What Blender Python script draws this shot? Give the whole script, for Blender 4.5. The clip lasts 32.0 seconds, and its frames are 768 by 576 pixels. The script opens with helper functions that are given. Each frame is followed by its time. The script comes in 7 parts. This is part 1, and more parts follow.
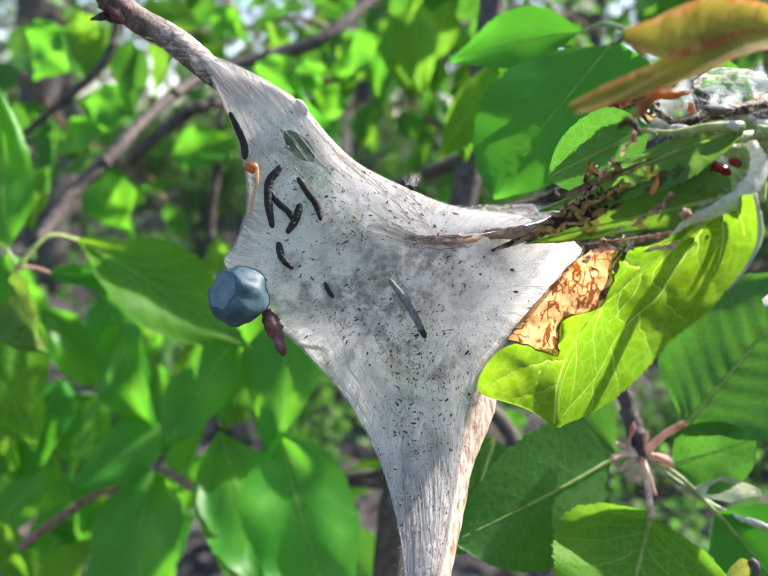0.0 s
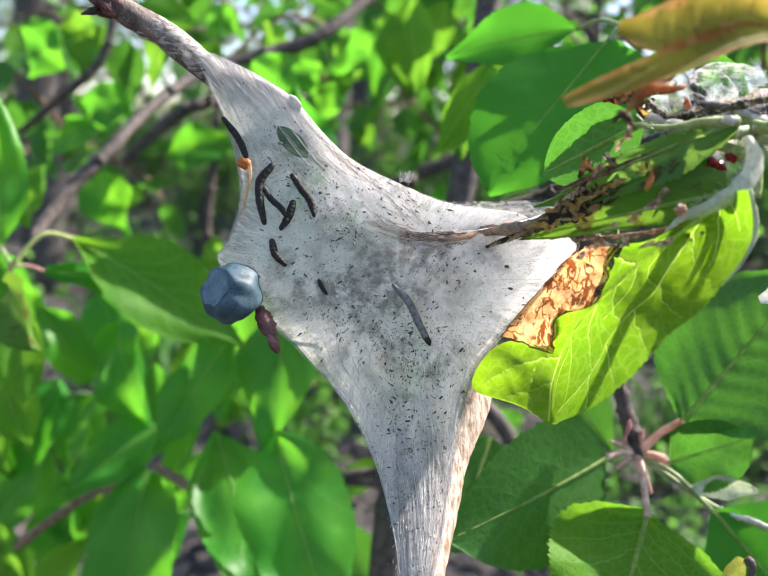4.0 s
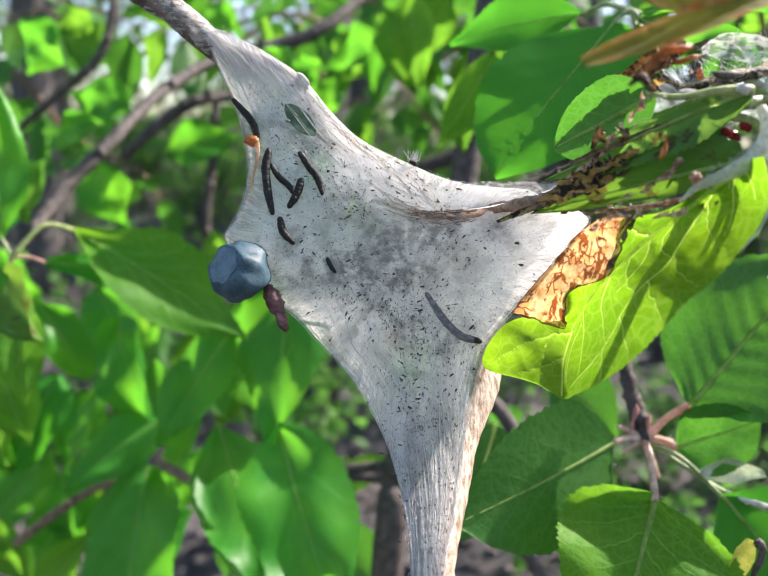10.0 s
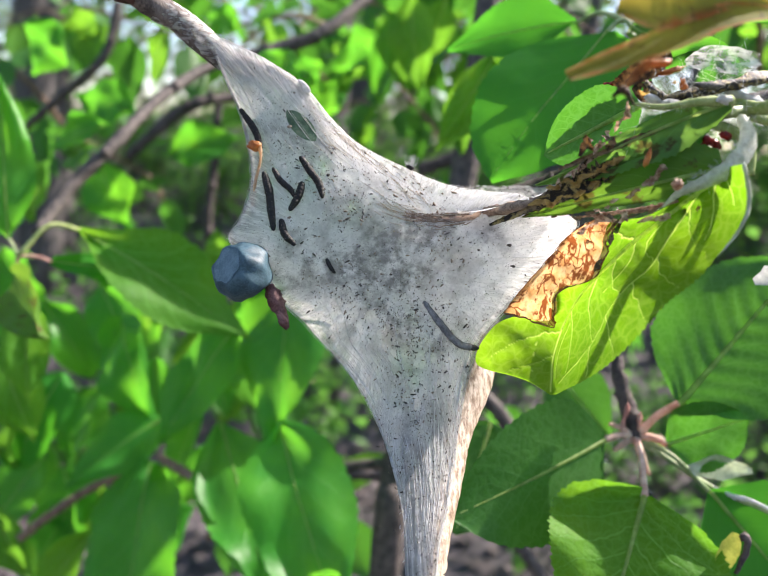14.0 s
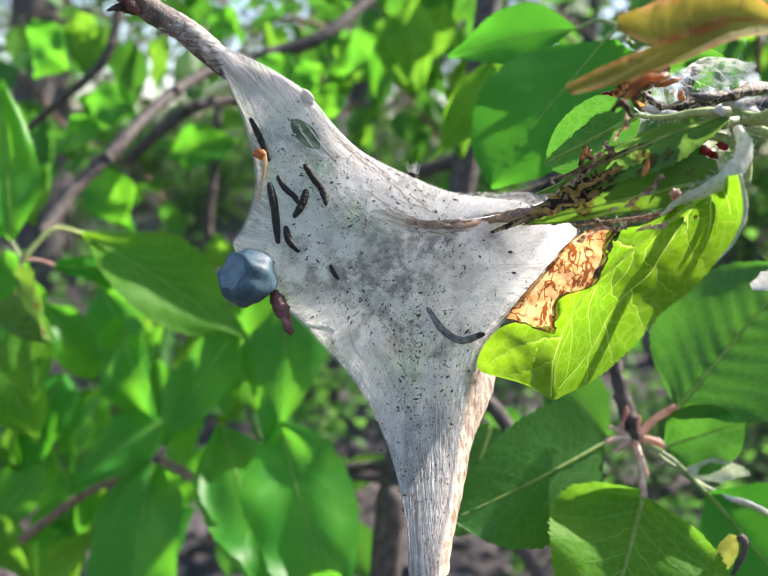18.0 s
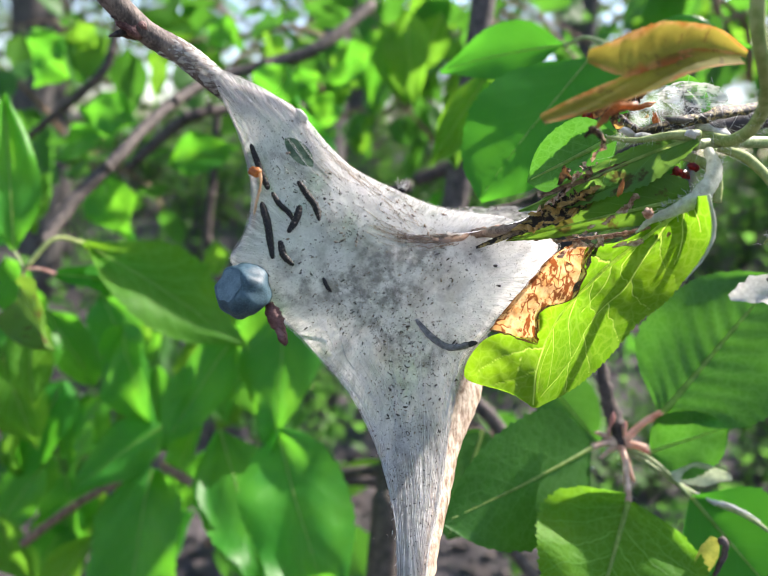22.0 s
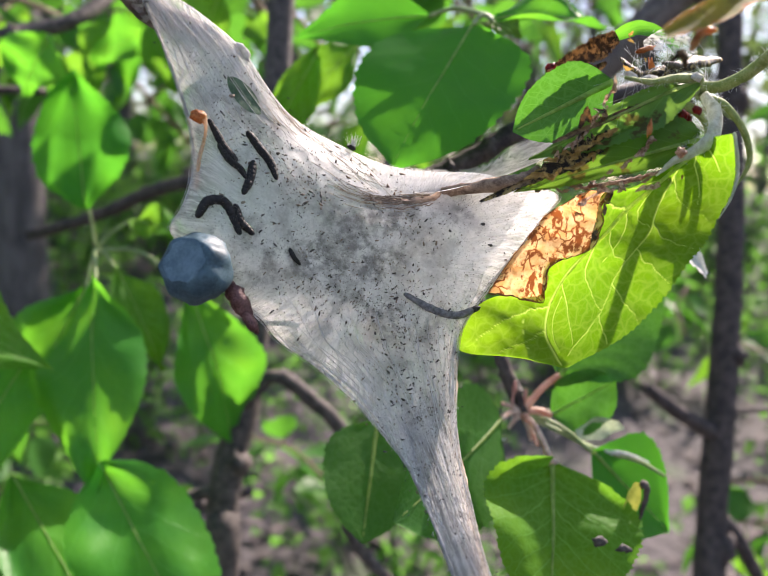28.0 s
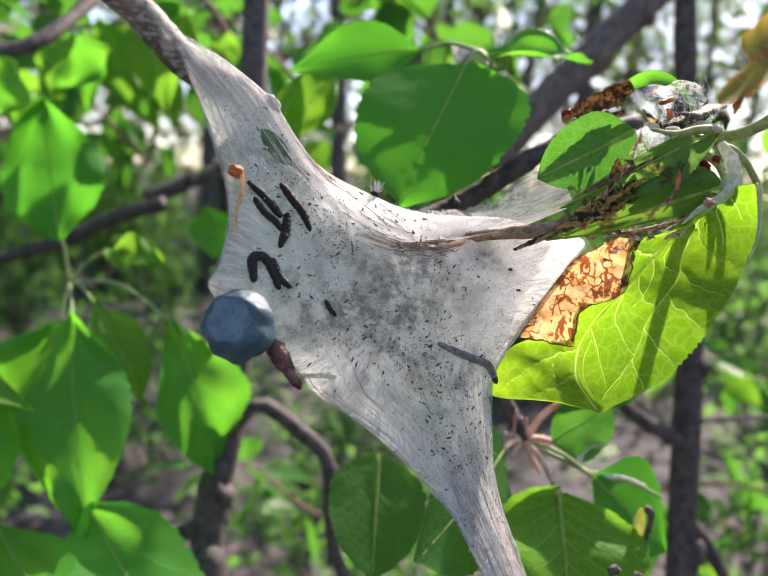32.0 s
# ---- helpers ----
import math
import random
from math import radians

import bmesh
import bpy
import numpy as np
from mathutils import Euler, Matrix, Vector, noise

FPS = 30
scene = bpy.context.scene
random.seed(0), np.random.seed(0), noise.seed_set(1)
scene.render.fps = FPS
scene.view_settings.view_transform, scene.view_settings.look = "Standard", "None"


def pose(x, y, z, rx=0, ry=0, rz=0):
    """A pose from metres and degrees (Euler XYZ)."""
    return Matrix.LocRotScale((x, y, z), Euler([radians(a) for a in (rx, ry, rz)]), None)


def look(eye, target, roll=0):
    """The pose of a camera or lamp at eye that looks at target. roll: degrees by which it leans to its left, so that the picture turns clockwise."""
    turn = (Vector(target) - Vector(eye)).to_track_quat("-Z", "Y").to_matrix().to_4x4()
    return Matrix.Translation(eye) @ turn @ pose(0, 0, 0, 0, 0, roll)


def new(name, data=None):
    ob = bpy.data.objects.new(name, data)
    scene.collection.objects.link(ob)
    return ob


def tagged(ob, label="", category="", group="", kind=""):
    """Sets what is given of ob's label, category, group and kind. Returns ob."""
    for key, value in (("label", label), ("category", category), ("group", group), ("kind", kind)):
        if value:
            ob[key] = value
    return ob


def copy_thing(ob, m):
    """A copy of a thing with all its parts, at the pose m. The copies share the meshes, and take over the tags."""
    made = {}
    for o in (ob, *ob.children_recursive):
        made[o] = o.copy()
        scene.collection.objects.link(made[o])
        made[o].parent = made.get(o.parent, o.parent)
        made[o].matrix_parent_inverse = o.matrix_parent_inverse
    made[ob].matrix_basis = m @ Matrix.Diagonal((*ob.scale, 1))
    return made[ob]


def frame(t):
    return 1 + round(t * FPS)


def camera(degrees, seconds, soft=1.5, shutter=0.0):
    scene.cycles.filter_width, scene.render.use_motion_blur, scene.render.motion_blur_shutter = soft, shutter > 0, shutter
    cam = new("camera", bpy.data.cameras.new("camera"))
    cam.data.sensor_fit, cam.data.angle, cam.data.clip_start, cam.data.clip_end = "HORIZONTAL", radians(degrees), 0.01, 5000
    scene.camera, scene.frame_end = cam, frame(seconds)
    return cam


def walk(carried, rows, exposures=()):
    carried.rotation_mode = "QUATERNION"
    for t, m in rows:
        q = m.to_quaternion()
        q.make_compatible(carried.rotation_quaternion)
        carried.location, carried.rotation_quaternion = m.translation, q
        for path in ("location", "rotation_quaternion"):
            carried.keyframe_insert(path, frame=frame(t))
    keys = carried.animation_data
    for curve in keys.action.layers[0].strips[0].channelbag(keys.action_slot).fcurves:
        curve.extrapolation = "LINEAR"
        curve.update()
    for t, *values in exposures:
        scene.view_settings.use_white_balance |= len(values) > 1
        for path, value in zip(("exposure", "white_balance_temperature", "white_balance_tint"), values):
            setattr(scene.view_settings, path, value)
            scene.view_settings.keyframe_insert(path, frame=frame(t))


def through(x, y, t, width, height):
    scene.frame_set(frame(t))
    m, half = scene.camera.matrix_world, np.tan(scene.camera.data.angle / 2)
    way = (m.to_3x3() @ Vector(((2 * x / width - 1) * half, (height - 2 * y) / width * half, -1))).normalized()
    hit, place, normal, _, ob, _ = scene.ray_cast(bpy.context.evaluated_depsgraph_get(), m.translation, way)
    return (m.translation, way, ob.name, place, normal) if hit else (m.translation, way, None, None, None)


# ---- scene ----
from mathutils import kdtree

cam = camera(58.2, 32.0, 1.1)
METRES, EYE, TILT, LEAN, TURN = 0.2, 1.3, -12.0, -4.0, 0.0
ROWS = [
    (0.0, 0.0, 0.0, 0.0, 0.0, 0.0, -0.0),
    (0.5, -0.0085, 0.0001, -0.0007, -0.15, 0.04, -0.13),
    (1.0, 0.0023, -0.0065, 0.0037, -0.21, 0.02, -0.05),
    (1.5, -0.0043, -0.002, -0.0017, -0.08, -0.02, 0.06),
    (2.0, 0.0036, -0.0022, 0.0003, -0.03, -0.04, 0.07),
    (2.5, -0.0009, 0.0047, 0.0006, -0.15, -0.11, 0.04),
    (3.0, -0.0024, 0.0087, -0.0001, -0.2, -0.1, 0.0),
    (3.5, 0.0046, 0.003, -0.0018, -0.16, -0.05, 0.05),
    (5.5, -0.0019, 0.0228, -0.0133, -0.2, -0.18, -0.12),
    (6.0, -0.0048, 0.0253, -0.0171, -0.14, -0.25, -0.07),
    (6.5, -0.0007, 0.018, -0.0106, -0.21, -0.14, -0.07),
    (7.0, -0.0069, 0.0247, -0.0262, -0.27, -0.19, -0.09),
    (7.5, -0.0033, 0.014, -0.023, -0.51, -0.1, -0.04),
    (8.0, -0.0173, 0.0193, -0.0356, -0.65, -0.0, 0.03),
    (8.5, -0.0051, 0.0188, -0.0361, -0.53, -0.03, 0.18),
    (9.0, -0.0056, 0.0159, -0.0333, -0.53, 0.05, 0.15),
    (9.5, -0.0058, 0.019, -0.0337, -0.58, 0.06, 0.11),
    (10.0, -0.0089, 0.0108, -0.0287, -0.43, 0.14, 0.2),
    (10.5, 0.0102, 0.0118, -0.0341, -0.28, -0.06, 0.34),
    (11.0, -0.0008, 0.0033, -0.0288, -0.46, 0.12, 0.26),
    (11.5, 0.0007, 0.0095, -0.0339, -0.35, 0.09, 0.22),
    (12.0, 0.0045, 0.0029, -0.0319, -0.39, 0.18, 0.14),
    (12.5, 0.0074, 0.0016, -0.0334, -0.33, 0.18, 0.02),
    (13.0, 0.004, -0.002, -0.035, -0.34, 0.16, 0.09),
    (13.5, -0.0025, -0.0087, -0.0335, -0.31, 0.18, -0.0),
    (14.0, -0.0052, -0.0177, -0.0289, -0.36, 0.15, -0.04),
    (14.5, 0.0041, -0.0173, -0.0271, -0.36, 0.08, -0.02),
    (16.5, 0.0033, -0.0266, -0.0264, -0.41, 0.34, -0.06),
    (17.0, -0.0085, -0.0263, -0.0288, -0.38, 0.28, -0.13),
    (17.5, -0.0123, -0.0342, -0.0199, -0.34, 0.24, -0.06),
    (18.0, -0.0099, -0.03, -0.0231, -0.46, 0.21, -0.03),
    (18.5, -0.0134, -0.0207, -0.0228, -0.37, 0.21, 0.03),
    (19.0, -0.0102, -0.0221, -0.0235, -0.43, 0.25, 0.03),
    (19.5, -0.0151, -0.0174, -0.0221, -0.42, 0.25, -0.02),
    (20.0, -0.0044, -0.0373, -0.0161, -0.2, 0.18, 0.23),
    (20.5, -0.008, -0.0511, -0.0177, -0.25, 0.22, 0.18),
    (21.0, -0.0, -0.0594, -0.0182, -0.32, 0.39, 0.18),
    (21.5, -0.0129, -0.0586, -0.018, -0.46, 0.51, 0.0),
    (22.0, -0.0001, -0.0621, -0.0133, -0.52, 0.52, 0.06),
    (22.5, -0.0078, -0.068, -0.0142, -0.56, 0.5, -0.13),
    (23.0, -0.0017, -0.0673, -0.0266, -0.85, 0.55, 0.11),
    (23.5, -0.0738, -0.1102, -0.021, -3.13, 1.16, 0.1),
    (24.0, -0.1442, -0.0897, -0.0305, -7.61, 0.7, 0.8),
    (24.5, -0.2084, -0.0554, -0.0513, -10.74, 0.92, 1.49),
    (25.0, -0.2045, -0.0511, -0.0331, -13.05, 0.41, 1.7),
    (25.5, -0.2017, -0.0344, -0.0506, -14.78, 0.53, 2.35),
    (27.5, -0.2486, 0.1074, -0.0454, -21.77, 0.63, 4.31),
    (28.0, -0.254, 0.1056, -0.0435, -23.66, 0.33, 4.54),
    (28.5, -0.2503, 0.1055, -0.0354, -24.7, 0.31, 4.62),
    (29.0, -0.2767, 0.1071, -0.0431, -26.09, 0.51, 4.66),
    (29.5, -0.3112, 0.1226, -0.0357, -27.08, 0.37, 4.75),
    (30.0, -0.3182, 0.1325, -0.0358, -27.94, -0.01, 4.81),
    (30.5, -0.3169, 0.134, -0.0372, -27.91, 0.18, 4.97),
    (31.0, -0.3143, 0.1325, -0.0103, -28.03, 0.4, 5.57),
    (31.5, -0.3216, 0.1344, -0.0043, -27.97, 0.73, 5.72),
    (32.0, -0.3294, 0.1393, 0.0035, -28.0, 0.74, 5.84),
]
walk(cam, [(t, pose(0, 0, EYE, TILT, LEAN, TURN) @ pose(METRES * x, METRES * y, METRES * z, 90 + pitch, roll, yaw)) for t, x, y, z, yaw, pitch, roll in ROWS], exposures=((0.0, 1.42, 6480, 19), (13.0, 1.37, 6480, 19), (23.0, 1.38, 6500, 18), (28.0, 1.25, 6750, 24), (32.0, 1.23, 6750, 24)))
cam.data.dof.use_dof = True
cam.data.dof.focus_distance = 0.144
cam.data.dof.aperture_fstop = 14.5

# ---- light ----
SUN = Vector((0.60, 0.34, 0.65)).normalized()
world = bpy.data.worlds.new("sky")
scene.world = world
world.use_nodes = True
sky = world.node_tree.nodes.new("ShaderNodeTexSky")
sky.sky_type, sky.sun_disc = "NISHITA", False
sky.sun_elevation = math.asin(SUN.z)
sky.sun_rotation = math.atan2(SUN.x, SUN.y)
back = world.node_tree.nodes["Background"]
back.inputs["Strength"].default_value = 0.135
world.node_tree.links.new(sky.outputs[0], back.inputs["Color"])
sun = new("sun", bpy.data.lights.new("sun", "SUN"))
sun.data.energy, sun.data.angle, sun.data.color = 5.0, radians(0.5), (1.0, 0.93, 0.82)
sun.matrix_basis = look(SUN * 30, (0, 0, 0))


# ---- materials ----
class Nodes:
    """Short hand for building a node material."""

    def __init__(self, name):
        self.mat = bpy.data.materials.new(name)
        self.mat.use_nodes = True
        self.tree = self.mat.node_tree
        self.tree.nodes.clear()
        self.out = self.tree.nodes.new("ShaderNodeOutputMaterial")

    def add(self, kind, **values):
        n = self.tree.nodes.new("ShaderNode" + kind)
        for key, value in values.items():
            if key in ("operation", "blend_type", "data_type", "feature", "noise_dimensions", "distance", "wave_type", "bands_direction", "interpolation_type", "clamp"):
                if key == "operation":
                    n.operation = value
                elif key == "blend_type":
                    n.blend_type = value
                elif key == "data_type":
                    n.data_type = value
                elif key == "feature":
                    n.feature = value
                elif key == "interpolation_type":
                    n.interpolation_type = value
                elif key == "clamp":
                    n.use_clamp = value
            else:
                self.put(n.inputs[int(key[1:])] if key[0] == "i" and key[1:].isdigit() else n.inputs[key.replace("_", " ")], value)
        return n

    def put(self, socket, value):
        if isinstance(value, bpy.types.NodeSocket):
            self.tree.links.new(value, socket)
        elif isinstance(value, bpy.types.Node):
            self.tree.links.new(value.outputs[0], socket)
        elif isinstance(value, (tuple, list)) and len(value) == 3 and socket.type == "RGBA":
            socket.default_value = (*value, 1)
        else:
            socket.default_value = value

    def math(self, op, a, b=0.0, c=0.0):
        return self.add("Math", operation=op, i0=a, i1=b, i2=c).outputs[0]

    def mix(self, fac, a, b, blend="MIX"):
        n = self.tree.nodes.new("ShaderNodeMix")
        n.data_type, n.blend_type = "RGBA", blend
        self.put(n.inputs[0], fac)
        self.put(n.inputs[6], a)
        self.put(n.inputs[7], b)
        return n.outputs[2]

    def step(self, x, lo, hi):
        """0 below lo, 1 above hi."""
        n = self.tree.nodes.new("ShaderNodeMapRange")
        n.interpolation_type = "SMOOTHSTEP"
        for k, v in zip(range(5), (x, lo, hi, 0.0, 1.0)):
            self.put(n.inputs[k], v)
        return n.outputs[0]

    def noise(self, scale, detail=3.0, vector=None, rough=0.55):
        n = self.add("TexNoise", Scale=scale, Detail=detail, Roughness=rough)
        self.put(n.inputs["Vector"], vector or self.coords())
        return n.outputs["Fac"]

    def coords(self):
        return self.add("NewGeometry").outputs["Position"]

    def stretched(self, vector, scale):
        n = self.add("Mapping")
        self.put(n.inputs["Vector"], vector)
        n.inputs["Scale"].default_value = scale
        return n.outputs[0]

    def bump(self, height, strength, distance):
        n = self.add("Bump", Strength=strength, Distance=distance)
        self.put(n.inputs["Height"], height)
        return n.outputs[0]

    def done(self, shader):
        self.put(self.out.inputs["Surface"], shader)
        return self.mat


def solid(name, dark, light, scale, roughness=0.7, bump=0.4, depth=0.0003, spread=(0.35, 0.65), spec=0.4, stretch=None, detail=5.0, through=0.0, glow=None):
    """A rough material that varies between two colours at two scales; through: share of light that passes."""
    m = Nodes(name)
    where = m.coords()
    if stretch:
        where = m.stretched(where, stretch)
    big, fine = m.noise(scale, detail, where), m.noise(scale * 7, 3.0, where)
    mixed = m.math("ADD", m.math("MULTIPLY", big, 0.65), m.math("MULTIPLY", fine, 0.35))
    tone = m.add("ObjectInfo").outputs["Random"]
    colour = m.mix(m.step(mixed, *spread), dark, light)
    colour = m.mix(m.math("MULTIPLY", tone, 0.25), colour, tuple(0.7 * c for c in dark))
    p = m.add("BsdfPrincipled", Base_Color=colour, Roughness=roughness, Normal=m.bump(mixed, bump, depth))
    p.inputs["Specular IOR Level"].default_value = spec
    if not through:
        return m.done(p)
    t = m.add("BsdfTranslucent", Color=m.mix(0.0, glow or light, light) if not glow else m.mix(m.step(mixed, *spread), dark, glow))
    return m.done(m.add("MixShader", i0=through, i1=p, i2=t))


def leaf_material(name, dark, light, glow, share=0.5, gloss=0.5, veins=0.3, worn=0.0, sun_patches=0.25, spec=0.18, quilted=0.22, sides=0.9, net=0.11, cells=430.0, drawn=False, bright=None):
    """A leaf: waxy skin over a blade that lets yellowed light pass, quilted between fine paler veins."""
    m = Nodes(name)
    sep = m.add("SeparateXYZ")
    m.put(sep.inputs[0], m.add("UVMap").outputs[0])
    u, v = sep.outputs[0], m.math("ABSOLUTE", m.math("SUBTRACT", m.math("MULTIPLY", sep.outputs[1], 2.0), 1.0))
    wob = m.math("MULTIPLY", m.math("SUBTRACT", m.noise(75, 3.0), 0.5), 1.1)
    s = m.math("ADD", m.math("SUBTRACT", m.math("MULTIPLY", u, 7.0), m.math("MULTIPLY", m.math("POWER", v, 0.75), 2.6)), wob)
    s = m.math("ADD", s, m.math("MULTIPLY", m.step(sep.outputs[1], 0.49, 0.51), 0.4))
    line = m.math("ABSOLUTE", m.math("SUBTRACT", m.math("FRACT", s), 0.5))
    thick = m.math("MULTIPLY", m.math("SUBTRACT", 1.15, v), 0.05)
    side = m.math("SUBTRACT", 1.0, m.step(m.math("DIVIDE", line, thick), 0.3, 1.0))
    warp = m.add("VectorMath", operation="ADD", i0=m.coords())
    n = m.add("TexNoise", Scale=240.0, Detail=3.0)
    m.put(n.inputs["Vector"], m.coords())
    sc = m.add("VectorMath", operation="SCALE", i0=n.outputs["Color"])
    sc.inputs["Scale"].default_value = 0.0035
    m.put(warp.inputs[1], sc.outputs[0])
    webs, cushions = [], []
    for k, wide in ((1.0, 0.13), (2.3, 0.16)):
        vor = m.add("TexVoronoi", feature="DISTANCE_TO_EDGE", Scale=cells * k)
        m.put(vor.inputs["Vector"], warp.outputs[0])
        webs.append(m.math("SUBTRACT", 1.0, m.step(vor.outputs["Distance"], 0.0, wide)))
        cushions.append(m.step(vor.outputs["Distance"], 0.0, 0.45))
    mesh = m.math("MAXIMUM", webs[0], m.math("MULTIPLY", webs[1], 0.45))
    vein = m.math("MAXIMUM", m.math("MULTIPLY", side, sides), m.math("MULTIPLY", mesh, net))
    if drawn:
        lines = m.add("Attribute")
        lines.attribute_name = "vein"
        vein = m.math("MAXIMUM", vein, lines.outputs["Fac"])
    ridge = m.math("MULTIPLY", m.step(line, 0.0, 0.5), m.math("SUBTRACT", 1.0, m.math("MULTIPLY", v, 0.5)))
    cushion = m.math("ADD", m.math("MULTIPLY", cushions[0], 0.8), m.math("MULTIPLY", cushions[1], 0.3))
    quilt = m.math("ADD", m.math("MULTIPLY", ridge, sides), m.math("MULTIPLY", cushion, 2.2 * net))
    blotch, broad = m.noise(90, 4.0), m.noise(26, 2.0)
    tone = m.add("ObjectInfo").outputs["Random"]
    base = m.mix(m.math("ADD", m.math("MULTIPLY", m.step(blotch, 0.3, 0.7), 0.6), m.math("MULTIPLY", tone, 0.4)), dark, light)
    # sunlit patches put into both leaf colours, brighter and yellower by broad noise
    base = m.mix(m.math("MULTIPLY", m.step(broad, 0.45, 0.7), sun_patches), base, (1.9 * light[0], 1.35 * light[1], light[2]))
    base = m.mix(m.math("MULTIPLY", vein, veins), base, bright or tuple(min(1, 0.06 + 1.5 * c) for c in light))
    pale = m.mix(m.math("MULTIPLY", tone, 0.5), glow, tuple(0.75 * c for c in glow))
    pale = m.mix(m.math("MULTIPLY", m.step(broad, 0.45, 0.7), sun_patches), pale, (min(1, 1.5 * glow[0]), min(1, 1.15 * glow[1]), glow[2]))
    pale = m.mix(m.math("MULTIPLY", m.step(blotch, 0.35, 0.75), 0.3), pale, light)
    pale = m.mix(m.math("MULTIPLY", vein, veins), pale, bright or tuple(min(1, 0.10 + 1.25 * c) for c in glow))
    if worn:
        spot = m.step(m.noise(170, 5.0), 0.56, 0.62)
        base = m.mix(m.math("MULTIPLY", spot, worn), base, (0.09, 0.045, 0.02))
        pale = m.mix(m.math("MULTIPLY", spot, worn), pale, (0.12, 0.05, 0.02))
    relief = m.math("ADD", m.math("SUBTRACT", m.math("MULTIPLY", m.noise(700, 3.0), 0.35), m.math("MULTIPLY", vein, 0.7)), m.math("MULTIPLY", quilt, 0.7))
    nor = m.bump(relief, quilted, 0.0005)
    p = m.add("BsdfPrincipled", Base_Color=base, Roughness=m.math("MULTIPLY_ADD", blotch, 0.25, gloss - 0.12), Normal=nor)
    p.inputs["Specular IOR Level"].default_value = spec
    t = m.add("BsdfTranslucent", Color=pale)
    return m.done(m.add("MixShader", i0=share, i1=p, i2=t))


def silk_material(name="tent_silk", dusty=1.0, share=0.62, thinness=0.22, sheer=0.6):
    """Tent silk: matted white felt, drawn into threads along the arms, greyed by dust and sheer towards its edges."""
    m = Nodes(name)
    where = m.coords()
    drift = m.add("TexNoise", Scale=70.0, Detail=3.0)
    m.put(drift.inputs["Vector"], where)
    sc = m.add("VectorMath", operation="SCALE", i0=drift.outputs["Color"])
    sc.inputs["Scale"].default_value = 0.022
    uvs = m.add("VectorMath", operation="ADD", i0=m.add("UVMap").outputs[0], i1=sc.outputs[0]).outputs[0]
    sepx = m.add("SeparateXYZ")
    m.put(sepx.inputs[0], m.add("UVMap").outputs[0])
    v = sepx.outputs[1]
    rim = m.step(v, 0.50, 0.95)
    streak = m.noise(1.0, 4.0, m.stretched(uvs, (260, 5, 1)))
    fine = m.noise(1.0, 3.0, m.stretched(uvs, (900, 14, 1)))
    cloud, mottled, felt = m.noise(52, 5.0, where, 0.6), m.noise(380, 6.0, where, 0.7), m.noise(1700, 3.0, where)
    thread = m.math("ADD", m.math("MULTIPLY", streak, 0.5), m.math("MULTIPLY", fine, 0.5))
    matted = m.math("ADD", m.math("MULTIPLY", cloud, 0.5), m.math("ADD", m.math("MULTIPLY", mottled, 0.3), m.math("MULTIPLY", felt, 0.2)))
    weave = m.math("ADD", m.math("MULTIPLY", thread, rim), m.math("MULTIPLY", matted, m.math("SUBTRACT", 1.0, rim)))
    blotch = m.noise(150, 4.0, where, 0.6)
    dust = m.math("MULTIPLY", m.step(m.math("ADD", m.math("ADD", m.math("MULTIPLY", cloud, 0.6), m.math("MULTIPLY", blotch, 0.4)), m.math("MULTIPLY", m.math("SUBTRACT", 0.45, v), 0.22)), 0.42, 0.60), m.step(mottled, 0.34, 0.62))
    dust = m.math("MULTIPLY", dust, m.math("SUBTRACT", 1.0, m.math("MULTIPLY", rim, 0.5)))
    colour = m.mix(m.step(weave, 0.30, 0.66), (0.78, 0.768, 0.752), (0.95, 0.938, 0.920))
    colour = m.mix(m.math("MULTIPLY", dust, 0.92 * dusty), colour, (0.15, 0.145, 0.14))
    crumbs = m.math("MULTIPLY", m.step(m.noise(2300, 2.0, where), 0.58, 0.68), m.step(cloud, 0.30, 0.58))
    colour = m.mix(m.math("MULTIPLY", crumbs, 0.45 * dusty), colour, (0.13, 0.115, 0.10))
    # lower arm streaked grey: dusting, and its shade put into the colour
    arm = m.math("MULTIPLY", m.step(v, 0.42, 0.80), m.math("MULTIPLY", m.step(sepx.outputs[0], 0.38, 0.44), m.step(sepx.outputs[0], 0.62, 0.54)))
    dust_and_shade = m.math("MULTIPLY", arm, m.step(m.math("ADD", m.math("MULTIPLY", streak, 0.6), m.math("MULTIPLY", mottled, 0.4)), 0.62, 0.44))
    colour = m.mix(m.math("MULTIPLY", dust_and_shade, 0.5 * dusty), colour, (0.17, 0.165, 0.16))
    tan = m.step(m.noise(85, 4.0, where), 0.58, 0.72)
    haze = m.math("MULTIPLY", m.step(blotch, 0.42, 0.62), m.math("SUBTRACT", 1.0, m.math("MULTIPLY", rim, 0.7)))
    colour = m.mix(m.math("MULTIPLY", haze, 0.40 * dusty), colour, (0.40, 0.385, 0.37))
    colour = m.mix(m.math("MULTIPLY", tan, 0.26), colour, (0.50, 0.41, 0.31))
    nor = m.bump(weave, 0.30, 0.0005)
    p = m.add("BsdfPrincipled", Base_Color=colour, Roughness=0.42, Normal=nor)
    p.inputs["Specular IOR Level"].default_value = 0.45
    t = m.add("BsdfTranslucent", Color=colour)
    body = m.add("MixShader", i0=share, i1=p, i2=t)
    thin = m.math("MULTIPLY", m.step(weave, 0.60, 0.36), thinness)
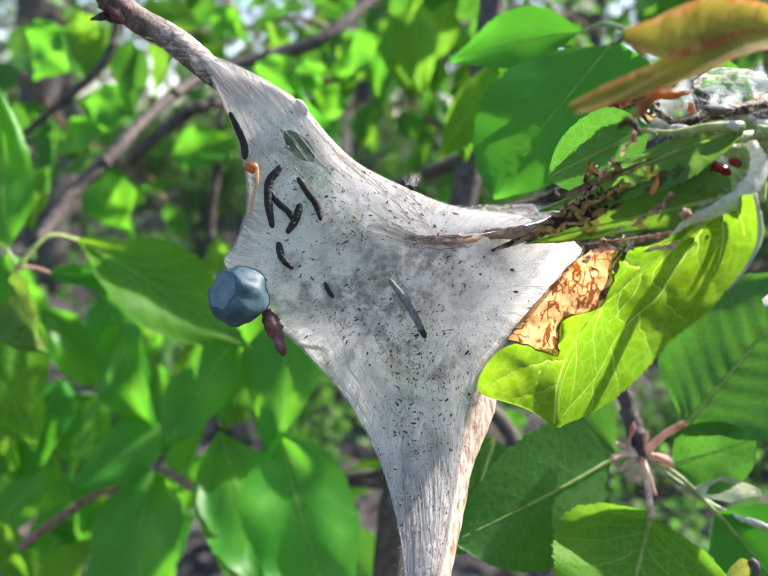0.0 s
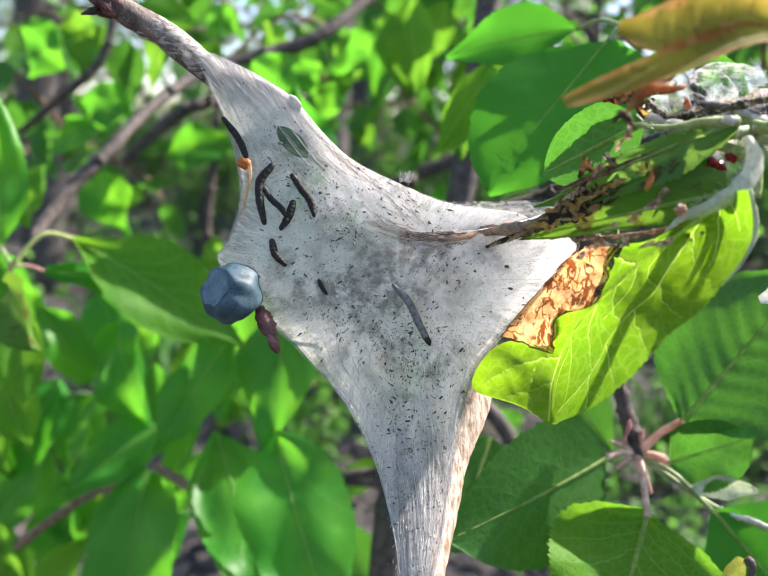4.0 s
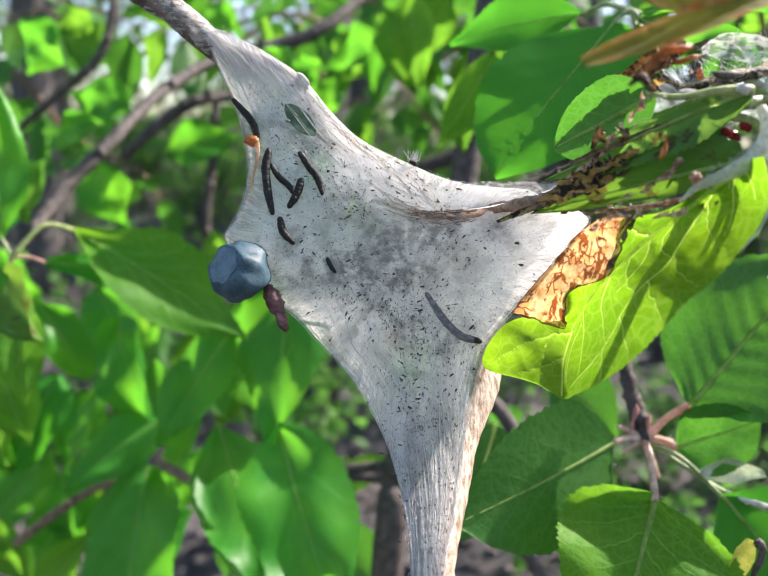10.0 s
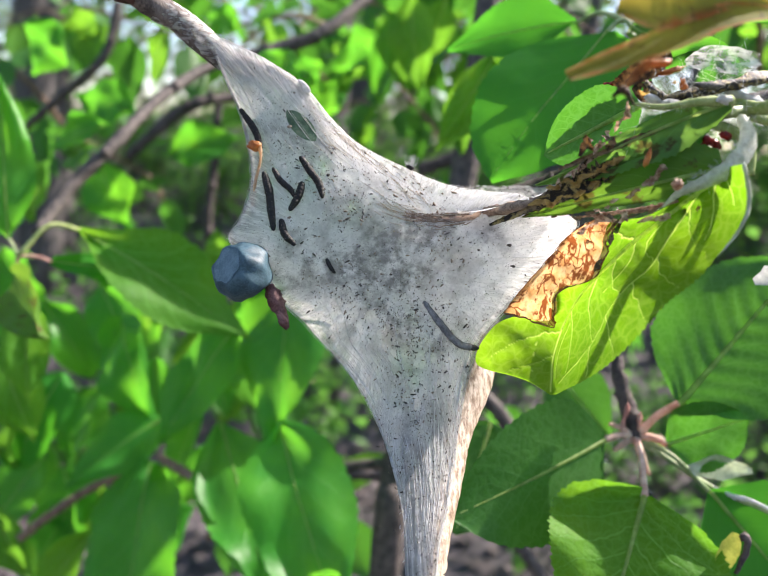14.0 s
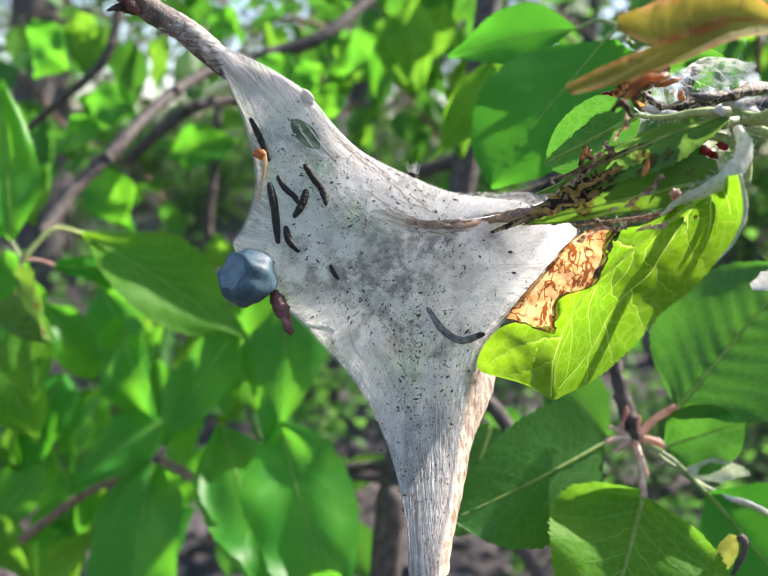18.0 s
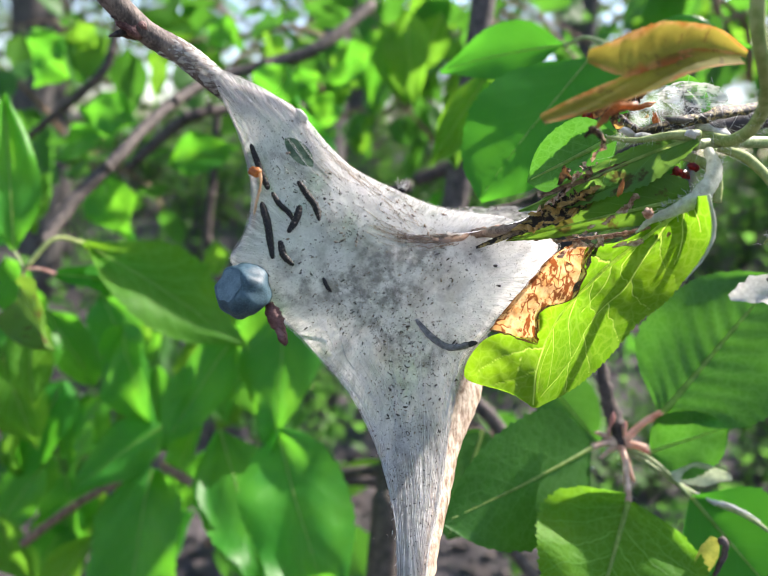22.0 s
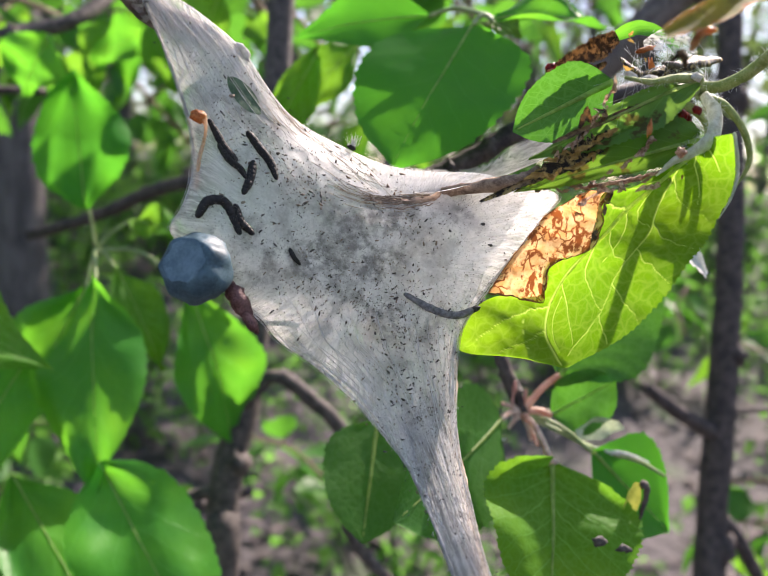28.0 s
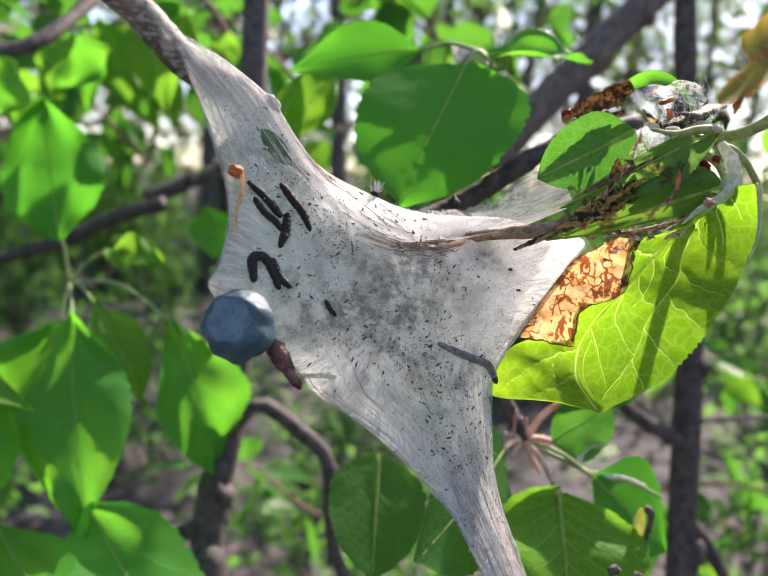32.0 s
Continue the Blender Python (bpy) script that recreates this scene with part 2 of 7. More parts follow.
    gaps = m.math("MULTIPLY", m.step(thread, 0.66, 0.42), m.math("MULTIPLY", m.step(v, 0.72, 1.0), sheer))
    veil = m.math("MULTIPLY", m.step(m.math("ADD", v, m.math("MULTIPLY", m.math("SUBTRACT", cloud, 0.5), 0.5)), 0.80, 1.0), 0.5 * sheer)
    thin = m.math("MAXIMUM", thin, m.math("MAXIMUM", gaps, veil))
    return m.done(m.add("MixShader", i0=thin, i1=body, i2=m.add("BsdfTransparent")))


def burnt_material():
    """A leaf eaten down to its dry orange skin, cracked along dark brown veins."""
    m = Nodes("dried_leaf_skin")
    where = m.coords()
    warp = m.add("VectorMath", operation="ADD", i0=where)
    n = m.add("TexNoise", Scale=300.0, Detail=4.0)
    m.put(n.inputs["Vector"], where)
    sc = m.add("VectorMath", operation="SCALE", i0=n.outputs["Color"])
    sc.inputs["Scale"].default_value = 0.004
    m.put(warp.inputs[1], sc.outputs[0])
    vor = m.add("TexVoronoi", feature="DISTANCE_TO_EDGE", Scale=420.0)
    m.put(vor.inputs["Vector"], warp.outputs[0])
    crack = m.math("SUBTRACT", 1.0, m.step(vor.outputs["Distance"], 0.02, 0.12))
    crack = m.math("MULTIPLY", crack, m.step(m.noise(260, 2.0), 0.40, 0.54))
    burn = m.step(m.noise(1.0, 5.0, m.stretched(where, (330, 330, 210)), 0.65), 0.55, 0.60)
    crack = m.math("MAXIMUM", crack, burn)
    skin = m.mix(m.step(m.noise(420, 3.0), 0.3, 0.7), (0.74, 0.36, 0.12), (0.92, 0.60, 0.30))
    skin = m.mix(m.step(m.noise(1500, 3.0), 0.5, 0.75), skin, (0.62, 0.27, 0.08))
    colour = m.mix(crack, skin, (0.25, 0.070, 0.016))
    p = m.add("BsdfPrincipled", Base_Color=colour, Roughness=0.6, Normal=m.bump(crack, 0.6, 0.0006))
    t = m.add("BsdfTranslucent", Color=colour)
    return m.done(m.add("MixShader", i0=0.6, i1=p, i2=t))


def litter_material():
    """Woodland floor: old grey-brown leaf litter over dark soil, with green patches of seedlings."""
    m = Nodes("leaf_litter")
    vor = m.add("TexVoronoi", Scale=17.0)
    m.put(vor.inputs["Vector"], m.coords())
    sep = m.add("SeparateColor")
    m.put(sep.inputs[0], vor.outputs["Color"])
    tone = m.mix(sep.outputs[0], (0.029, 0.025, 0.029), (0.088, 0.075, 0.079))
    tone = m.mix(m.math("MULTIPLY", m.step(m.noise(2.2, 4.0), 0.55, 0.68), 0.7), tone, (0.04, 0.10, 0.02))
    tone = m.mix(m.step(m.noise(0.8, 3.0), 0.4, 0.62), tone, (0.05, 0.043, 0.045))
    p = m.add("BsdfPrincipled", Base_Color=tone, Roughness=0.85, Normal=m.bump(vor.outputs["Distance"], 0.8, 0.03))
    return m.done(p)


LEAF = leaf_material("leaf_green", (0.018, 0.095, 0.012), (0.036, 0.145, 0.018), (0.11, 0.40, 0.022), share=0.42, veins=0.6, net=0.35, cells=330.0, quilted=0.28, spec=0.35, sides=0.6)
LEAF_BACK = leaf_material("leaf_soft_green", (0.022, 0.17, 0.018), (0.046, 0.26, 0.026), (0.17, 0.62, 0.030), share=0.5, gloss=0.42, veins=0.35, sun_patches=0.9, spec=0.32, quilted=0.3, net=0.2, cells=260.0)
LEAF_FRESH = leaf_material("leaf_young_green", (0.040, 0.17, 0.012), (0.085, 0.27, 0.020), (0.18, 0.46, 0.016), share=0.55, veins=0.9, sun_patches=0.5, net=0.3, cells=330.0, quilted=0.4)
# yellow-green of a backlit blade put into the colour, besides what passes through
LEAF_LIT = leaf_material("leaf_lit_yellow_green", (0.030, 0.13, 0.006), (0.065, 0.21, 0.010), (0.20, 0.46, 0.006), share=0.64, gloss=0.45, veins=0.9, sun_patches=0.7, spec=0.25, quilted=0.25, sides=0.0, net=0.15, cells=300.0, drawn=True, bright=(0.62, 0.80, 0.16))
LEAF_DEEP = leaf_material("leaf_deep_green", (0.020, 0.165, 0.016), (0.036, 0.24, 0.024), (0.13, 0.58, 0.030), share=0.5, gloss=0.55, veins=0.12)
LEAF_EATEN = leaf_material("leaf_eaten", (0.045, 0.12, 0.018), (0.09, 0.21, 0.028), (0.20, 0.40, 0.03), share=0.4, gloss=0.5, worn=0.75)
LEAF_PALE = leaf_material("leaf_pale_chewed", (0.06, 0.16, 0.035), (0.13, 0.26, 0.075), (0.24, 0.48, 0.06), share=0.5, gloss=0.5, worn=0.8)
DOWNY = solid("downy_silver_leaf", (0.60, 0.62, 0.50), (0.92, 0.93, 0.88), 900, 0.6, 0.8, 0.0003, through=0.6, glow=(0.92, 0.95, 0.82))
LEAF_FELT = solid("leaf_felted_underside", (0.36, 0.42, 0.28), (0.70, 0.73, 0.60), 500, 0.8, 0.5, 0.0002, through=0.35, glow=(0.45, 0.55, 0.3))
VEIN = solid("leaf_vein", (0.35, 0.50, 0.12), (0.55, 0.70, 0.22), 300, 0.5, 0.1, through=0.75, glow=(0.85, 0.95, 0.30))
RIB = solid("leaf_rib", (0.26, 0.40, 0.09), (0.46, 0.58, 0.20), 300, 0.5, 0.2, through=0.6, glow=(0.6, 0.8, 0.2))
STALK = solid("leaf_stalk_green", (0.16, 0.25, 0.08), (0.36, 0.42, 0.20), 260, 0.55, 0.3)
STALK_RED = solid("leaf_stalk_pink", (0.34, 0.12, 0.11), (0.55, 0.36, 0.27), 260, 0.55, 0.3)
STALK_ROSE = solid("leaf_stalk_rose", (0.52, 0.30, 0.22), (0.88, 0.77, 0.61), 330, 0.5, 0.4, through=0.35, glow=(0.95, 0.5, 0.42))
STALK_PALE = solid("downy_stalk", (0.19, 0.27, 0.06), (0.42, 0.47, 0.19), 420, 0.75, 0.6, 0.0003)
SILK = silk_material()
SILK_CLEAN = silk_material("tent_silk_clean", 0.15, 0.75, 0.9, 0.95)
THREAD = solid("silk_thread", (0.62, 0.62, 0.60), (0.88, 0.88, 0.86), 800, 0.4, 0.1, through=0.4, glow=(0.9, 0.9, 0.88), spec=0.6)
FLUFF = solid("silk_fluff", (0.55, 0.55, 0.52), (0.85, 0.85, 0.82), 900, 0.8, 0.5, through=0.4, glow=(0.8, 0.8, 0.75))
FRASS_BROWN = solid("frass_brown", (0.12, 0.085, 0.06), (0.36, 0.29, 0.22), 700, 0.8, 0.5)
FRASS = solid("frass", (0.025, 0.022, 0.020), (0.14, 0.125, 0.11), 900, 0.8, 0.6)
BARK = solid("young_bark_grey", (0.06, 0.048, 0.043), (0.25, 0.205, 0.175), 260, 0.75, 0.8, 0.0006, stretch=(1, 1, 0.45))
BARK_TAN = solid("bark_tan_webbed", (0.17, 0.10, 0.055), (0.76, 0.63, 0.49), 1300, 0.5, 0.9, 0.0004, spread=(0.36, 0.62), stretch=(1, 0.35, 0.16))
BARK_MID = solid("bark_grey_brown", (0.034, 0.029, 0.028), (0.14, 0.115, 0.10), 240, 0.75, 0.9, 0.0008)
# blue of the sky's reflection mixed into the cut face's grey
CUT = solid("weathered_face_sky_tint", (0.055, 0.110, 0.145), (0.135, 0.22, 0.265), 380, 0.5, 0.5, 0.0003)
BARK_DARK = solid("bark_dark", (0.025, 0.02, 0.02), (0.11, 0.085, 0.075), 180, 0.75, 0.7, 0.0008)
TWIG = solid("twig_brown", (0.08, 0.045, 0.028), (0.32, 0.21, 0.14), 320, 0.7, 0.8, 0.0005)
TWIG_SILKED = solid("silked_twig", (0.13, 0.075, 0.048), (0.42, 0.29, 0.20), 420, 0.7, 0.8, 0.0005, stretch=(0.5, 1, 1.6))
TRUNK = solid("trunk_bark", (0.045, 0.040, 0.040), (0.15, 0.135, 0.125), 24, 0.85, 0.9, 0.01, stretch=(1, 1, 0.25))
# weathered grey wood, with the sky's blue reflection put into its colour
STUB = solid("weathered_wood_sky_tint", (0.020, 0.052, 0.070), (0.064, 0.125, 0.158), 300, 0.55, 0.5, 0.0003)
HAIRY = solid("caterpillar_skin", (0.006, 0.006, 0.006), (0.026, 0.024, 0.022), 1500, 0.7, 0.7, 0.0002)
BLACK = solid("caterpillar_black", (0.004, 0.004, 0.004), (0.02, 0.018, 0.016), 1500, 0.6, 0.6, 0.0002)
HAIR = solid("caterpillar_hair", (0.10, 0.08, 0.06), (0.30, 0.26, 0.2), 900, 0.5, 0.1)
BURNT = burnt_material()
SCORCHED = solid("scorched_edge", (0.16, 0.045, 0.015), (0.50, 0.22, 0.09), 700, 0.6, 0.7, 0.0004, through=0.3, glow=(0.6, 0.2, 0.05))
CRUMB = solid("pale_dry_crumb", (0.30, 0.15, 0.09), (0.80, 0.62, 0.48), 900, 0.6, 0.8, 0.0005, spread=(0.4, 0.6), through=0.35, glow=(0.8, 0.55, 0.35))
GOLD = solid("golden_leaf_skin", (0.30, 0.17, 0.04), (0.66, 0.46, 0.16), 700, 0.5, 0.8, 0.0005, through=0.4, glow=(0.8, 0.5, 0.12))
CREAM = solid("cream_dry_stalk", (0.55, 0.33, 0.14), (0.82, 0.68, 0.50), 400, 0.45, 0.3, through=0.5, glow=(0.9, 0.65, 0.4))
DRY = solid("dry_brown_leaf", (0.030, 0.016, 0.009), (0.28, 0.17, 0.075), 700, 0.6, 1.0, 0.0008, spread=(0.45, 0.60), through=0.12, glow=(0.45, 0.22, 0.07))
CRUST = solid("chewed_dark_crust", (0.016, 0.010, 0.007), (0.46, 0.34, 0.12), 800, 0.55, 1.0, 0.0008, spread=(0.50, 0.58))
AMBER = solid("amber_bud_scale", (0.30, 0.09, 0.02), (0.62, 0.34, 0.11), 330, 0.45, 0.4, through=0.45, glow=(0.9, 0.35, 0.05))


def rusty_material():
    """A dying leaf: yellow-olive along its middle, rust red towards the edges."""
    m = Nodes("rusty_leaf")
    sep = m.add("SeparateXYZ")
    m.put(sep.inputs[0], m.add("UVMap").outputs[0])
    v = m.math("ABSOLUTE", m.math("SUBTRACT", m.math("MULTIPLY", sep.outputs[1], 2.0), 1.0))
    edge = m.step(m.math("ADD", v, m.math("MULTIPLY", m.math("SUBTRACT", m.noise(220, 4.0), 0.5), 1.2)), 0.5, 1.0)
    tone = m.mix(m.step(m.noise(120, 4.0), 0.35, 0.65), (0.15, 0.16, 0.012), (0.32, 0.30, 0.035))
    tone = m.mix(edge, tone, m.mix(m.step(m.noise(300, 2.0), 0.4, 0.6), (0.48, 0.14, 0.03), (0.66, 0.33, 0.12)))
    tone = m.mix(m.math("MULTIPLY", m.step(m.noise(500, 3.0), 0.6, 0.7), 0.6), tone, (0.06, 0.025, 0.012))
    p = m.add("BsdfPrincipled", Base_Color=tone, Roughness=0.75, Normal=m.bump(m.noise(500, 4.0), 0.5, 0.0004))
    t = m.add("BsdfTranslucent", Color=m.mix(0.22, tone, (0.90, 0.55, 0.12)))
    return m.done(m.add("MixShader", i0=0.65, i1=p, i2=t))


RUSTY = rusty_material()
RED = solid("red_bud", (0.06, 0.004, 0.003), (0.36, 0.015, 0.01), 700, 0.3, 0.3, through=0.3, glow=(0.8, 0.05, 0.02))
BUD = solid("withered_bud", (0.05, 0.010, 0.010), (0.24, 0.12, 0.105), 420, 0.6, 0.8, 0.0005)
BLUE = solid("blue_beetle_shell", (0.05, 0.12, 0.75), (0.12, 0.28, 0.95), 900, 0.25, 0.1)
SPENT = solid("yellowed_leaf_scrap", (0.34, 0.38, 0.06), (0.62, 0.60, 0.14), 240, 0.5, 0.3, through=0.4, glow=(0.7, 0.7, 0.12))
BUSH = leaf_material("undergrowth_leaf", (0.040, 0.125, 0.022), (0.09, 0.235, 0.045), (0.20, 0.50, 0.075), veins=0.0)
LITTER = litter_material()
OLD_LEAF = solid("fallen_leaf", (0.040, 0.032, 0.031), (0.150, 0.122, 0.118), 9, 0.8, 0.3)
GREYISH = solid("caterpillar_under_silk", (0.09, 0.087, 0.084), (0.25, 0.245, 0.24), 1200, 0.75, 0.5, 0.0002)
FRAGMENT = solid("leaf_under_silk", (0.07, 0.13, 0.08), (0.17, 0.25, 0.17), 500, 0.7, 0.3, through=0.4, glow=(0.3, 0.45, 0.28))
FAR_LEAF = solid("far_leaf", (0.07, 0.085, 0.04), (0.22, 0.21, 0.13), 1.2, 0.7, 0.1, through=0.45, glow=(0.22, 0.36, 0.10))
# grey for the unseen sheet added inside the nest to block light
SILK_BLOCKER = solid("inner_blocker_silk", (0.16, 0.155, 0.15), (0.55, 0.54, 0.52), 300, 0.8, 0.4, through=0.35, glow=(0.4, 0.4, 0.38))


def cobweb_material():
    """Loose silk: bright threads with gaps between them."""
    m = Nodes("loose_silk")
    a, b = m.noise(700, 4.0), m.noise(1.0, 3.0, m.stretched(m.coords(), (300, 300, 1500)))
    gaps = m.step(m.math("ADD", m.math("MULTIPLY", a, 0.5), m.math("MULTIPLY", b, 0.5)), 0.40, 0.60)
    p = m.add("BsdfPrincipled", Base_Color=(0.8, 0.8, 0.77), Roughness=0.6)
    t = m.add("BsdfTranslucent", Color=(0.85, 0.85, 0.8))
    body = m.add("MixShader", i0=0.5, i1=p, i2=t)
    return m.done(m.add("MixShader", i0=m.math("MULTIPLY_ADD", gaps, 0.60, 0.14), i1=m.add("BsdfTransparent"), i2=body))


WEB = cobweb_material()
FIBRE = solid("tan_silk_fibre", (0.30, 0.21, 0.13), (0.72, 0.63, 0.50), 700, 0.5, 0.2, through=0.4, glow=(0.75, 0.6, 0.42))
SHRED = solid("brown_shred", (0.05, 0.032, 0.014), (0.34, 0.23, 0.11), 600, 0.7, 0.9, 0.0006)


def glide(pts, n):
    """n points along a Catmull-Rom curve through pts."""
    p = [Vector(q) for q in pts]
    if len(p) == 2:
        return [p[0].lerp(p[1], i / (n - 1)) for i in range(n)]
    p = [p[0] * 2 - p[1]] + p + [p[-1] * 2 - p[-2]]
    out, spans = [], len(p) - 3
    for i in range(n):
        s = min(i / (n - 1) * spans, spans - 1e-6)
        k = int(s)
        t = s - k
        a, b, c, d = p[k:k + 4]
        out.append(0.5 * ((2 * b) + (c - a) * t + (2 * a - 5 * b + 4 * c - d) * t * t + (3 * b - a - 3 * c + d) * t ** 3))
    return out


def ramp(vals, s):
    """A value between the entries of vals at s in 0..1."""
    x = min(max(s, 0), 1) * (len(vals) - 1)
    k = min(int(x), len(vals) - 2)
    f = x - k
    return vals[k] * (1 - f) + vals[k + 1] * f


def tube(bm, pts, radii, sides=8, steps=0, rough=0.0, squash=1.0, seed=0):
    """A tapered, closed tube along pts; rough: share of the radius by which the skin is uneven."""
    path = glide(pts, steps or max(6, 4 * len(pts)))
    n, rings, side = len(path), [], None
    for i, q in enumerate(path):
        way = (path[min(i + 1, n - 1)] - path[max(i - 1, 0)]).normalized()
        if side is None:
            side = way.orthogonal().normalized()
        side = (side - way * side.dot(way)).normalized()
        up = way.cross(side)
        r = ramp(radii, i / (n - 1))
        ring = []
        for j in range(sides):
            a = 2 * math.pi * j / sides
            d = side * math.cos(a) + up * math.sin(a) * squash
            k = 1 + rough * noise.noise(Vector((seed * 7.3 + a * 1.1 if j else seed * 7.3, i * 0.7, j * 0.9)))
            ring.append(bm.verts.new(q + d * r * k))
        rings.append(ring)
    for a, b in zip(rings, rings[1:]):
        for j in range(sides):
            bm.faces.new((a[j], a[(j + 1) % sides], b[(j + 1) % sides], b[j]))
    bm.faces.new(rings[0][::-1])
    bm.faces.new(rings[-1])
    return bm


def blob(bm, at, size, turn=None, segs=8, rings=5, rough=0.0, seed=0):
    """An uneven ellipsoid."""
    m = (turn or Matrix.Identity(3)).to_3x3()
    rows = []
    for i in range(rings + 1):
        th = math.pi * i / rings
        row = []
        for j in range(1 if i in (0, rings) else segs):
            a = 2 * math.pi * j / segs
            d = Vector((math.sin(th) * math.cos(a), math.sin(th) * math.sin(a), math.cos(th)))
            k = 1 + rough * noise.noise(d * 1.7 + Vector((seed * 3.1, seed * 1.7, 0)))
            row.append(bm.verts.new(Vector(at) + m @ Vector((d.x * size[0], d.y * size[1], d.z * size[2])) * k))
        rows.append(row)
    for a, b in zip(rows, rows[1:]):
        for j in range(segs):
            if len(a) == 1:
                bm.faces.new((a[0], b[j], b[(j + 1) % segs]))
            elif len(b) == 1:
                bm.faces.new((a[j], b[0], a[(j + 1) % segs]))
            else:
                bm.faces.new((a[j], b[j], b[(j + 1) % segs], a[(j + 1) % segs]))
    return bm


def mesh_of(name, bm, material, smooth=True):
    me = bpy.data.meshes.new(name)
    bm.normal_update()
    bm.to_mesh(me)
    bm.free()
    me.materials.append(material)
    if smooth:
        me.polygons.foreach_set("use_smooth", [True] * len(me.polygons))
    return me


ORIGIN = {}


def part(name, bm, material, parent=None, label="", smooth=True, kind=""):
    """Links a bmesh, given in the world's places, as one mesh object under a thing or a part."""
    off = ORIGIN.get(parent.name) if parent else None
    if off:
        bmesh.ops.translate(bm, vec=-off, verts=bm.verts)
    ob = new(name, mesh_of(name, bm, material, smooth))
    if parent:
        ob.parent = parent
        ORIGIN[ob.name] = off
    return tagged(ob, label, kind=kind)


def thing(name, at, label, category, group="", kind=""):
    ob = new(name)
    ob.empty_display_size = 0.01
    ob.location = at
    ORIGIN[ob.name] = Vector(at)
    return tagged(ob, label, category, group, kind)


def soft_noise(p, scale, seed=0.0):
    return noise.noise(Vector(p) * scale + Vector((seed, seed * 0.7, -seed)))


# ---- leaves ----
OVATE = (0.05, 0.42, 0.78, 0.97, 1.0, 0.95, 0.84, 0.68, 0.47, 0.22, 0.02)
LONG = (0.05, 0.35, 0.66, 0.88, 0.98, 1.0, 0.92, 0.76, 0.5, 0.2, 0.0)
ROUND = (0.1, 0.62, 0.9, 1.0, 1.0, 0.98, 0.92, 0.82, 0.66, 0.4, 0.02)


def blade(bm, base, tip, face, half, profile=OVATE, other=None, fold=0.2, sag=0.0, wave=0.03, twist=0.0, roll=0.0, teeth=0.03, nu=38, nv=5, seed=0):
    """A leaf blade from base to tip that faces the way face; half: half its greatest width; other: the profile of its other half;
    fold: rise of each half towards its edge; sag: bow along its length, as a share of it; roll: how far the halves roll up."""
    base, tip = Vector(base), Vector(tip)
    along = tip - base
    length = along.length
    along.normalize()
    face = Vector(face)
    up = (face - along * face.dot(along)).normalized()
    side = up.cross(along)
    uv = bm.loops.layers.uv.verify()
    grid, where = [], {}
    for i in range(nu + 1):
        u = i / nu
        row = []
        tw = twist * (u - 0.5)
        for j in range(-nv, nv + 1):
            v = j / nv
            w = half * ramp(profile if (v >= 0 or other is None) else other, u)
            if abs(j) == nv and teeth:
                w *= 1 + teeth * (1 if i % 2 else -1) * (0.6 + 0.4 * math.sin(i * 1.7 + seed))
            out = w * v
            rise = abs(v) ** 1.5 * w * fold
            if roll:
                ang = abs(v) * roll
                out, rise = w * math.sin(ang) / roll * (1 if v > 0 else -1), w * (1 - math.cos(ang)) / roll
            rise += wave * half * noise.noise(Vector((u * 3.1 + seed * 5.3, v * 1.3, seed * 1.9))) * 2 * (0.3 + abs(v))
            rise += 0.012 * half * math.cos((u * 9 - abs(v) * 2.2) * 2 * math.pi) * (1 - abs(v))
            ct, st = math.cos(tw), math.sin(tw)
            q = base + along * (u * length) + side * (out * ct - rise * st) + up * (rise * ct + out * st + sag * length * 4 * u * (1 - u))
            vert = bm.verts.new(q)
            where[vert] = (u, v * 0.5 + 0.5)
            row.append(vert)
        grid.append(row)
    for a, b in zip(grid, grid[1:]):
        for j in range(len(a) - 1):
            f = bm.faces.new((a[j], a[j + 1], b[j + 1], b[j]))
            for loop in f.loops:
                loop[uv].uv = where[loop.vert]
    mid = [grid[i][nv].co.copy() for i in range(0, nu + 1, max(1, nu // 8))]
    return mid, up


def ribbon(bm, pts, widths, up, n=18):
    """A narrow raised band along pts, for a midrib."""
    path = glide(pts, n)
    rows = []
    for i, q in enumerate(path):
        way = (path[min(i + 1, n - 1)] - path[max(i - 1, 0)]).normalized()
        side, w = way.cross(up).normalized(), ramp(widths, i / (n - 1))
        rows.append([bm.verts.new(q + side * w * s + up * (0.00022 + w * h)) for s, h in ((-1, 0), (-0.5, 0.6), (0.5, 0.6), (1, 0))])
    for a, b in zip(rows, rows[1:]):
        for j in range(3):
            bm.faces.new((a[j], a[j + 1], b[j + 1], b[j]))
    return bm


